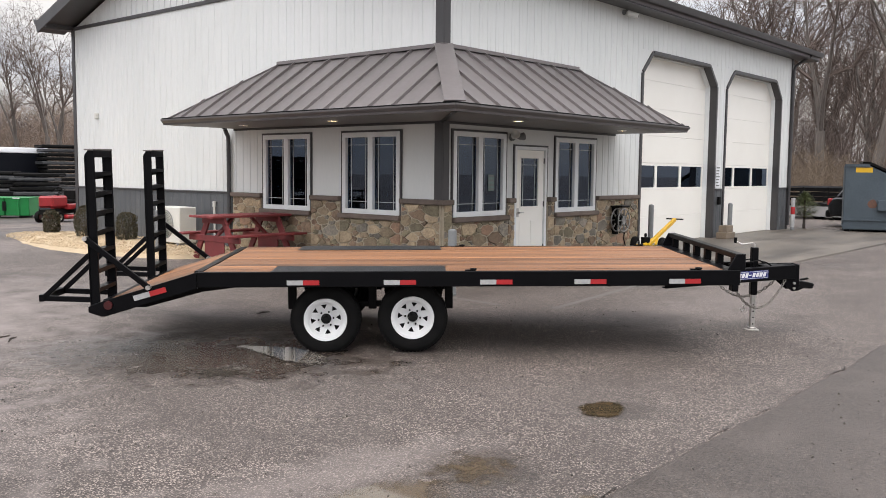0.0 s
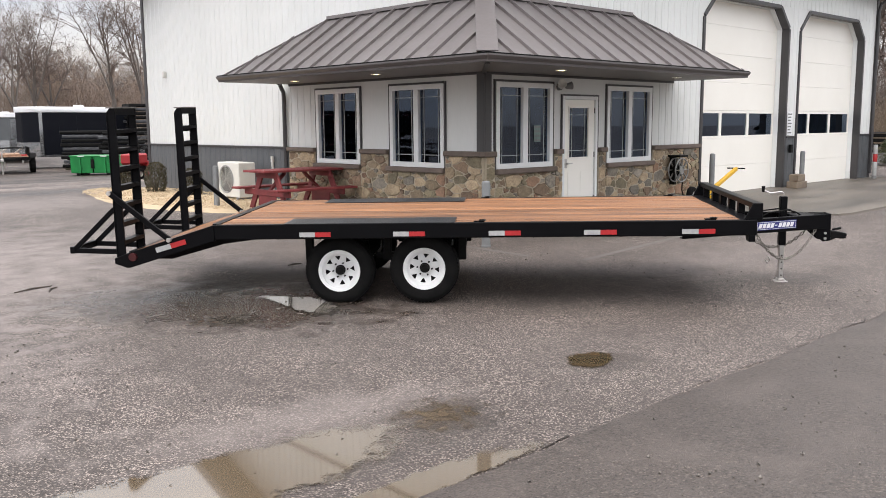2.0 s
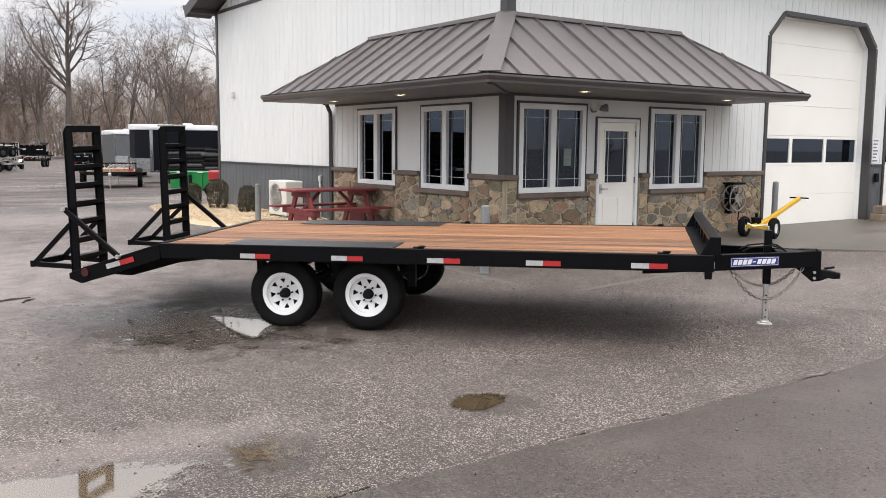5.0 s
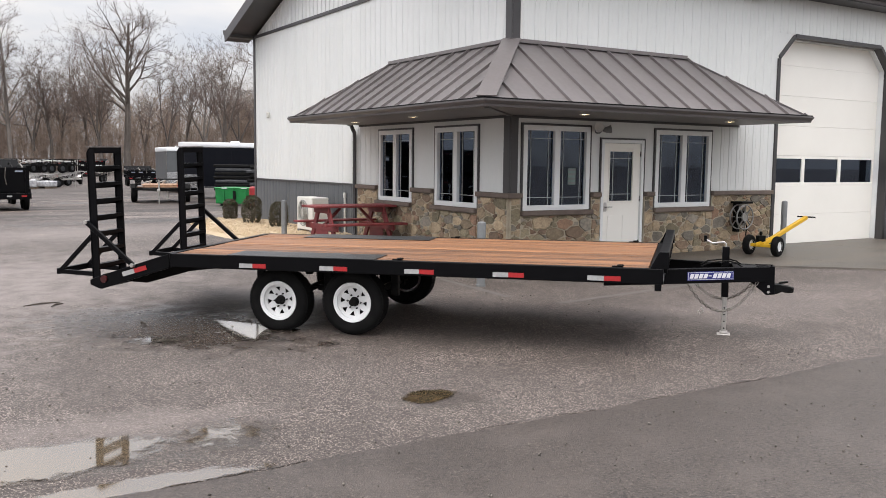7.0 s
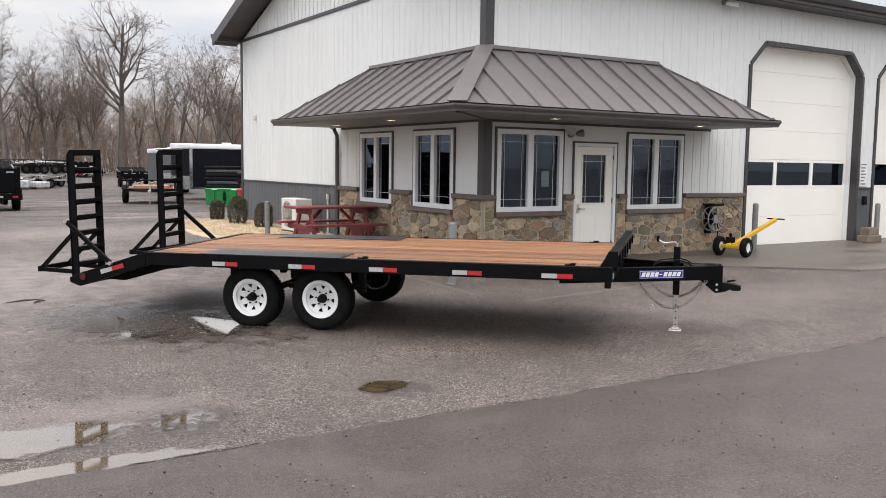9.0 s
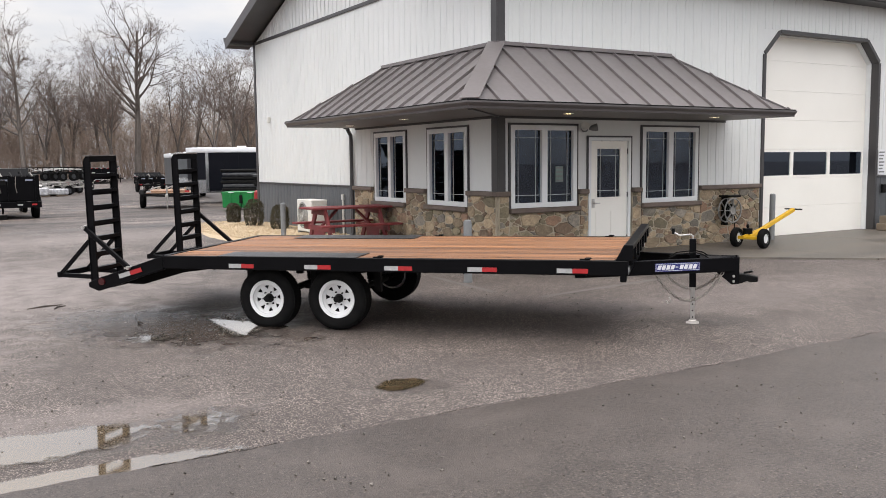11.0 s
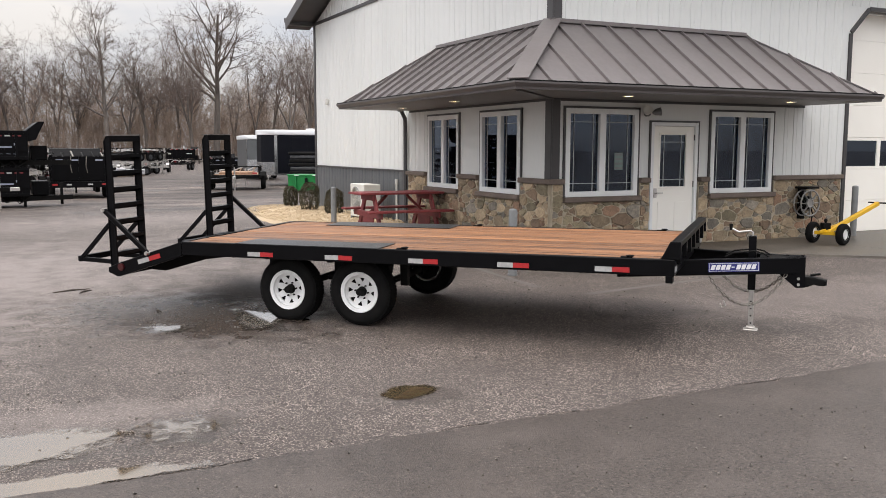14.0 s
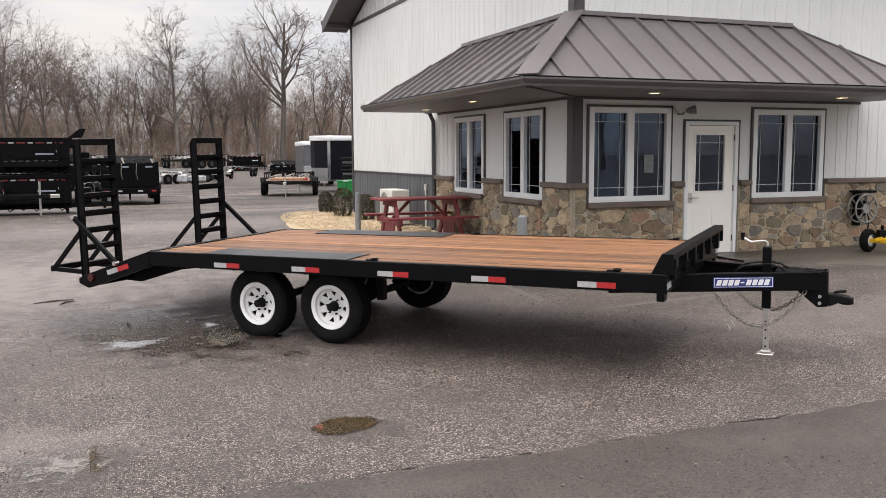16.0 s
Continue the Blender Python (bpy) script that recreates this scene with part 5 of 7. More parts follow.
for k in range(4):
    a = math.pi * k / 4
    c, q = 0.28 * math.cos(a), 0.28 * math.sin(a)
    part("guard_bar", Solid().cyl((-0.216, 0.08 - c, 0.5 - q), (-0.216, 0.08 + c, 0.5 + q), 0.004, n=5), APPLIANCE, t)
for y in (-0.35, 0.35):
    part("foot", Solid().box(-0.22, 0.22, y - 0.04, y + 0.04, 0.0, 0.12), POST_GREY, t, "", 0.006)
t = thing("conduit", pose(-0.05, 6.2, ground_z(0, 6.2)), "pale vent pipe with cap beside the wall", "pipe")
part("pipe", Solid().cyl((0, 0, 0), (0, 0, 0.86), 0.025, n=12).cyl((0, 0, 0.86), (0, 0, 0.98), 0.04, n=12), APPLIANCE, t)

# shrubs of many small leaves
def shrub(x, y, r, h, seed, label):
    rnd = random.Random(seed)
    z = ground_z(x, y) + 0.06
    t = thing("shrub", pose(x, y, z), label, "shrub", "clipped shrubs")
    st = Solid()
    for k in range(9):
        a = rnd.uniform(0, 6.28)
        q = Vector((r * 0.7 * math.cos(a), r * 0.7 * math.sin(a), h * rnd.uniform(0.5, 0.95)))
        st.tube([(0, 0, -0.02), q * 0.45 + Vector((0, 0, 0.05)), q], 0.006, 5, [0.014, 0.009, 0.004])
    part("branchwork", st, BARK_BITS, t)
    lf = Solid()
    for k in range(2600):
        u, a = rnd.random(), rnd.uniform(0, 6.28)
        zz = h * (0.05 + 0.95 * u)
        prof = r * (0.82 + 0.3 * math.sin(math.pi * min(1, u * 0.9 + 0.12))) * (1 if u < 0.8 else math.sqrt(max(0.0, 1 - ((u - 0.8) / 0.22) ** 2)))
        prof *= 0.9 + 0.22 * noise_at(a * 1.3, u * 4, 1.0, seed)
        rr = prof * math.sqrt(rnd.uniform(0.45, 1.0))
        c = Vector((rr * math.cos(a), rr * math.sin(a), zz))
        m = Matrix.Translation(c) @ Euler((rnd.uniform(0, 6), rnd.uniform(0, 6), rnd.uniform(0, 6))).to_matrix().to_4x4()
        w, ln = rnd.uniform(0.008, 0.013), rnd.uniform(0.014, 0.026)
        lf.add([(-ln, 0, 0), (0, w, 0.003), (ln, 0, 0), (0, -w, 0.003)], [(0, 1, 2, 3)], m)
    part("foliage", lf, LEAF, t, normals=False)


shrub(-0.92, 11.65, 0.21, 0.56, 3, "small clipped dark boxwood in the mulch bed")
shrub(-0.88, 10.02, 0.27, 0.72, 4, "rounded clipped dark boxwood in the mulch bed")
shrub(-0.74, 8.5, 0.24, 0.62, 5, "clipped dark boxwood beside the bollard")

# mulch bed: a low heap with an uneven edge
def blob(outline, fringe, seed, n=96):
    """A wavy closed outline through a few corners."""
    k = len(outline)
    out = []
    for i in range(n):
        f = i / n * k
        j, u = int(f), f - int(f)
        p = [Vector(outline[(j + d) % k] + (0,)) for d in (-1, 0, 1, 2)]
        c = 0.5 * (2 * p[1] + (p[2] - p[0]) * u + (2 * p[0] - 5 * p[1] + 4 * p[2] - p[3]) * u * u + (3 * p[1] - 3 * p[2] + p[3] - p[0]) * u ** 3)
        out.append((c.x + fringe * noise_at(c.x, c.y, 2.3, seed) + fringe * 0.5 * noise_at(c.x, c.y, 8, seed), c.y + fringe * noise_at(c.x, c.y, 2.3, seed + 9) + fringe * 0.5 * noise_at(c.x, c.y, 8, seed + 9)))
    return out


def sheet(name, outline, lift, material, label, category, dome=0.0, rings=6, kind="structure", level=None):
    n = len(outline)
    cx, cy = sum(p[0] for p in outline) / n, sum(p[1] for p in outline) / n
    s = Solid()
    for k in range(rings):
        f = 1 - k / rings
        for x, y in outline:
            px, py = cx + (x - cx) * f, cy + (y - cy) * f
            z = (ground_z(px, py) if level is None else level) + lift + dome * min(1.0, (1 - f) * 4) * (1 + 0.5 * noise_at(px, py, 3))
            s.v.append((px, py, z))
    s.v.append((cx, cy, (ground_z(cx, cy) if level is None else level) + lift + dome))
    s.f = [(k * n + i, k * n + (i + 1) % n, (k + 1) * n + (i + 1) % n, (k + 1) * n + i) for k in range(rings - 1) for i in range(n)]
    s.f += [((rings - 1) * n + i, (rings - 1) * n + (i + 1) % n, rings * n) for i in range(n)]
    return tagged(part(name, s, material, normals=False), label, category, kind=kind)


bed_line = blob([(-0.02, 4.4), (-1.7, 4.6), (-2.3, 5.6), (-2.6, 7.0), (-2.55, 8.8), (-2.2, 10.4), (-1.5, 11.8), (-0.02, 12.6), (-0.02, 8.5)], 0.07, 2)
sheet("mulch_bed", bed_line, 0.0, CHIPS, "bed of pale tan wood chips along the wall", "mulch bed", 0.075, 8)
chips = Solid()
rnd = random.Random(11)
for k in range(7000):
    x, y = rnd.uniform(-3.4, -0.05), rnd.uniform(4.5, 12.6)
    d = (x + 1.2) ** 2 / 1.9 + (y - 8.3) ** 2 / 15.5
    if d > 1.05:
        continue
    m = pose(x, y, ground_z(x, y) + 0.085, rnd.uniform(-40, 40), rnd.uniform(-40, 40), rnd.uniform(0, 360))
    a, b = rnd.uniform(0.012, 0.03), rnd.uniform(0.005, 0.01)
    chips.box(-a, a, -b, b, -0.004, 0.004, m)
tagged(part("wood_chips", chips, CHIPS, normals=False), "loose pale wood chips on the bed", "wood chips", kind="stuff")

# hose reel on the stone wall
t = thing("hose_reel", pose(5.43, -0.12, 0.82), "wall-mounted grey metal hose reel on the stone", "hose reel")
REEL = surf("dull_aluminium", (0.34, 0.335, 0.32), (0.25, 0.245, 0.235), 9.0, 0.45, metal=0.6)
ax = Matrix.Rotation(radians(90), 4, "X")
for dy in (-0.14, 0.02):
    s = Solid()
    s.torus(0.235, 0.014, 36, 8, Matrix.Translation((0, dy - 0.06, 0)) @ ax)
    s.torus(0.075, 0.012, 20, 8, Matrix.Translation((0, dy - 0.06, 0)) @ ax)
    flange = part("reel_flange", s, REEL, t)
    for k in range(8):
        a = math.pi * k / 4
        spokes = Solid()
        spokes.beam((0.07 * math.cos(a), dy - 0.06, 0.07 * math.sin(a)), (0.235 * math.cos(a), dy - 0.06, 0.235 * math.sin(a)), 0.012, 0.03, (0, 1, 0))
        part("spoke", spokes, REEL, flange)
part("reel_drum", Solid().cyl((0, -0.2, 0), (0, -0.04, 0), 0.075, n=24), REEL, t)
s = Solid()
for k in range(5):
    s.torus(0.1 + 0.012 * (k % 2), 0.014, 26, 6, Matrix.Translation((0, -0.17 + 0.028 * k, 0)) @ ax)
s.tube([(0.1, -0.1, -0.02), (0.14, -0.14, -0.2), (0.1, -0.15, -0.4), (0.12, -0.2, -0.6), (0.2, -0.24, -0.68)], 0.012, 6)
part("hose", s, BLACK_DULL, t, "black rubber hose")
part("bracket", Solid().box(-0.04, 0.04, -0.05, 0.1, -0.3, 0.3).box(-0.12, 0.2, -0.22, 0.06, 0.26, 0.3), BLACK_DULL, t, "", 0.004)

# yellow trailer dolly
dx, dy = 4.97, -1.13
t = thing("trailer_dolly", pose(dx, dy, ground_z(dx, dy) + 0.035, 0, 0, -25), "yellow hand trailer dolly with two black wheels", "hand dolly")
for sx in (-1, 1):
    m = Matrix.Rotation(radians(-52), 4, "Z") @ Matrix.Translation((sx * 0.27, 0, 0.185)) @ Matrix.Rotation(radians(90), 4, "Y")
    s = Solid().lathe([(0.09, -0.05), (0.12, -0.06), (0.165, -0.055), (0.185, -0.03), (0.187, 0.0), (0.185, 0.03), (0.165, 0.055), (0.12, 0.06), (0.09, 0.05)], 32, m, True)
    w = part("wheel", s, RUBBER, t)
    part("rim", Solid().lathe([(0.0, -0.035), (0.05, -0.04), (0.085, -0.03), (0.1, -0.055), (0.1, 0.055), (0.085, 0.03), (0.05, 0.04), (0.0, 0.035)], 24, m), WHEEL_WHITE, w, "white wheel rim")
part("axle", Solid().box(-0.25, 0.25, -0.03, 0.03, 0.155, 0.215, Matrix.Rotation(radians(-52), 4, "Z")), YELLOW, t, "", 0.006)
s = Solid()
s.beam((0.0, 0.02, 0.2), (1.22, 0.72, 0.66), 0.07, 0.07)
part("handle_bar", s, YELLOW, t, "", 0.006)
s = Solid()
s.beam((-0.15, 0.0, 0.2), (0.4, 0.25, 0.35), 0.04, 0.05)
s.beam((0.2, 0.03, 0.21), (0.45, 0.28, 0.38), 0.05, 0.02)
part("gusset", s, YELLOW, t, "", 0.004)
part("grip", Solid().cyl((1.12, 0.87, 0.67), (1.32, 0.57, 0.67), 0.014, n=10), BLACK_DULL, t)
part("ball_mount", Solid().box(-0.07, 0.07, 0.04, 0.16, 0.2, 0.36).lathe([(0.02, 0.36), (0.03, 0.4), (0.025, 0.43), (0, 0.44)], 14, pose(0, 0.1, 0)), BLACK_DULL, t, "", 0.006)

# fittings on the building
s = Solid().tube([(-0.3, 5.5, 2.62), (-0.16, 5.66, 2.61), (-0.12, 5.66, 2.52), (-0.075, 5.66, 2.44), (-0.07, 5.66, 2.32), (-0.07, 5.66, 0.25), (-0.14, 5.66, 0.18), (-0.3, 5.66, 0.16)], 0.042, 10)
part("downspout", s, TRIM_STEEL, building, "dark brown-grey downspout")
s = Solid().tube([(16.03, -0.48, 5.3), (15.97, -0.3, 5.17), (15.85, -0.1, 5.0), (15.83, -0.07, 4.85), (15.83, -0.07, 0.3)], 0.042, 8)
part("downspout", s, TRIM_STEEL, building, "dark brown-grey downspout")
for x, y in ((-0.74, 4.25), (-0.92, 1.6), (0.72, -0.98), (4.2, -0.9)):
    part("downlight", Solid().lathe([(0.0, -0.006), (0.062, -0.006), (0.066, 0.0)], 24, pose(x, y, SZ)), LAMP, building, "lit warm recessed downlight")
    part("downlight_ring", Solid().torus(0.078, 0.01, 28, 6, pose(x, y, SZ - 0.002)), VINYL, building)
t = thing("flood_light", pose(1.86, -0.03, 2.4), "grey twin-head flood light beside the door", "wall light")
part("base", Solid().cyl((0, 0.02, 0), (0, -0.03, 0), 0.06, n=18), POST_GREY, t)
part("lamp_head", Solid().lathe([(0.02, 0.0), (0.06, 0.05), (0.08, 0.14), (0.075, 0.145), (0.0, 0.12)], 18, pose(-0.06, -0.06, 0.0, 70, 0, -30)), APPLIANCE, t)
part("lamp_head", Solid().lathe([(0.02, 0.0), (0.05, 0.05), (0.07, 0.14), (0.065, 0.145), (0.0, 0.12)], 18, pose(0.06, -0.06, 0.0, 80, 0, 60)), POST_GREY, t)
t = thing("wall_light", pose(-0.03, 11.0, 3.02), "small ivory wall-pack light on white siding", "wall light")
part("casing", Solid().box(-0.07, 0.02, -0.045, 0.045, -0.06, 0.1), APPLIANCE, t, "", 0.02)
t = thing("security_camera", pose(5.72, -0.04, 5.12), "small white security camera under the eave", "camera")
part("base", Solid().cyl((0, 0.03, 0), (0, -0.06, 0), 0.055, n=14), POST_GREY, t)
s = Solid()
s.beam((-0.04, -0.06, -0.03), (0.18, -0.2, -0.08), 0.085, 0.085)
part("body", s, APPLIANCE, t, "", 0.012)
part("lens_ring", Solid().cyl((0.18, -0.2, -0.08), (0.19, -0.207, -0.083), 0.03, n=14), BLACK_DULL, t)
t = thing("wall_sign", pose(10.72, -0.035, 1.72), "white notice sign with red and grey lines of print", "sign")
part("board", Solid().box(-0.13, 0.13, -0.006, 0.0, -0.27, 0.3), WHITE_DECAL, t)
s = Solid()
for k in range(7):
    s.box(-0.1, 0.1 - 0.03 * (k % 3), -0.008, -0.0065, 0.22 - 0.075 * k, 0.252 - 0.075 * k)
part("print", s, POST_GREY, t)
t = thing("key_box", pose(10.77, -0.04, 1.12), "small black lock box on the wainscot", "box")
part("body", Solid().box(-0.06, 0.06, -0.07, 0.0, -0.1, 0.1), BLACK_DULL, t, "", 0.01)
s = Solid().box(-0.1, 0.1, -0.012, 0.0, -0.14, 0.14)
s2 = thing("window_notice", pose(1.33, 0.015, 1.6), "small pale green notice behind the window glass", "notice")
part("paper", Solid().box(-0.085, 0.085, 0.0, 0.004, -0.14, 0.14), surf("pale_notice", (0.2, 0.28, 0.25), (0.13, 0.19, 0.17), 9, 0.7), s2)
s = Solid()
for k in range(4):
    s.box(-0.08, 0.08, -0.003, -0.001, -0.13 + 0.075 * k, -0.095 + 0.075 * k)
part("print", s, POST_GREY, s2)

# puddles, silt and lines on the asphalt
for nm, pts, mt, lab, lift, fr in (
    ("puddle", [(-9.4, -5.72), (-8.4, -5.68), (-7.86, -5.74), (-7.2, -5.84), (-7.0, -6.1), (-7.3, -6.42), (-7.8, -6.48), (-8.4, -6.5), (-9.3, -6.5)], WATER_MUD, "large brown muddy puddle reflecting the sky", 0.007, 0.05),
    ("puddle", [(-5.32, -5.93), (-5.12, -5.79), (-4.88, -5.86), (-4.8, -5.97), (-4.96, -6.13), (-5.18, -6.19), (-5.33, -6.08)], WATER_DARK, "small oval muddy puddle", 0.007, 0.02),
    ("puddle", [(-5.55, -2.05), (-5.35, -2.28), (-5.2, -2.5), (-5.2, -3.0), (-5.48, -3.38), (-5.68, -3.3), (-5.66, -2.85)], WATER_SKY_PALE, "shallow clear puddle beside the tyre", 0.006, 0.04),
    ("puddle", [(-6.68, -2.82), (-6.55, -2.54), (-6.2, -2.66), (-5.92, -2.7), (-6.0, -3.06), (-6.36, -3.28), (-6.6, -3.1)], WATER_SILT, "thin silty film of water on asphalt", 0.006, 0.06),
    ("puddle", [(-7.15, -5.85), (-6.75, -5.75), (-6.4, -5.95), (-6.4, -6.35), (-6.8, -6.5), (-7.1, -6.4)], WATER_MUD, "very shallow brown puddle among stones", 0.005, 0.06),
    ("puddle", [(-9.4, -6.8), (-8.2, -6.68), (-7.45, -6.66), (-7.05, -6.7), (-6.6, -6.82), (-6.7, -6.9), (-7.3, -6.93), (-8.2, -6.96), (-9.4, -6.95)], WATER_MUD, "narrow muddy puddle along the lane edge", 0.008, 0.03),
):
    flat = sum(ground_z(*q) for q in pts) / len(pts)
    w = sheet(nm, blob(pts, fr, len(lab)), lift, mt, lab, nm.replace("_", " "), rings=5, level=flat)
    w.data.attributes.new("depth", "FLOAT", "POINT").data.foreach_set("value", [min(1.0, 0.24 * (k // 96)) * (0.26 if "shallow brown" in lab else 0.34 if "film" in lab else 1.0) for k in range(len(w.data.vertices))])
for a, b, w in (((-1.55, -3.22), (2.4, -2.9), 0.09), ((-1.78, -0.8), (-1.82, -2.55), 0.09)):
    a, b = Vector(a + (0,)), Vector(b + (0,))
    d = (b - a).normalized()
    sd = Vector((-d.y, d.x, 0)) * w / 2
    s = Solid()
    for k in range(25):
        p = a.lerp(b, k / 24)
        for q in (p - sd * (1 + 0.3 * noise_at(p.x, p.y, 5)), p + sd * (1 + 0.3 * noise_at(p.x, p.y, 5, 4))):
            s.v.append((q.x, q.y, ground_z(q.x, q.y) + 0.004))
    s.f = [(2 * k, 2 * k + 1, 2 * k + 3, 2 * k + 2) for k in range(24)]
    tagged(part("parking_line", s, PAINT_LINE, normals=False), "worn white painted parking line", "line", kind="structure")
for x, y, ln, a in ((-7.1, -0.1, 0.45, 20), (-6.95, -0.25, 0.25, 55), (-6.3, -1.9, 0.2, 100), (-4.3, -0.9, 0.2, 10)):
    s = Solid().tube([(-ln / 2, 0, 0.012), (0, 0.02, 0.016), (ln / 2, -0.02, 0.012)], 0.012, 5, [0.006, 0.012, 0.005])
    ob = part("twig", s, BARK_BITS)
    ob.matrix_world = pose(x, y, ground_z(x, y), 0, 0, a)
    tagged(ob, "wet dark fallen twig on the asphalt", "twig", "fallen twigs")
grit = Solid()
rnd = random.Random(5)
for k in range(1500):
    x, y = rnd.uniform(-9.5, -1.0), rnd.uniform(-10.5, -2.0)
    r = rnd.choice((0.005, 0.007, 0.007, 0.009, 0.013))
    m = pose(x, y, ground_z(x, y) + (0.022 if y < -7.1 else 0.0) + r * 0.4, rnd.uniform(0, 360), rnd.uniform(0, 360), 0)
    grit.add([(r, 0, 0), (-r, 0, 0), (0, r, 0), (0, -r, 0), (0, 0, r * 0.7), (0, 0, -r * 0.7)], [(0, 2, 4), (2, 1, 4), (1, 3, 4), (3, 0, 4), (2, 0, 5), (1, 2, 5), (3, 1, 5), (0, 3, 5)], m)
tagged(part("loose_gravel", grit, surf("loose_gravel", (0.22, 0.195, 0.17), (0.03, 0.027, 0.024), 60.0, 0.8), normals=False), "loose pale and dark gravel on asphalt", "gravel", kind="stuff")


# ---- the yard behind: trailers and equipment ----
DARK_GREEN_GREY = surf("dumpster_blue_grey", (0.060, 0.080, 0.098), (0.040, 0.055, 0.068), 1.6, 0.55, bump=0.15, bscale=20)
SKIN_BLACK = surf("black_trailer_skin", (0.004, 0.0045, 0.008), (0.006, 0.007, 0.010), 2.0, 0.45, spec=0.12)
SKIN_GREY = surf("grey_trailer_skin", (0.10, 0.105, 0.11), (0.075, 0.08, 0.083), 2.0, 0.35)
ROOF_WHITE = surf("white_trailer_roof", (0.78, 0.79, 0.80), (0.7, 0.71, 0.72), 2.0, 0.4)
POLISHED = surf("polished_aluminium", (0.55, 0.56, 0.57), (0.42, 0.43, 0.44), 5.0, 0.25, metal=0.9)
GREEN = surf("green_plastic", (0.01, 0.22, 0.05), (0.008, 0.16, 0.04), 3.0, 0.4)
MOWER_RED = surf("mower_red", (0.35, 0.02, 0.025), (0.25, 0.018, 0.02), 5.0, 0.35)
PALE_WOOD = surf("new_lumber", (0.40, 0.25, 0.15), (0.22, 0.12, 0.075), 3.0, 0.65, stretch=(0.4, 4, 4), bump=0.2, bscale=30)


DIM_RED = surf("dim_red_tape", (0.16, 0.012, 0.016), (0.11, 0.01, 0.012), 30.0, 0.4)
RACK_GREY = surf("grey_rack_steel", (0.055, 0.057, 0.062), (0.02, 0.021, 0.023), 6, 0.42)
PALE_BLUE = surf("pale_blue_decal", (0.30, 0.33, 0.40), (0.2, 0.22, 0.28), 20.0, 0.4)


def road_wheel(parent, x, y, z, r, w, rim=GALV):
    m = Matrix.Translation((x, y, z)) @ Matrix.Rotation(radians(90), 4, "X")
    s = Solid().lathe([(r * 0.55, -w * 0.45), (r * 0.75, -w / 2), (r * 0.95, -w * 0.45), (r, -w * 0.25), (r, w * 0.25), (r * 0.95, w * 0.45), (r * 0.75, w / 2), (r * 0.55, w * 0.45)], 28, m, True)
    wh = part("wheel", s, RUBBER, parent)
    part("rim", Solid().lathe([(0, -w * 0.2), (r * 0.3, -w * 0.25), (r * 0.5, -w * 0.1), (r * 0.58, -w * 0.45), (r * 0.58, w * 0.45), (r * 0.5, w * 0.1), (r * 0.3, w * 0.25), (0, w * 0.2)], 20, m), rim, wh)


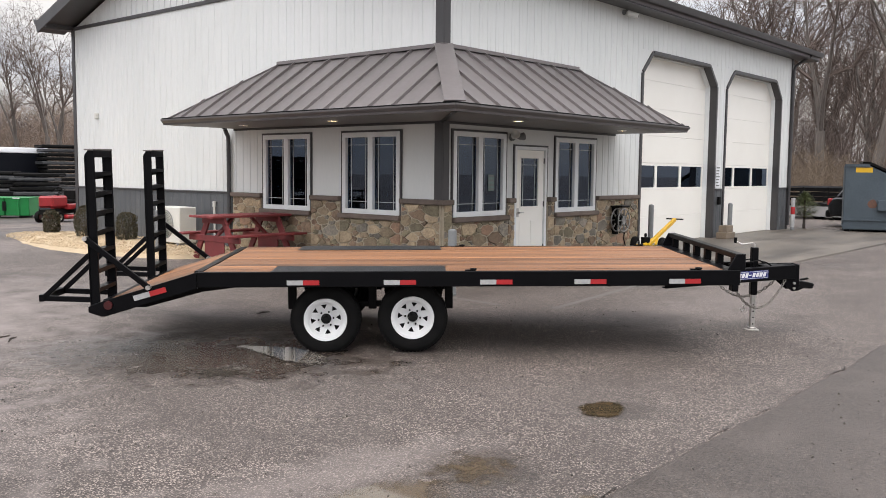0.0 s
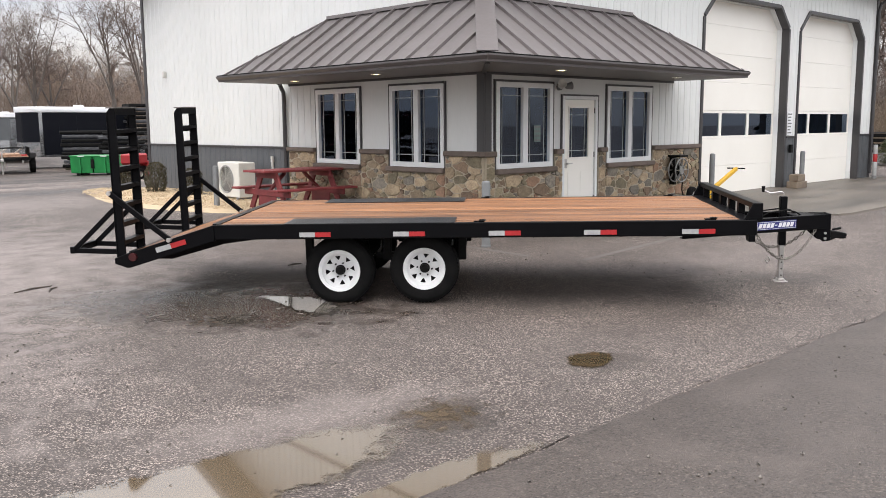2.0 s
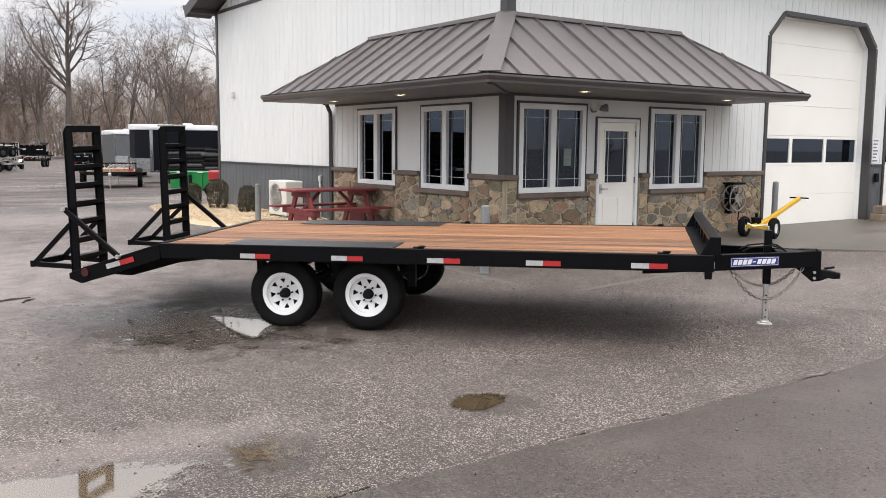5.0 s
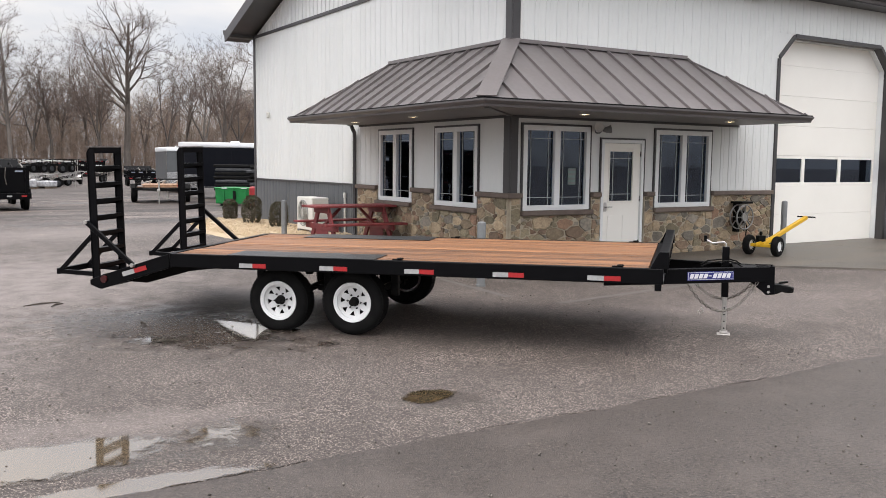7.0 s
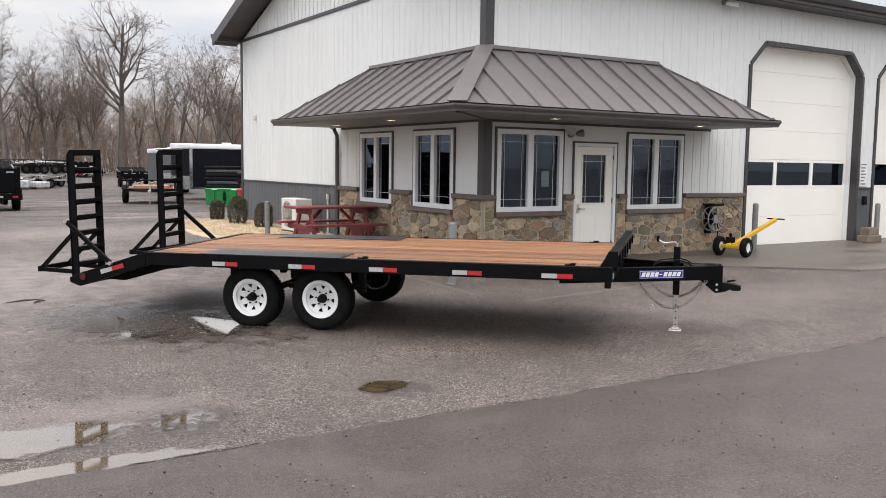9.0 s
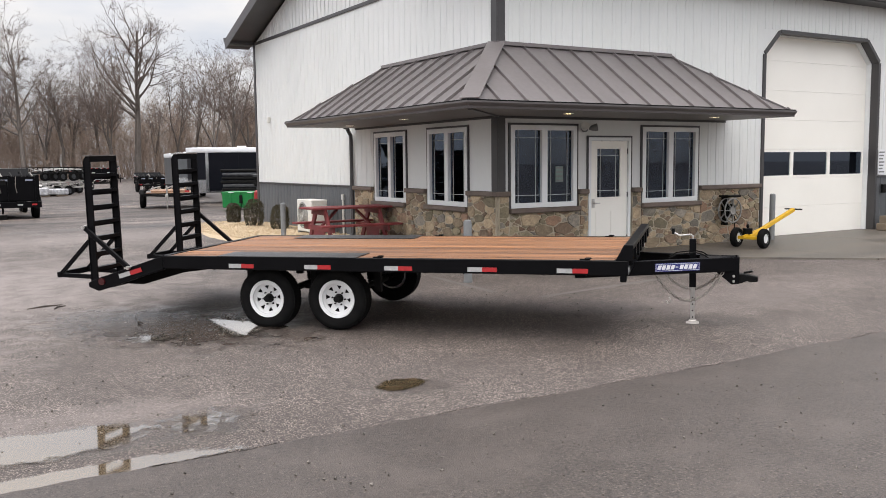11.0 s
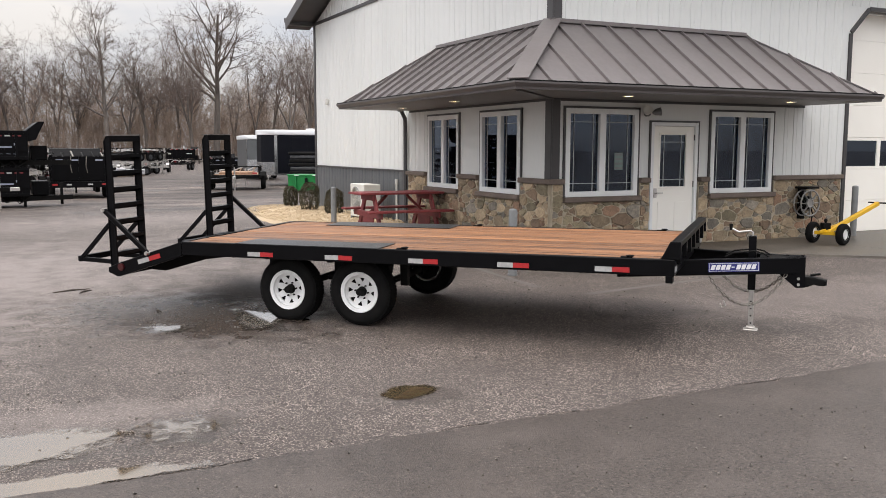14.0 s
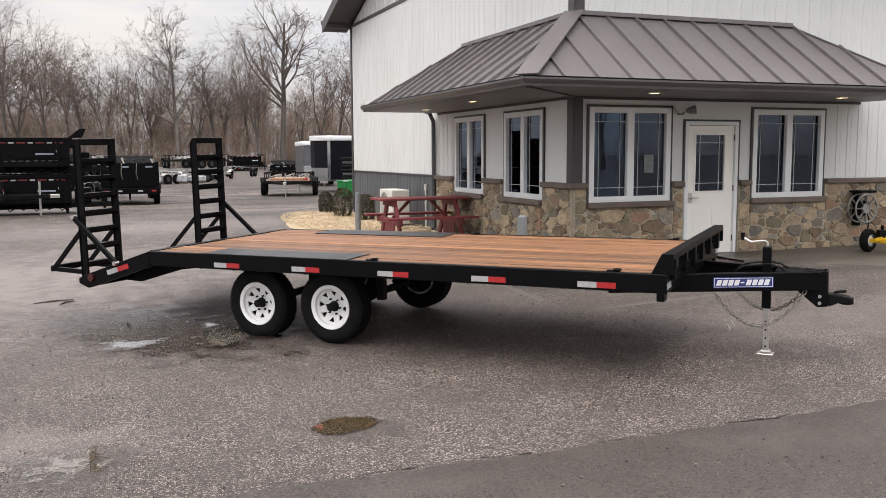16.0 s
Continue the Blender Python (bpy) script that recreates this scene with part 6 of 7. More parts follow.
def dump_trailer(m, label, length=4.2, height=1.25, on_wheels=True, deck_gate=True):
    """A dump trailer, its tongue towards +x."""
    t = thing("dump_trailer", m, label, "trailer", "dump trailers in the yard")
    L, W = length, 1.0
    z0 = 0.72 if on_wheels else 0.0
    b = Solid()
    for sy in (-1, 1):
        b.box(-L / 2, L / 2, sy * W - 0.03, sy * W + 0.03, z0, z0 + height)
    b.box(-L / 2, L / 2, -W, W, z0 - 0.02, z0 + 0.04)
    b.box(L / 2 - 0.05, L / 2, -W, W, z0, z0 + height)
    part("dump_box", b, BLACK, t, "", 0.006)
    for sy in (-1, 1):
        for k in range(7):
            x = -L / 2 + 0.15 + k * (L - 0.3) / 6
            part("side_rib", Solid().box(x - 0.04, x + 0.04, sy * (W + 0.03) - 0.035, sy * (W + 0.03) + 0.035, z0, z0 + height), BLACK, t)
        part("top_rail", Solid().box(-L / 2, L / 2, sy * W - 0.06, sy * W + 0.06, z0 + height - 0.02, z0 + height + 0.06), BLACK, t, "", 0.006)
        for k in range(6):
            x = -L / 2 + 0.3 + k * 0.62
            for dx, mt, nm in ((0, WHITE_TAPE, "silver_reflector"), (0.16, RED_TAPE, "red_reflector")):
                part(nm, Solid().box(x + dx, x + dx + 0.15, sy * (W + 0.068) - 0.003, sy * (W + 0.068) + 0.003, z0 + height - 0.02, z0 + height + 0.03), mt, t)
        part("decal_mark", Solid().box(0.6, 1.3, sy * (W + 0.04) - 0.003, sy * (W + 0.04) + 0.003, z0 + 0.5, z0 + 0.58), WHITE_DECAL, t)
    part("front_shield", Solid().prism([(L / 2 - 0.02, z0 + height), (L / 2 + 0.32, z0 + height + 0.3), (L / 2 + 0.35, z0 + height + 0.26), (L / 2 + 0.03, z0 + height - 0.1)], -W, W, lambda x, z, y: (x, y, z)), BLACK, t)
    gate = part("tailgate", Solid().box(-L / 2 - 0.03, -L / 2 + 0.03, -W, W, z0 + 0.02, z0 + height), BLACK, t, "", 0.006)
    for y in (-0.95, 0.0, 0.95):
        part("gate_rib", Solid().box(-L / 2 - 0.08, -L / 2 - 0.03, y - 0.04, y + 0.04, z0, z0 + height), BLACK, gate)
    part("rear_bar", Solid().box(-L / 2 - 0.14, -L / 2 - 0.02, -1.1, 1.1, z0 - 0.26, z0 - 0.03), BLACK, t, "", 0.006)
    for y in (-0.85, -0.35, 0.4, 0.9):
        part("tail_light", Solid().box(-L / 2 - 0.15, -L / 2 - 0.14, y - 0.09, y + 0.09, z0 - 0.17, z0 - 0.11), WHITE_TAPE if abs(y) < 0.6 else RED_TAPE, t)
    for y in (-0.7, 0.15, 0.72):
        part("gate_label", Solid().box(-L / 2 - 0.036, -L / 2 - 0.03, y - 0.13, y + 0.13, z0 + height - 0.17, z0 + height - 0.11), PALE_BLUE, t)
    for y in (-0.25, 0.3):
        part("gate_chain", Solid().tube([(-L / 2 - 0.05, y, z0 + height), (-L / 2 - 0.1, y + 0.03, z0 + height * 0.6), (-L / 2 - 0.06, y - 0.02, z0 + 0.3)], 0.016, 5), DULL_CHAIN, t)
    for k in range(6):
        y = -0.9 + 0.36 * k
        part("load_rail", Solid().tube([(-L / 2 + 0.2, y, z0 + height * 0.9), (-L / 2 + 0.6, y + 0.1, z0 + height + 0.14 + 0.05 * (k % 2)), (L / 2 - 0.5, y - 0.05, z0 + height + 0.1)], 0.03, 6), BLACK_DULL if k % 3 else DULL_CHAIN, t)
    if on_wheels:
        f = Solid()
        for sy in (-1, 1):
            f.box(-L / 2, L / 2 + 0.2, sy * 0.5 - 0.03, sy * 0.5 + 0.03, 0.48, 0.66)
            f.beam((L / 2 + 0.1, sy * 0.5, 0.55), (L / 2 + 1.3, 0, 0.55), 0.06, 0.13)
        part("frame", f, BLACK_DULL, t)
        for sy in (-1, 1):
            for x in (-0.75, 0.12):
                road_wheel(t, x, sy * 1.0, 0.38, 0.38, 0.22, BLACK_DULL)
            part("fender", Solid().prism([(-1.25, 0.62), (-1.1, 0.84), (0.5, 0.84), (0.65, 0.62), (0.6, 0.62), (0.47, 0.81), (-1.07, 0.81), (-1.2, 0.62)], sy * 0.88, sy * 1.16, lambda x, z, y: (x, y, z)), BLACK, t)
        part("toolbox", Solid().box(L / 2 + 0.15, L / 2 + 0.55, -0.4, 0.4, 0.62, 1.05), BLACK, t, "", 0.015)
        part("jack", Solid().box(L / 2 + 0.8, L / 2 + 0.88, -0.04, 0.04, 0.03, 1.0), BLACK_DULL, t)
        part("coupler", Solid().box(L / 2 + 1.2, L / 2 + 1.5, -0.06, 0.06, 0.48, 0.62), GALV, t, "", 0.01)
    return t


def low_dump_trailer(m, label, lower):
    """A low dump trailer, its front towards +x; the lower one stands on wheels and legs."""
    t = thing("dump_trailer", m, label, "trailer", "dump trailers in the yard")
    L, W = 4.6, 1.0
    b = Solid()
    for sy in (-1, 1):
        b.box(-L / 2, L / 2, sy * W - 0.025, sy * W + 0.025, 0.45, 1.12)
    b.box(-L / 2, L / 2, -W, W, 0.43, 0.46).box(L / 2 - 0.05, L / 2, -W, W, 0.45, 1.12).box(-L / 2, -L / 2 + 0.05, -W, W, 0.45, 1.12)
    part("dump_box", b, BLACK, t, "", 0.006)
    f = Solid()
    for sy in (-1, 1):
        f.box(-L / 2 + 0.1, L / 2, sy * 0.45 - 0.03, sy * 0.45 + 0.03, 0.27, 0.42)
        f.beam((L / 2 - 0.2, sy * 0.45, 0.34), (L / 2 + 1.1, 0, 0.34), 0.06, 0.13)
    for k in range(7):
        f.box(-L / 2 + 0.2 + k * 0.7, -L / 2 + 0.25 + k * 0.7, -0.95, 0.95, 0.36, 0.43)
    part("frame", f, BLACK_DULL, t)
    for sy in (-1, 1):
        y = sy * (W + 0.03)
        part("top_rail", Solid().box(-L / 2, L / 2, sy * W - 0.055, sy * W + 0.055, 1.1, 1.18), BLACK, t, "", 0.006)
        part("lower_rail", Solid().box(-L / 2, L / 2, sy * W - 0.04, sy * W + 0.04, 0.43, 0.52), BLACK, t, "", 0.006)
        part("side_contour", Solid().prism([(-L / 2, 0.82), (0.9, 0.82), (1.15, 0.7), (L / 2, 0.7), (L / 2, 0.65), (1.13, 0.65), (0.88, 0.77), (-L / 2, 0.77)], y - 0.02, y + 0.02, lambda x, z, yy: (x, yy, z)), BLACK, t)
        for k in range(4):
            x = -L / 2 + 0.2 + k * 1.38
            part("side_rib", Solid().box(x - 0.035, x + 0.035, y - 0.03, y + 0.03, 0.5, 1.1), BLACK, t)
        for k in range(10):
            x = -L / 2 + 0.12 + k * 0.44
            for dx, w, mt, nm in ((0.0, 0.12, WHITE_TAPE, "silver_reflector"), (0.18, 0.2, DIM_RED, "red_reflector")):
                part(nm, Solid().box(x + dx, x + dx + w, y + sy * 0.001 - 0.003, y + sy * 0.001 + 0.003, 1.03, 1.065), mt, t)
        for k in range(9):
            x = 0.6 + k * 0.17
            part("decal_dash", Solid().box(x, x + 0.1, y - 0.003, y + 0.003, 0.578, 0.588), PALE_BLUE, t)
        part("decal_mark", Solid().box(1.5, 1.93, y - 0.004, y + 0.004, 0.74, 0.78), PALE_BLUE, t, "pale blue decal bar")
        part("decal_badge", Solid().box(1.98, 2.06, y - 0.004, y + 0.004, 0.8, 0.86), PALE_BLUE, t)
    if not lower:
        part("front_shield", Solid().prism([(L / 2 - 0.06, 1.15), (L / 2 + 0.26, 1.42), (L / 2 + 0.42, 1.42), (L / 2 + 0.2, 0.95), (L / 2, 0.9)], -W, W, lambda x, z, y: (x, y, z)), BLACK, t, "", 0.008)
    part("pump_box", Solid().box(L / 2 + 0.1, L / 2 + 0.5, -0.35, 0.35, 0.42, 0.8), BLACK, t, "", 0.015)
    for k in range(5):
        pts = [(L / 2 - 1.6 + 0.3 * k, -0.85, 0.42), (L / 2 - 1.45 + 0.3 * k, -0.95, 0.24 + 0.03 * (k % 2)), (L / 2 - 1.2 + 0.3 * k, -0.8, 0.42)]
        part("hose", Solid().tube(pts, 0.018, 6), BLACK_DULL, t)
    if lower:
        for sy in (-1, 1):
            for x in (-1.35, -0.55):
                road_wheel(t, x, sy * 0.98, 0.48, 0.33, 0.2, BLACK_DULL)
            part("leg", Solid().box(L / 2 - 0.15, L / 2 - 0.08, sy * 0.8 - 0.035, sy * 0.8 + 0.035, 0.15, 0.45), BLACK_DULL, t)
        part("jack", Solid().box(L / 2 + 0.8, L / 2 + 0.87, -0.035, 0.035, 0.15, 0.75), BLACK_DULL, t)
    return t


def utility_trailer(m, label, planks=True, tone=None, group="utility trailers in the yard"):
    t = thing("utility_trailer", m, label, "trailer", group)
    L, W = 3.2, 0.98
    f = Solid()
    for sy in (-1, 1):
        f.box(-L / 2, L / 2, sy * W - 0.04, sy * W + 0.04, 0.5, 0.62)
        f.beam((L / 2, sy * 0.7, 0.55), (L / 2 + 1.2, 0, 0.55), 0.06, 0.1)
    f.box(-L / 2, -L / 2 + 0.06, -W, W, 0.5, 0.62).box(L / 2 - 0.06, L / 2, -W, W, 0.5, 0.62)
    part("frame", f, tone or BLACK_DULL, t, "", 0.004)
    for sy in (-1, 1):
        part("side_rail", Solid().box(-L / 2, L / 2, sy * W - 0.025, sy * W + 0.025, 0.93, 0.98), tone or BLACK_DULL, t)
        for k in range(5):
            x = -L / 2 + 0.03 + k * (L - 0.06) / 4
            part("post", Solid().box(x - 0.02, x + 0.02, sy * W - 0.02, sy * W + 0.02, 0.6, 0.94), tone or BLACK_DULL, t)
        road_wheel(t, -0.2, sy * 1.13, 0.33, 0.33, 0.2, RACK_GREY)
        road_wheel(t, 0.6, sy * 1.13, 0.33, 0.33, 0.2, RACK_GREY)
        part("fender", Solid().prism([(-0.62, 0.58), (-0.5, 0.74), (0.88, 0.74), (1.0, 0.58), (0.96, 0.58), (0.86, 0.71), (-0.48, 0.71), (-0.58, 0.58)], sy * 1.02, sy * 1.24, lambda x, z, y: (x, y, z)), tone or BLACK_DULL, t)
    for k in range(3):
        y = -0.6 + 0.6 * k
        part("stowed_bar", Solid().tube([(-L / 2 + 0.2, y, 0.72), (0, y + 0.2, 0.86 + 0.04 * k), (L / 2 - 0.1, y - 0.1, 0.8)], 0.025, 5), GALV, t)
    part("front_rail", Solid().box(L / 2 - 0.05, L / 2, -W, W, 0.93, 0.98), tone or BLACK_DULL, t)
    if planks:
        for k in range(9):
            y = -W + 0.05 + k * 0.212
            part("plank", Solid().box(-L / 2 + 0.06, L / 2 - 0.06, y, y + 0.2, 0.6, 0.64), PALE_WOOD, t)
    part("jack", Solid().cyl((L / 2 + 0.9, 0, 0.02), (L / 2 + 0.9, 0, 0.95), 0.03, n=10), GALV, t)
    part("coupler", Solid().box(L / 2 + 1.1, L / 2 + 1.4, -0.06, 0.06, 0.5, 0.6), GALV, t, "", 0.01)
    for sy in (-1, 1):
        part("marker_light", Solid().box(L / 2, L / 2 + 0.02, sy * 0.8 - 0.1, sy * 0.8 + 0.1, 0.66, 0.72), RED_TAPE if sy > 0 else WHITE_TAPE, t)
    return t


def enclosed_trailer(m, label, skin, length=7.0, height=2.05):
    """A box trailer, its nose towards -x."""
    t = thing("enclosed_trailer", m, label, "trailer", "enclosed trailers in the yard")
    L, W, z0 = length, 1.1, 0.55
    part("box", Solid().box(0.0, L, -W, W, z0, z0 + height), skin, t, "", 0.03)
    s = Solid().prism([(0.0, -W), (-0.55, -0.45), (-0.55, 0.45), (0.0, W)], z0, z0 + height, lambda x, y, z: (x, y, z))
    part("nose", s, skin, t, "", 0.03)
    part("front_window_panel", Solid().box(-0.556, -0.55, -0.36, 0.36, z0 + 0.75, z0 + height - 0.1), POLISHED if skin is SKIN_GREY else skin, t)
    s = Solid().prism([(L + 0.03, -W - 0.03), (-0.02, -W - 0.03), (-0.6, -0.47), (-0.6, 0.47), (-0.02, W + 0.03), (L + 0.03, W + 0.03)], z0 + height, z0 + height + 0.27, lambda x, y, z: (x, y, z))
    part("roof", s, ROOF_WHITE, t, "white aluminium roof", 0.03)
    for sy in (-1, 1):
        part("corner_post", Solid().box(-0.03, 0.13, sy * W - 0.012, sy * W + 0.012, z0, z0 + height), POLISHED, t, "polished corner post")
        s = Solid()
        s.beam((-0.01, sy * (W + 0.005), z0 + 0.35), (-0.555, sy * 0.455, z0 + 0.35), 0.012, 0.7)
        part("stone_guard", s, POLISHED, t, "polished stone guard")
        part("lower_trim", Solid().box(0.16, L, sy * W - 0.012, sy * W + 0.012, z0, z0 + 0.1), POLISHED, t)
        for x in (L * 0.5, L * 0.5 + 0.85):
            road_wheel(t, x, sy * 0.98, 0.35, 0.35, 0.22)
        part("fender", Solid().prism([(L * 0.5 - 0.5, 0.55), (L * 0.5 - 0.4, 0.78), (L * 0.5 + 1.25, 0.78), (L * 0.5 + 1.35, 0.55)], sy * (W - 0.02), sy * (W + 0.03), lambda x, z, y: (x, y, z)), BLACK, t)
    part("front_stone_guard", Solid().box(-0.562, -0.55, -0.44, 0.44, z0, z0 + 0.7), POLISHED, t, "polished stone guard")
    for sy in (-1, 1):
        s = Solid()
        s.beam((-0.3, sy * 0.5, 0.5), (-1.7, 0, 0.5), 0.06, 0.12)
        part("tongue", s, BLACK_DULL, t)
    part("side_door", Solid().box(0.9, 1.75, -W - 0.015, -W + 0.01, z0 + 0.08, z0 + height - 0.12), skin, t, "", 0.01)
    part("roof_vent", Solid().box(L * 0.45, L * 0.45 + 0.4, -0.2, 0.2, z0 + height + 0.27, z0 + height + 0.37), ROOF_WHITE, t, "", 0.03)
    part("jack", Solid().cyl((-1.3, 0, 0.02), (-1.3, 0, 0.9), 0.035, n=10), GALV, t)
    return t


G0 = -0.19


def lay(x, y, a, up=0.0):
    """A place on the yard's ground."""
    return pose(x, y, ground_z(x, y) + up, 0, 0, a)


def corner_pose(x, y, a, lx, ly):
    """Puts a thing's local corner (lx, ly) at x, y."""
    c, s_ = math.cos(radians(a)), math.sin(radians(a))
    return pose(x - lx * c + ly * s_, y - lx * s_ - ly * c, G0, 0, 0, a)


enclosed_trailer(corner_pose(4.45, 33.2, 1, 0.0, -1.1), "black enclosed trailer with white roof and polished nose", SKIN_BLACK, 4.7, 2.1)
enclosed_trailer(corner_pose(5.2, 42.6, 84, 0.0, 1.1), "grey enclosed trailer with white roof and polished nose", SKIN_GREY, 5.0, 1.95)
enclosed_trailer(pose(20.0, 48.0, G0, 0, 0, -10), "black enclosed trailer parked at the far fence", SKIN_BLACK, 7.0, 2.0)
utility_trailer(pose(2.05, 31.2, G0, 0, 0, -106) @ Matrix.Diagonal((1.08, 1.08, 1.15, 1)), "open utility trailer loaded with new lumber")
t = thing("lumber_stack", pose(2.05, 31.2, G0 + 0.736, 0, 0, -106), "stack of pale new lumber on a trailer", "lumber")
for k in range(8):
    part("board", Solid().box(-1.4, 1.35, -0.85 + 0.2 * k, -0.66 + 0.2 * k, 0.0, 0.09), PALE_WOOD, t, "", 0.004)

# dump trailers: a stacked pair and a single one
LARGER = Matrix.Diagonal((1.12, 1.12, 1.1, 1))
low_dump_trailer(lay(-9.98, 17.0, 3, -0.14) @ LARGER, "low black dump trailer with red and silver tape", True)
low_dump_trailer(lay(-9.98, 17.0, 3, 0.91) @ LARGER, "black dump trailer stacked upon another one", False)
dump_trailer(corner_pose(-4.3, 24.6, 89, -1.8, -1.2), "black dump trailer with chained tailgate and tail lights", 3.6, 0.93)
dump_trailer(corner_pose(-7.2, 28.5, 92, -1.8, -1.2), "black dump trailer beside another at the yard's edge", 3.6, 1.0)
dump_trailer(pose(-14.5, 22.5, G0, 0, 0, -30), "black dump trailer at the wood's edge", 4.0, 1.0)
dump_trailer(pose(9.4, 95.0, G0, 0, 0, 12), "dark grey dump trailer at the far edge", 3.4, 1.0)
dump_trailer(pose(6.9, 57.2, G0, 0, 0, 84), "black dump trailer behind the lumber trailer", 3.4, 0.45)
# its galvanised jack stands before the stacked trailers
utility_trailer(lay(-10.6, 14.6, 6), "black utility trailer parked before the dump trailers", False)
# rows of trailers far off
far_rows = [(-6.8, 44, 110), (-9.2, 46, 80), (-1.2, 57, 100), (-4.4, 55, 60), (-7.6, 52, 20), (-11.0, 50, 120), (-14, 46, 75), (-17, 50, 30), (0.9, 60, 95), (-3, 63, 70), (-7, 61, 110), (-12, 59, 50), (-18, 58, 85), (5, 68, 60), (-22, 50, 100), (9, 64, 20), (-27, 55, 70), (-15, 40, 60), (-19, 36, 95), (-2.4, 53.5, 80), (0.6, 58, 40), (2.2, 62, 75), (-0.4, 54.5, 20), (-3.4, 57, 100)]
first_b = utility_trailer(pose(-4.2, 52.0, G0, 0, 0, 70), "empty black utility trailer in a distant row", False, group="distant trailer rows")
first_g = utility_trailer(pose(-3.0, 51.0, G0, 0, 0, 40), "empty galvanised utility trailer in a distant row", False, GALV, group="distant trailer rows")
for i, (x, y, a) in enumerate(far_rows):
    copy_thing(first_g if i % 3 == 0 or i > 18 else first_b, pose(x, y, G0, 0, 0, a))
    if i % 2 == 0:
        copy_thing(first_b, pose(x + 0.3, y + 0.2, G0 + 0.98, 0, 0, a + 4))
# more trailers crowded beside the dump trailers
for x, y, a, up, g in ((-5.6, 30.6, 92, 0.0, 0), (-5.6, 30.6, 96, 0.98, 1), (-8.4, 33.5, 60, 0.0, 1), (-8.2, 33.6, 64, 0.98, 0), (-13.2, 23.0, 15, 0.0, 0)):
    copy_thing(first_g if g else first_b, lay(x, y, a, up))


# white-wrapped bundles among the far trailers
WRAP = surf("crumpled_white_wrap", (0.62, 0.62, 0.63), (0.22, 0.22, 0.23), 5.0, 0.5, bump=0.8, bscale=9)
for x, y, a, w, h in ((-2.7, 50.6, 20, 0.9, 0.42), (-1.5, 50.9, -10, 0.8, 0.5), (-0.4, 51.6, 35, 0.9, 0.4)):
    t = thing("wrapped_bundle", lay(x, y, a), "white plastic-wrapped bundle on timber bearers", "bundle", "wrapped bundles in the yard")
    part("wrapping", Solid().box(-w / 2, w / 2, -0.5, 0.5, 0.12, 0.12 + h), WRAP, t, "", 0.06)
    for sy in (-0.35, 0.35):
        part("bearer", Solid().box(-w / 2, w / 2, sy - 0.05, sy + 0.05, 0, 0.12), WORN_TIMBER, t)


def steel_gate(parent, off, z, mt):
    gate = part("gate", Solid().box(-0.95 + off, 0.95 + off, -0.6, -0.5, z, z + 0.15), mt, parent, "", 0.035)
    part("rail", Solid().box(-0.95 + off, 0.95 + off, 0.5, 0.6, z, z + 0.15), mt, gate, "", 0.035)
    for j in range(5):
        x = -0.9 + 0.45 * j + off
        part("bar", Solid().box(x - 0.03, x + 0.03, -0.5, 0.5, z + 0.02, z + 0.08), mt, gate)


# stacked racks and green bin at the building's back corner
t = thing("rack_stack", lay(5.7, 30.9, -40), "tall stack of black steel gates and racks", "rack")
for k in range(9):
    z = 0.12 + 0.19 * k
    off = 0.06 * math.sin(k * 2.1)
    steel_gate(t, off, z, (BLACK_DULL, RACK_GREY, BLACK_DULL)[k % 3])
part("runner", Solid().box(-0.9, 0.9, -0.4, -0.3, 0, 0.12).box(-0.9, 0.9, 0.3, 0.4, 0, 0.12), WORN_TIMBER, t)
t = thing("rack_stack", lay(9.45, 32.6, -8), "tall stack of black steel gates and racks", "rack")
for k in range(15):
    z = 0.12 + 0.2 * k
    off = 0.08 * math.sin(k * 1.7)
    steel_gate(t, off, z, (BLACK_DULL, RACK_GREY, BLACK_DULL)[k % 3])
part("runner", Solid().box(-0.9, 0.9, -0.4, -0.3, 0, 0.12).box(-0.9, 0.9, 0.3, 0.4, 0, 0.12), WORN_TIMBER, t)
t = thing("rack_stack", lay(7.0, 29.7, -40), "tall stack of black steel gates and racks", "rack")
for k in range(8):
    steel_gate(t, 0.1 * math.sin(k * 2.9), 0.12 + 0.21 * k, (RACK_GREY, BLACK_DULL, BLACK_DULL)[k % 3])
part("runner", Solid().box(-0.9, 0.9, -0.4, -0.3, 0, 0.12).box(-0.9, 0.9, 0.3, 0.4, 0, 0.12), WORN_TIMBER, t)
t = thing("green_bin", lay(4.15, 25.9, -42), "bright green steel hopper bin in two halves", "bin")
for sx in (-1, 1):
    x0, x1 = (-0.9, -0.015) if sx < 0 else (0.015, 0.9)
    part("tub", Solid().prism([(-0.55, 0.1), (0.5, 0.1), (0.62, 0.78), (-0.6, 0.78)], x0, x1, lambda y, z, x: (x, y, z)), GREEN, t, "", 0.02)
    part("rim", Solid().box(x0 - 0.02 * (sx < 0), x1 + 0.02 * (sx > 0), -0.63, 0.65, 0.76, 0.81), GREEN, t, "", 0.01)
    part("rib", Solid().box(sx * 0.5 - 0.03, sx * 0.5 + 0.03, -0.63, -0.56, 0.12, 0.76), GREEN, t)
    part("label", Solid().box(sx * 0.45 - 0.13, sx * 0.45 + 0.13, -0.634, -0.63, 0.765, 0.805), WHITE_DECAL, t)
    part("skid", Solid().box(sx * 0.6 - 0.08, sx * 0.6 + 0.08, -0.55, 0.5, 0, 0.1), BLACK_DULL, t)
part("latch", Solid().box(-0.06, 0.06, -0.64, -0.57, 0.3, 0.66), BLACK_DULL, t)

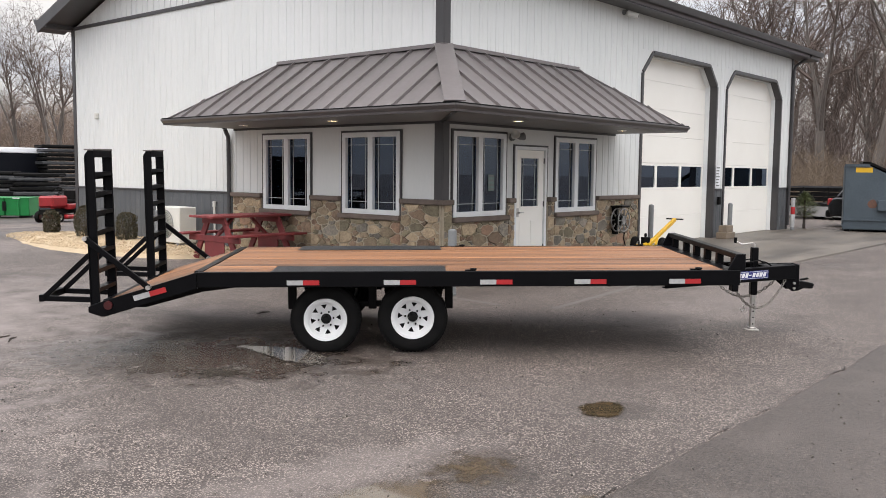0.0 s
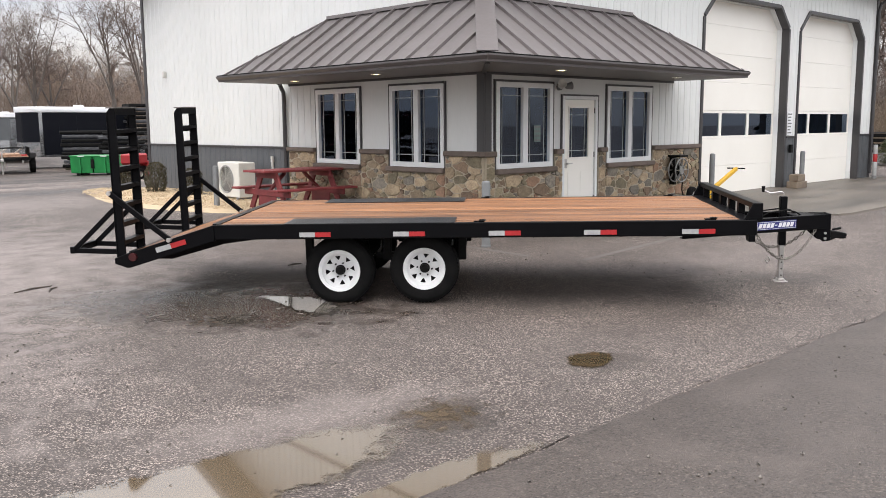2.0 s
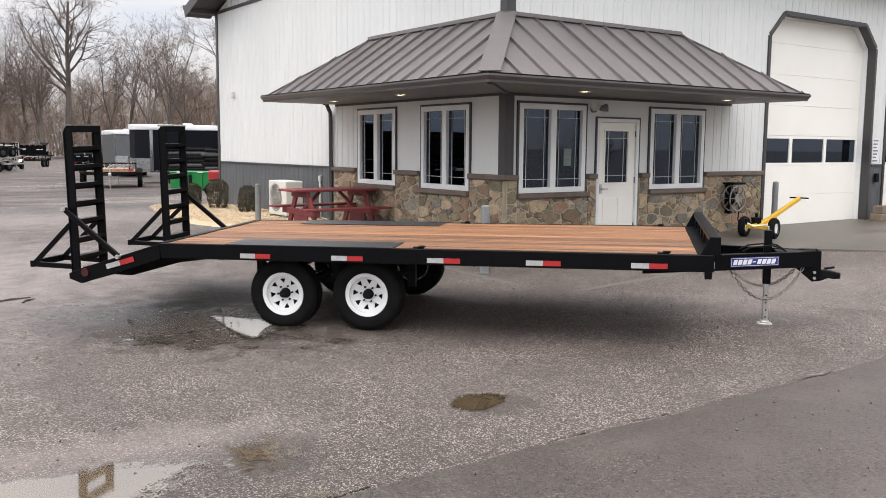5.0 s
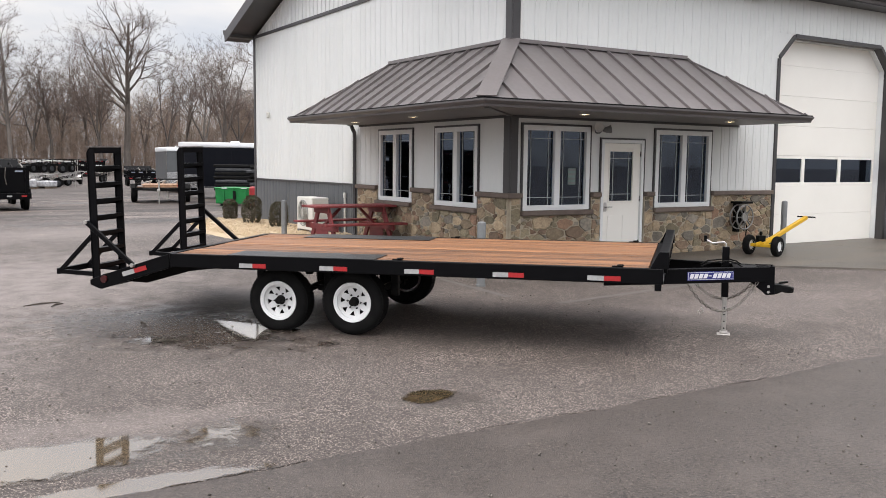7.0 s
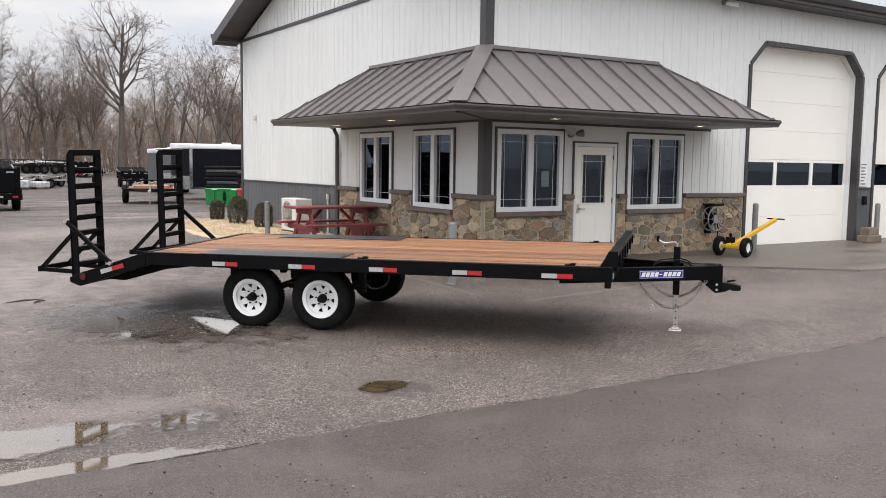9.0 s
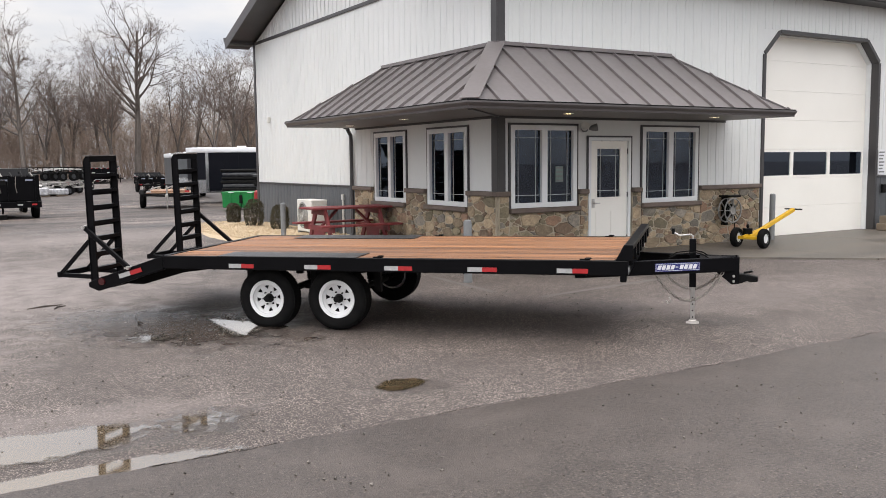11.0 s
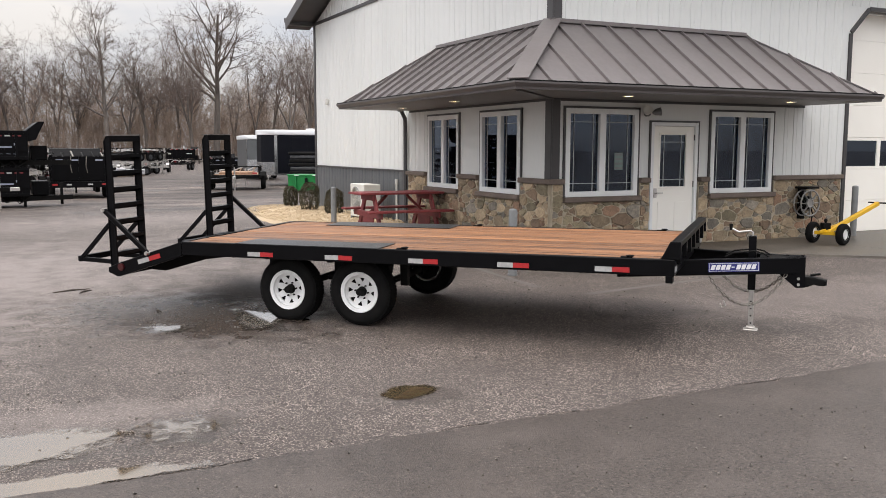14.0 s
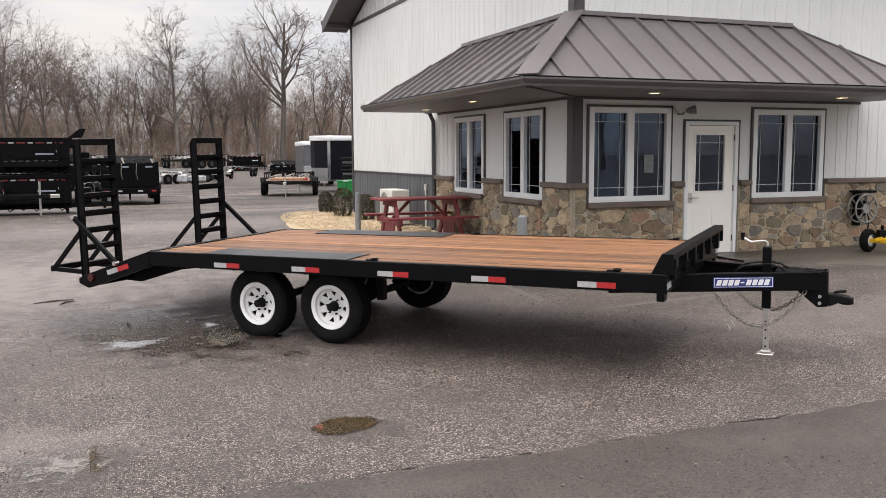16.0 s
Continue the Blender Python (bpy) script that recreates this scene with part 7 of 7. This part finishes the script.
# red garden tractor behind the shop
t = thing("garden_tractor", lay(3.0, 19.4, -150), "red garden tractor with engine deck and black wheels", "tractor")
part("hood", Solid().box(-0.1, 0.75, -0.27, 0.27, 0.5, 0.88), MOWER_RED, t, "", 0.06)
part("body", Solid().box(-0.8, 0.0, -0.35, 0.35, 0.42, 0.6), MOWER_RED, t, "", 0.03)
part("seat", Solid().box(-0.6, -0.2, -0.22, 0.22, 0.62, 0.74).box(-0.66, -0.56, -0.22, 0.22, 0.7, 1.05), BLACK_DULL, t, "", 0.03)
part("frame", Solid().box(-0.8, 0.8, -0.2, 0.2, 0.28, 0.44), BLACK_DULL, t)
part("mower_deck", Solid().box(-0.45, 0.35, -0.55, 0.55, 0.12, 0.25), MOWER_RED, t, "", 0.04)
s = Solid().torus(0.17, 0.015, 24, 8, pose(-0.02, 0, 1.02, 0, 35, 0))
s.cyl((0.12, 0, 0.8), (-0.02, 0, 1.02), 0.02, n=8)
part("steering_wheel", s, BLACK_DULL, t)
for sy in (-1, 1):
    road_wheel(t, -0.55, sy * 0.42, 0.27, 0.27, 0.22)
    road_wheel(t, 0.55, sy * 0.36, 0.19, 0.19, 0.14)

# right of the garage: dumpster, evergreen, parked car, stake trailer
t = thing("dumpster", pose(17.39, -2.15, 0.13, 0, 0, 197), "blue-grey steel dumpster with sloped black lid and rust stain", "dumpster")
W2 = 0.95
s = Solid().prism([(-0.95, 0.1), (0.95, 0.1), (0.95, 1.35), (-0.32, 1.96), (-0.95, 1.96)], -W2, W2, lambda y, z, x: (x, y, z))
part("body", s, DARK_GREEN_GREY, t, "", 0.02)
s = Solid().prism([(0.98, 1.38), (-0.32, 2.01), (-0.5, 2.01), (-0.5, 2.07), (-0.3, 2.07), (1.0, 1.44)], -W2 - 0.03, W2 + 0.03, lambda y, z, x: (x, y, z))
part("lid", s, BLACK_DULL, t, "black plastic lid")
for z in (0.4, 1.96):
    part("rib", Solid().box(W2, W2 + 0.04, -0.95, -0.3 if z > 1 else 0.95, z - 0.035, z + 0.035), DARK_GREEN_GREY, t)
for sx in (-1, 1):
    part("fork_pocket", Solid().box(min(sx * W2, sx * (W2 + 0.16)), max(sx * W2, sx * (W2 + 0.16)), -0.05, 0.9, 0.66, 0.96), DARK_GREEN_GREY, t, "", 0.012)
part("notice", Solid().box(W2, W2 + 0.004, -0.66, -0.22, 1.76, 1.9), YELLOW, t, "small yellow notice")
rust = blob([(-0.28, 0.9), (-0.14, 0.98), (-0.07, 0.86), (-0.12, 0.7), (-0.26, 0.74)], 0.05, 6, 40)
part("rust_stain", Solid().prism(rust, W2, W2 + 0.003, lambda y, z, x: (x, y, z)), surf("rust", (0.16, 0.07, 0.04), (0.09, 0.05, 0.04), 14, 0.8), t, "orange-brown rust stain")
part("skid", Solid().box(-0.9, 0.9, -0.9, -0.75, 0, 0.1).box(-0.9, 0.9, 0.75, 0.9, 0, 0.1), BLACK_DULL, t)
t = thing("evergreen", pose(16.6, -0.3, 0.13), "small cut evergreen leaning on a post", "evergreen")
part("trunk", Solid().cyl((0, 0, 0), (0, 0, 1.0), 0.05, 0.02, n=8), BARK_BITS, t)
s = Solid()
rnd = random.Random(8)
for k in range(2600):
    u = rnd.random()
    a, r = rnd.uniform(0, 6.28), (0.36 * math.sin(math.pi * min(1, 0.2 + 0.8 * u))) * math.sqrt(rnd.uniform(0.2, 1))
    c = Vector((r * math.cos(a), r * math.sin(a), 0.42 + 0.75 * u))
    d = Vector((math.cos(a), math.sin(a), rnd.uniform(-0.6, 0.4))) * 0.12
    sd = Vector((-math.sin(a), math.cos(a), 0)) * 0.012
    s.add([c - sd, c + sd, c + d], [(0, 1, 2)])
part("needles", s, surf("pine_needles", (0.06, 0.085, 0.028), (0.12, 0.125, 0.04), 8, 0.7), t, normals=False)


def parked_car(m, label):
    """A hatchback, its nose towards +x."""
    t = thing("parked_car", m, label, "car")
    paint = surf("black_car_paint", (0.012, 0.012, 0.014), (0.008, 0.008, 0.009), 4, 0.22)
    side = [(-2.0, 0.35), (-2.05, 0.75), (-1.9, 0.95), (-1.0, 0.98), (0.9, 0.95), (1.85, 0.8), (2.05, 0.6), (2.0, 0.35)]
    part("body", Solid().prism(side, -0.85, 0.85, lambda x, z, y: (x, y, z)), paint, t, "", 0.05)
    cab = [(-1.85, 0.95), (-1.5, 1.42), (0.1, 1.45), (0.9, 0.95)]
    part("cabin", Solid().prism(cab, -0.72, 0.72, lambda x, z, y: (x, y, z)), paint, t, "", 0.05)
    for sy in (-1, 1):
        part("side_window", Solid().prism([(-1.6, 1.0), (-1.4, 1.36), (0.05, 1.38), (0.68, 1.0)], sy * 0.715, sy * 0.728, lambda x, z, y: (x, y, z)), DARK_GLASS, t)
        part("tail_light", Solid().box(-2.06, -1.9, sy * 0.7 - 0.12, sy * 0.7 + 0.12, 0.7, 0.92), RED_TAPE, t, "red tail light", 0.02)
        for x in (-1.25, 1.3):
            road_wheel(t, x, sy * 0.78, 0.31, 0.31, 0.2)
    part("rear_window", Solid().prism([(-1.86, 0.99), (-1.55, 1.38), (-1.545, 1.37), (-1.85, 0.98)], -0.6, 0.6, lambda x, z, y: (x, y, z)), DARK_GLASS, t)
    part("bumper", Solid().box(-2.12, -1.95, -0.8, 0.8, 0.32, 0.55), BLACK_DULL, t, "", 0.04)


SKIRT_GREY = surf("pale_skirt_paint", (0.36, 0.35, 0.345), (0.24, 0.235, 0.23), 2.5, 0.5)
parked_car(pose(19.75, -2.3, 0.13, 0, 0, -88), "black hatchback with red tail lights behind the dumpster")
t = thing("flatbed_trailer", pose(24.4, 1.0, 0.13, 0, 0, 84), "black-railed flatbed trailer with pale grey skirt", "trailer")
part("bed", Solid().box(-2.0, 2.0, -0.95, 0.95, 0.5, 0.6), BLACK_DULL, t, "", 0.01)
part("skirt", Solid().box(-1.7, 2.0, 0.955, 0.985, 0.12, 0.5).box(-1.7, 2.0, -0.985, -0.955, 0.12, 0.5), SKIRT_GREY, t, "pale grey side skirt")
for sy in (-0.92, 0.92):
    for z in (0.7, 0.88, 1.06):
        part("side_slat", Solid().box(-1.95, 1.95, sy - 0.015, sy + 0.015, z, z + 0.13), BLACK_DULL, t)
    part("top_rail", Solid().box(-2.0, 2.0, sy - 0.03, sy + 0.03, 1.2, 1.25), RACK_GREY, t)
    for k in range(5):
        x = -1.9 + 0.95 * k
        part("post", Solid().box(x - 0.03, x + 0.03, sy - 0.03, sy + 0.03, 0.6, 1.22), BLACK_DULL, t)
    for x in (-0.35, 0.4):
        road_wheel(t, x, sy * 0.85, 0.32, 0.32, 0.2)
part("red_lamp", Solid().box(2.0, 2.03, 0.6, 0.8, 0.5, 0.62), RED_TAPE, t, "red tail lamp")
# long low roofs far behind the right-hand woods, and a wire line
t = thing("distant_shed", pose(95, 22, 0, 0, 0, 60), "long low pale-roofed shed beyond the woods", "shed")
part("wall", Solid().box(-30, 30, -4, 4, 0, 3.4), SKIN_GREY, t)
s = Solid().prism([(-4.5, 3.4), (4.5, 3.4), (0, 5.0)], -30.5, 30.5, lambda y, z, x: (x, y, z))
part("roof", s, SKIRT_GREY, t)


# ---- bare winter trees ----
BARK = surf("grey_brown_bark", (0.155, 0.132, 0.115), (0.085, 0.072, 0.063), 3.0, 0.9, bump=0.5, bscale=12, stretch=(1, 1, 0.2))
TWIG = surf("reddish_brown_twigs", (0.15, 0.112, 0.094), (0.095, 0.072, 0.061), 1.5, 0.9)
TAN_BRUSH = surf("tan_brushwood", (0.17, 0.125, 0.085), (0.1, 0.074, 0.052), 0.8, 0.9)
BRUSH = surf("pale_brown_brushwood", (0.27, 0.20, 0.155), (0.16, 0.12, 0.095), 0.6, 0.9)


def grow(rnd, trunk, crown, p, d, ln, r, level, limb=False):
    n = (7, 5, 3, 2, 1)[level]
    pts, radii = [Vector(p)], [r]
    d = Vector(d).normalized()
    wob = (0.05, 0.12, 0.2, 0.24, 0.3)[level]
    for i in range(n):
        d = (d + Vector((rnd.gauss(0, wob), rnd.gauss(0, wob), rnd.gauss(0, wob * 0.6) + (0.02, 0.07, 0.06, 0.04, 0.02)[level]))).normalized()
        pts.append(pts[-1] + d * ln / n)
        radii.append(r * (1 - (0.72 if level == 0 else 0.82) * (i + 1) / n))
    (trunk if level < 2 else crown).tube(pts, r, (8, 5, 4, 3, 3)[level], radii)
    if level == 4:
        return
    count = rnd.randint(10, 13) if limb else (rnd.randint(13, 17), rnd.randint(7, 8), rnd.randint(6, 7), rnd.randint(4, 6))[level]
    for k in range(count):
        f = rnd.uniform(0.36, 1.0) if level == 0 else rnd.uniform(0.2, 1.0)
        i = min(int(f * n), n - 1)
        q = pts[i].lerp(pts[i + 1], f * n - i)
        ax = (pts[i + 1] - pts[i]).normalized()
        side = ax.orthogonal().normalized()
        side.rotate(Matrix.Rotation(rnd.uniform(0, 6.283), 3, ax))
        ang = rnd.uniform(0.5, 1.0) if level == 0 else rnd.uniform(0.45, 1.05)
        nd = ax * math.cos(ang) + side * math.sin(ang)
        rr = max(0.012, radii[i] * (rnd.uniform(0.4, 0.62) if level == 0 else rnd.uniform(0.45, 0.65)))
        nl = ln * ((0.52, 0.5, 0.48, 0.5)[level]) * rnd.uniform(0.65, 1.1) * (1.15 - 0.55 * f if level == 0 else 1)
        grow(rnd, trunk, crown, q, nd, nl, rr, level + 1)


def tree(seed, h, r, leader):
    """A tree with one leader, or with a short trunk that forks into rising limbs."""
    rnd = random.Random(seed)
    trunk, crown = Solid(), Solid()
    if leader:
        grow(rnd, trunk, crown, (0, 0, -0.2), (rnd.gauss(0, 0.03), rnd.gauss(0, 0.03), 1), h * 0.88, r, 0)
    else:
        low = h * rnd.uniform(0.16, 0.3)
        top = Vector((rnd.gauss(0, 0.05) * low, rnd.gauss(0, 0.05) * low, low))
        trunk.tube([(0, 0, -0.2), top * 0.5, top], r, 8, [r * 1.15, r, r * 0.86])
        turn, limbs = rnd.uniform(0, 6.28), rnd.randint(3, 5)
        for k in range(limbs):
            a, tilt = turn + 6.283 * k / limbs + rnd.gauss(0, 0.25), rnd.uniform(0.12, 0.5)
            way = Vector((math.sin(tilt) * math.cos(a), math.sin(tilt) * math.sin(a), math.cos(tilt)))
            grow(rnd, trunk, crown, top - Vector((0, 0, rnd.uniform(0, 0.12) * low)), way, (h - low) * rnd.uniform(0.72, 1.0), r * rnd.uniform(0.5, 0.66), 1, True)
    t = thing("tree", pose(0, 0, 0), "tall bare grey-brown deciduous tree at the wood's edge", "tree", "bare trees at the wood's edge")
    part("trunk", trunk, BARK, t, normals=False)
    part("crown", crown, TWIG, t, normals=False)
    return t


makers = [tree(21, 22.0, 0.5, True), tree(22, 16.0, 0.3, False), tree(23, 16.0, 0.26, False), tree(24, 17.0, 0.3, True), tree(27, 16.0, 0.28, False), tree(26, 16.0, 0.24, False)]
TALL = (22.0, 16.0, 16.0, 17.0, 16.0, 16.0)
used = set()


def plant(x, y, k, h, turn):
    m = Matrix.Translation((x, y, 0.0)) @ Matrix.Rotation(radians(turn), 4, "Z") @ Matrix.Diagonal((h / TALL[k], h / TALL[k], h / TALL[k], 1))
    if k in used:
        copy_thing(makers[k], m)
    else:
        makers[k].matrix_world = m
        used.add(k)


rnd = random.Random(77)
# the edge of the wood beyond the yard, as tall as each tree stands
for i, (x, y, h) in enumerate((
        (16.6, 108, 21.2), (-6, 108, 14.3), (-3, 120, 14.9), (0, 119, 14.2), (3, 109, 18.0), (6, 113, 12.5), (8, 112, 16.6), (10, 116, 15.0), (13, 118, 17.5), (13, 105, 15.0), (21, 117, 14.0),
        (22, 109, 16.0), (26, 114, 18.0), (25, 101, 16.0), (29, 107, 17.4), (33, 112, 17.4), (-16, 109, 17.0), (-14, 122, 17.8), (-11, 122, 17.5), (-19, 106, 17.5), (-23, 110, 18.0), (-27, 112, 17.0), (-8.5, 112, 15.5), (-17, 100, 18.5), (-13, 103, 17.0), (-21, 101, 18.5), (-25, 99, 19.0), (36, 99, 20.3), (39, 97, 21.5), (45, 105, 21.5))):
    plant(x, y, 0 if i == 0 else 3 if h == 18.0 and x < 5 else (1, 2, 4, 5)[(i * 3 + i // 4) % 4], h * 1.04, rnd.uniform(0, 360))
# lower growth further in
for i in range(46):
    plant(rnd.uniform(-34, 70), rnd.uniform(124, 150), (1, 2, 4, 5)[i % 4], rnd.uniform(11.0, 15.5), rnd.uniform(0, 360))
# the wood beyond the garage
for x, y, k, h in ((40, 4.0, 3, 18.5), (41, 7.0, 1, 18.0), (46, 1.0, 4, 17.0), (52, 10.5, 2, 16.0), (55, 4.5, 5, 17.0), (60, 12.0, 1, 16.0), (62, 0.0, 4, 16.0), (66, 17.0, 2, 17.0), (70, 8.0, 5, 17.0), (48, 6.5, 2, 15.0), (51, -2.0, 5, 15.5), (57, 8.0, 4, 15.0), (64, 5.5, 1, 14.0), (72, 14.0, 4, 15.0), (50, 17.0, 1, 20.0), (53, 14.0, 2, 20.0), (58, 20.0, 5, 20.0), (57, 25.0, 4, 19.0)):
    plant(x, y, k, h, rnd.uniform(0, 360))
# across the lane and the yard: unseen trees, added to darken what windows reflect
for i in range(9):
    plant(-80 + 15 * i, -88 + 12 * (i % 3), (1, 3, 4)[i % 3], 16.0, 47 * i)
    plant(-78 - 6 * (i % 2), -40 + 14 * i, (2, 5, 1)[i % 3], 16.0, 61 * i)


# the wood behind: thin stems and brush, past counting
def brush(name, spots_fn, count, seed, hmin, hmax, label, stout=1.0, mt=None):
    rnd = random.Random(seed)
    s = Solid()
    for k in range(count):
        x, y = spots_fn(rnd)
        h = rnd.uniform(hmin, hmax) * rnd.uniform(0.5, 1.0)
        lean = Vector((rnd.gauss(0, 0.17), rnd.gauss(0, 0.17), 1))
        p = Vector((x, y, 0.05))
        r = (0.010 + h * 0.0045 * rnd.uniform(0.5, 1.3)) * stout
        s.tube([p, p + lean * h * 0.5, p + lean * h + Vector((rnd.gauss(0, 0.1), rnd.gauss(0, 0.1), 0)) * h], r, 3, [r, r * 0.65, 0.006])
        for j in range(rnd.randint(9, 14)):
            f = rnd.uniform(0.25, 1.0)
            q = p + lean * h * f
            a = rnd.uniform(0, 6.28)
            L = h * rnd.uniform(0.12, 0.38) * (1.2 - 0.6 * f)
            e = q + Vector((math.cos(a) * L, math.sin(a) * L, L * rnd.uniform(0.3, 1.2)))
            s.tube([q, e], 0.01, 3, [r * 0.42, 0.005 * stout])
            for i in range(3):
                q2 = q.lerp(e, rnd.uniform(0.3, 0.8))
                e2 = q2 + Vector((rnd.gauss(0, 0.3), rnd.gauss(0, 0.3), rnd.uniform(0.1, 0.5))) * L
                s.tube([q2, e2], 0.006, 3, [r * 0.2, 0.004])
    return tagged(part(name, s, mt or TWIG, normals=False), label, "woods", kind="stuff")


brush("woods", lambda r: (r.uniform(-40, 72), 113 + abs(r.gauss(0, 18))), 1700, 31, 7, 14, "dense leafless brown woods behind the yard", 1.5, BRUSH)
brush("woods", lambda r: (lambda x: (x, -13.5 + 0.5 * x + r.gauss(0, 6) * x / 45))(r.uniform(42, 88)), 650, 32, 4, 12, "dense leafless brown woods beyond the garage", 1.1)
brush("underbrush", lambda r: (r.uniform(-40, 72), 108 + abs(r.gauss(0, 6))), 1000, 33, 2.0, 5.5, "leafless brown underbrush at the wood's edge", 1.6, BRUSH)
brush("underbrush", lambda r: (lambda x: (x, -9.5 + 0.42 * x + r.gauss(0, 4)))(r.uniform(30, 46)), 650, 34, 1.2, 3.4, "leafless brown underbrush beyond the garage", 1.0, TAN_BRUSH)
# unseen woods that close the yard behind the lane, added to darken window reflections
brush("woods", lambda r: (r.uniform(-75, 60), -46 - abs(r.gauss(0, 6))), 420, 35, 2, 5, "unseen low leafless woods added far across the lane")
brush("woods", lambda r: (-62 - abs(r.gauss(0, 5)), r.uniform(-45, 60)), 320, 36, 3, 7, "unseen low leafless woods added across the yard")


# ---- stone facing of the office corner: each stone a piece of its own ----
def clip(poly, a, b, c):
    """Keeps the side a*x + b*y <= c of a convex outline."""
    out = []
    for p, q in zip(poly, poly[1:] + poly[:1]):
        dp, dq = a * p[0] + b * p[1] - c, a * q[0] + b * q[1] - c
        if dp <= 0:
            out.append(p)
        if dp * dq < 0:
            f = dp / (dp - dq)
            out.append((p[0] + f * (q[0] - p[0]), p[1] + f * (q[1] - p[1])))
    return out


def area(poly):
    return abs(sum(p[0] * q[1] - q[0] * p[1] for p, q in zip(poly, poly[1:] + poly[:1]))) / 2


def facing(side, wall, length, base, top, low_top, holes, full_holes, seed):
    """Irregular field stones: low_top under windows, none in full_holes."""
    rnd = random.Random(seed)
    sites = []
    for tries in range(9000):
        p = (rnd.uniform(-0.1, length + 0.1), rnd.uniform(base - 0.1, top + 0.1))
        p += (rnd.uniform(0.17, 0.27) if tries < 700 else rnd.uniform(0.055, 0.13),)
        if all(((p[0] - q[0]) * 0.72) ** 2 + ((p[1] - q[1]) * 1.35) ** 2 > (0.5 * p[2] + 0.5 * q[2]) ** 2 for q in sites):
            sites.append(p)
    blocked = sorted(holes + full_holes)
    cols, u = [], 0.0
    for a, b in blocked:
        if a > u:
            cols.append((u, a))
        u = max(u, b)
    if u < length:
        cols.append((u, length))
    for p in sites:
        cell = [(p[0] - 0.6, p[1] - 0.5), (p[0] + 0.6, p[1] - 0.5), (p[0] + 0.6, p[1] + 0.5), (p[0] - 0.6, p[1] + 0.5)]
        for q in sites:
            if q is not p and abs(q[0] - p[0]) < 1.0 and abs(q[1] - p[1]) < 0.9:
                a, b = (q[0] - p[0]) * 0.52, (q[1] - p[1]) * 1.82
                f = p[2] / (p[2] + q[2])  # the larger stone takes the larger share
                cell = clip(cell, a, b, a * (p[0] + f * (q[0] - p[0])) + b * (p[1] + f * (q[1] - p[1])))
        zones = [(c0, c1, base, top) for c0, c1 in cols] + [(h0, h1, base, low_top) for h0, h1 in holes]
        for c0, c1, z0, z1 in zones:
            piece = clip(clip(clip(clip(cell, -1, 0, -c0), 1, 0, c1), 0, -1, -z0), 0, 1, z1)
            if len(piece) < 3 or area(piece) < 0.0035:
                continue
            piece = [(q[0] + (w[0] - q[0]) * g, q[1] + (w[1] - q[1]) * g) for q, w in zip(piece, piece[1:] + piece[:1]) for g in (0.0, 0.36, 0.7)]
            piece = [(min(c1, max(c0, q[0] + 0.034 * noise_at(q[0], q[1], 13, 3))), min(z1, max(z0, q[1] + 0.03 * noise_at(q[0], q[1], 13, 8)))) for q in piece]
            cx, cy = sum(q[0] for q in piece) / len(piece), sum(q[1] for q in piece) / len(piece)
            size = math.sqrt(area(piece))
            k0 = 1 - 0.011 / size
            dep = 0.05 + rnd.uniform(0.0, 0.022)
            rings = []
            jit = [(1 + rnd.uniform(-0.05, 0.03)) for _ in piece]
            for f, d in ((k0, 0.015), (k0 - 0.015, dep - 0.01), (k0 - 0.085, dep)):
                rings.append([side(cx + (q[0] - cx) * f * j, d + (rnd.uniform(-0.004, 0.004) if d > 0.04 else 0), cy + (q[1] - cy) * f * j) for q, j in zip(piece, jit)])
            n = len(piece)
            s = Solid()
            s.v = [v for r in rings for v in r]
            s.f = [(r * n + i, r * n + (i + 1) % n, (r + 1) * n + (i + 1) % n, (r + 1) * n + i) for r in range(2) for i in range(n)] + [tuple(range(2 * n, 3 * n))]
            w = rnd.choices(STONES, (40, 18, 15, 19, 8))[0]
            part("stone", s, w, wall, sharp=25)


def stone_wall(side, wall, length, wins, full, seed):
    base, top = 0.08, 1.24
    holes = [(a - 0.05, b + 0.05) for a, b in wins]
    for a, b, c, d in fields(0.0, length, base, top, [(h0, h1, WIN_Z[0] - 0.09, top) for h0, h1 in holes] + [(f0, f1, base, top) for f0, f1 in full]):
        part("mortar_bed", wbox(Solid(), side, a, b, 0.0, 0.046, c, d), MORTAR, wall)
    facing(side, wall, length, base, top, WIN_Z[0] - 0.09, holes, full, seed)
    for a, b, c, d in fields(-0.1 if side is south else 0.0, length + 0.03, top, top + 0.085, [(h0 + 0.01, h1 - 0.01, 0, 3) for h0, h1 in holes] + [(f0, f1, 0, 3) for f0, f1 in full]):
        s = Solid()
        wbox(s, side, a, b, -0.01, 0.105, c, d)
        part("stone_cap", s, CAP, wall, "rough brown stone cap", 0.012)


stone_wall(west, wall_west, STONE_W - 0.06, WEST_WIN, [], 41)
stone_wall(south, wall_south, STONE_S + 0.02, SOUTH_WIN, [(DOOR[0] - 0.03, DOOR[1] + 0.03)], 42)
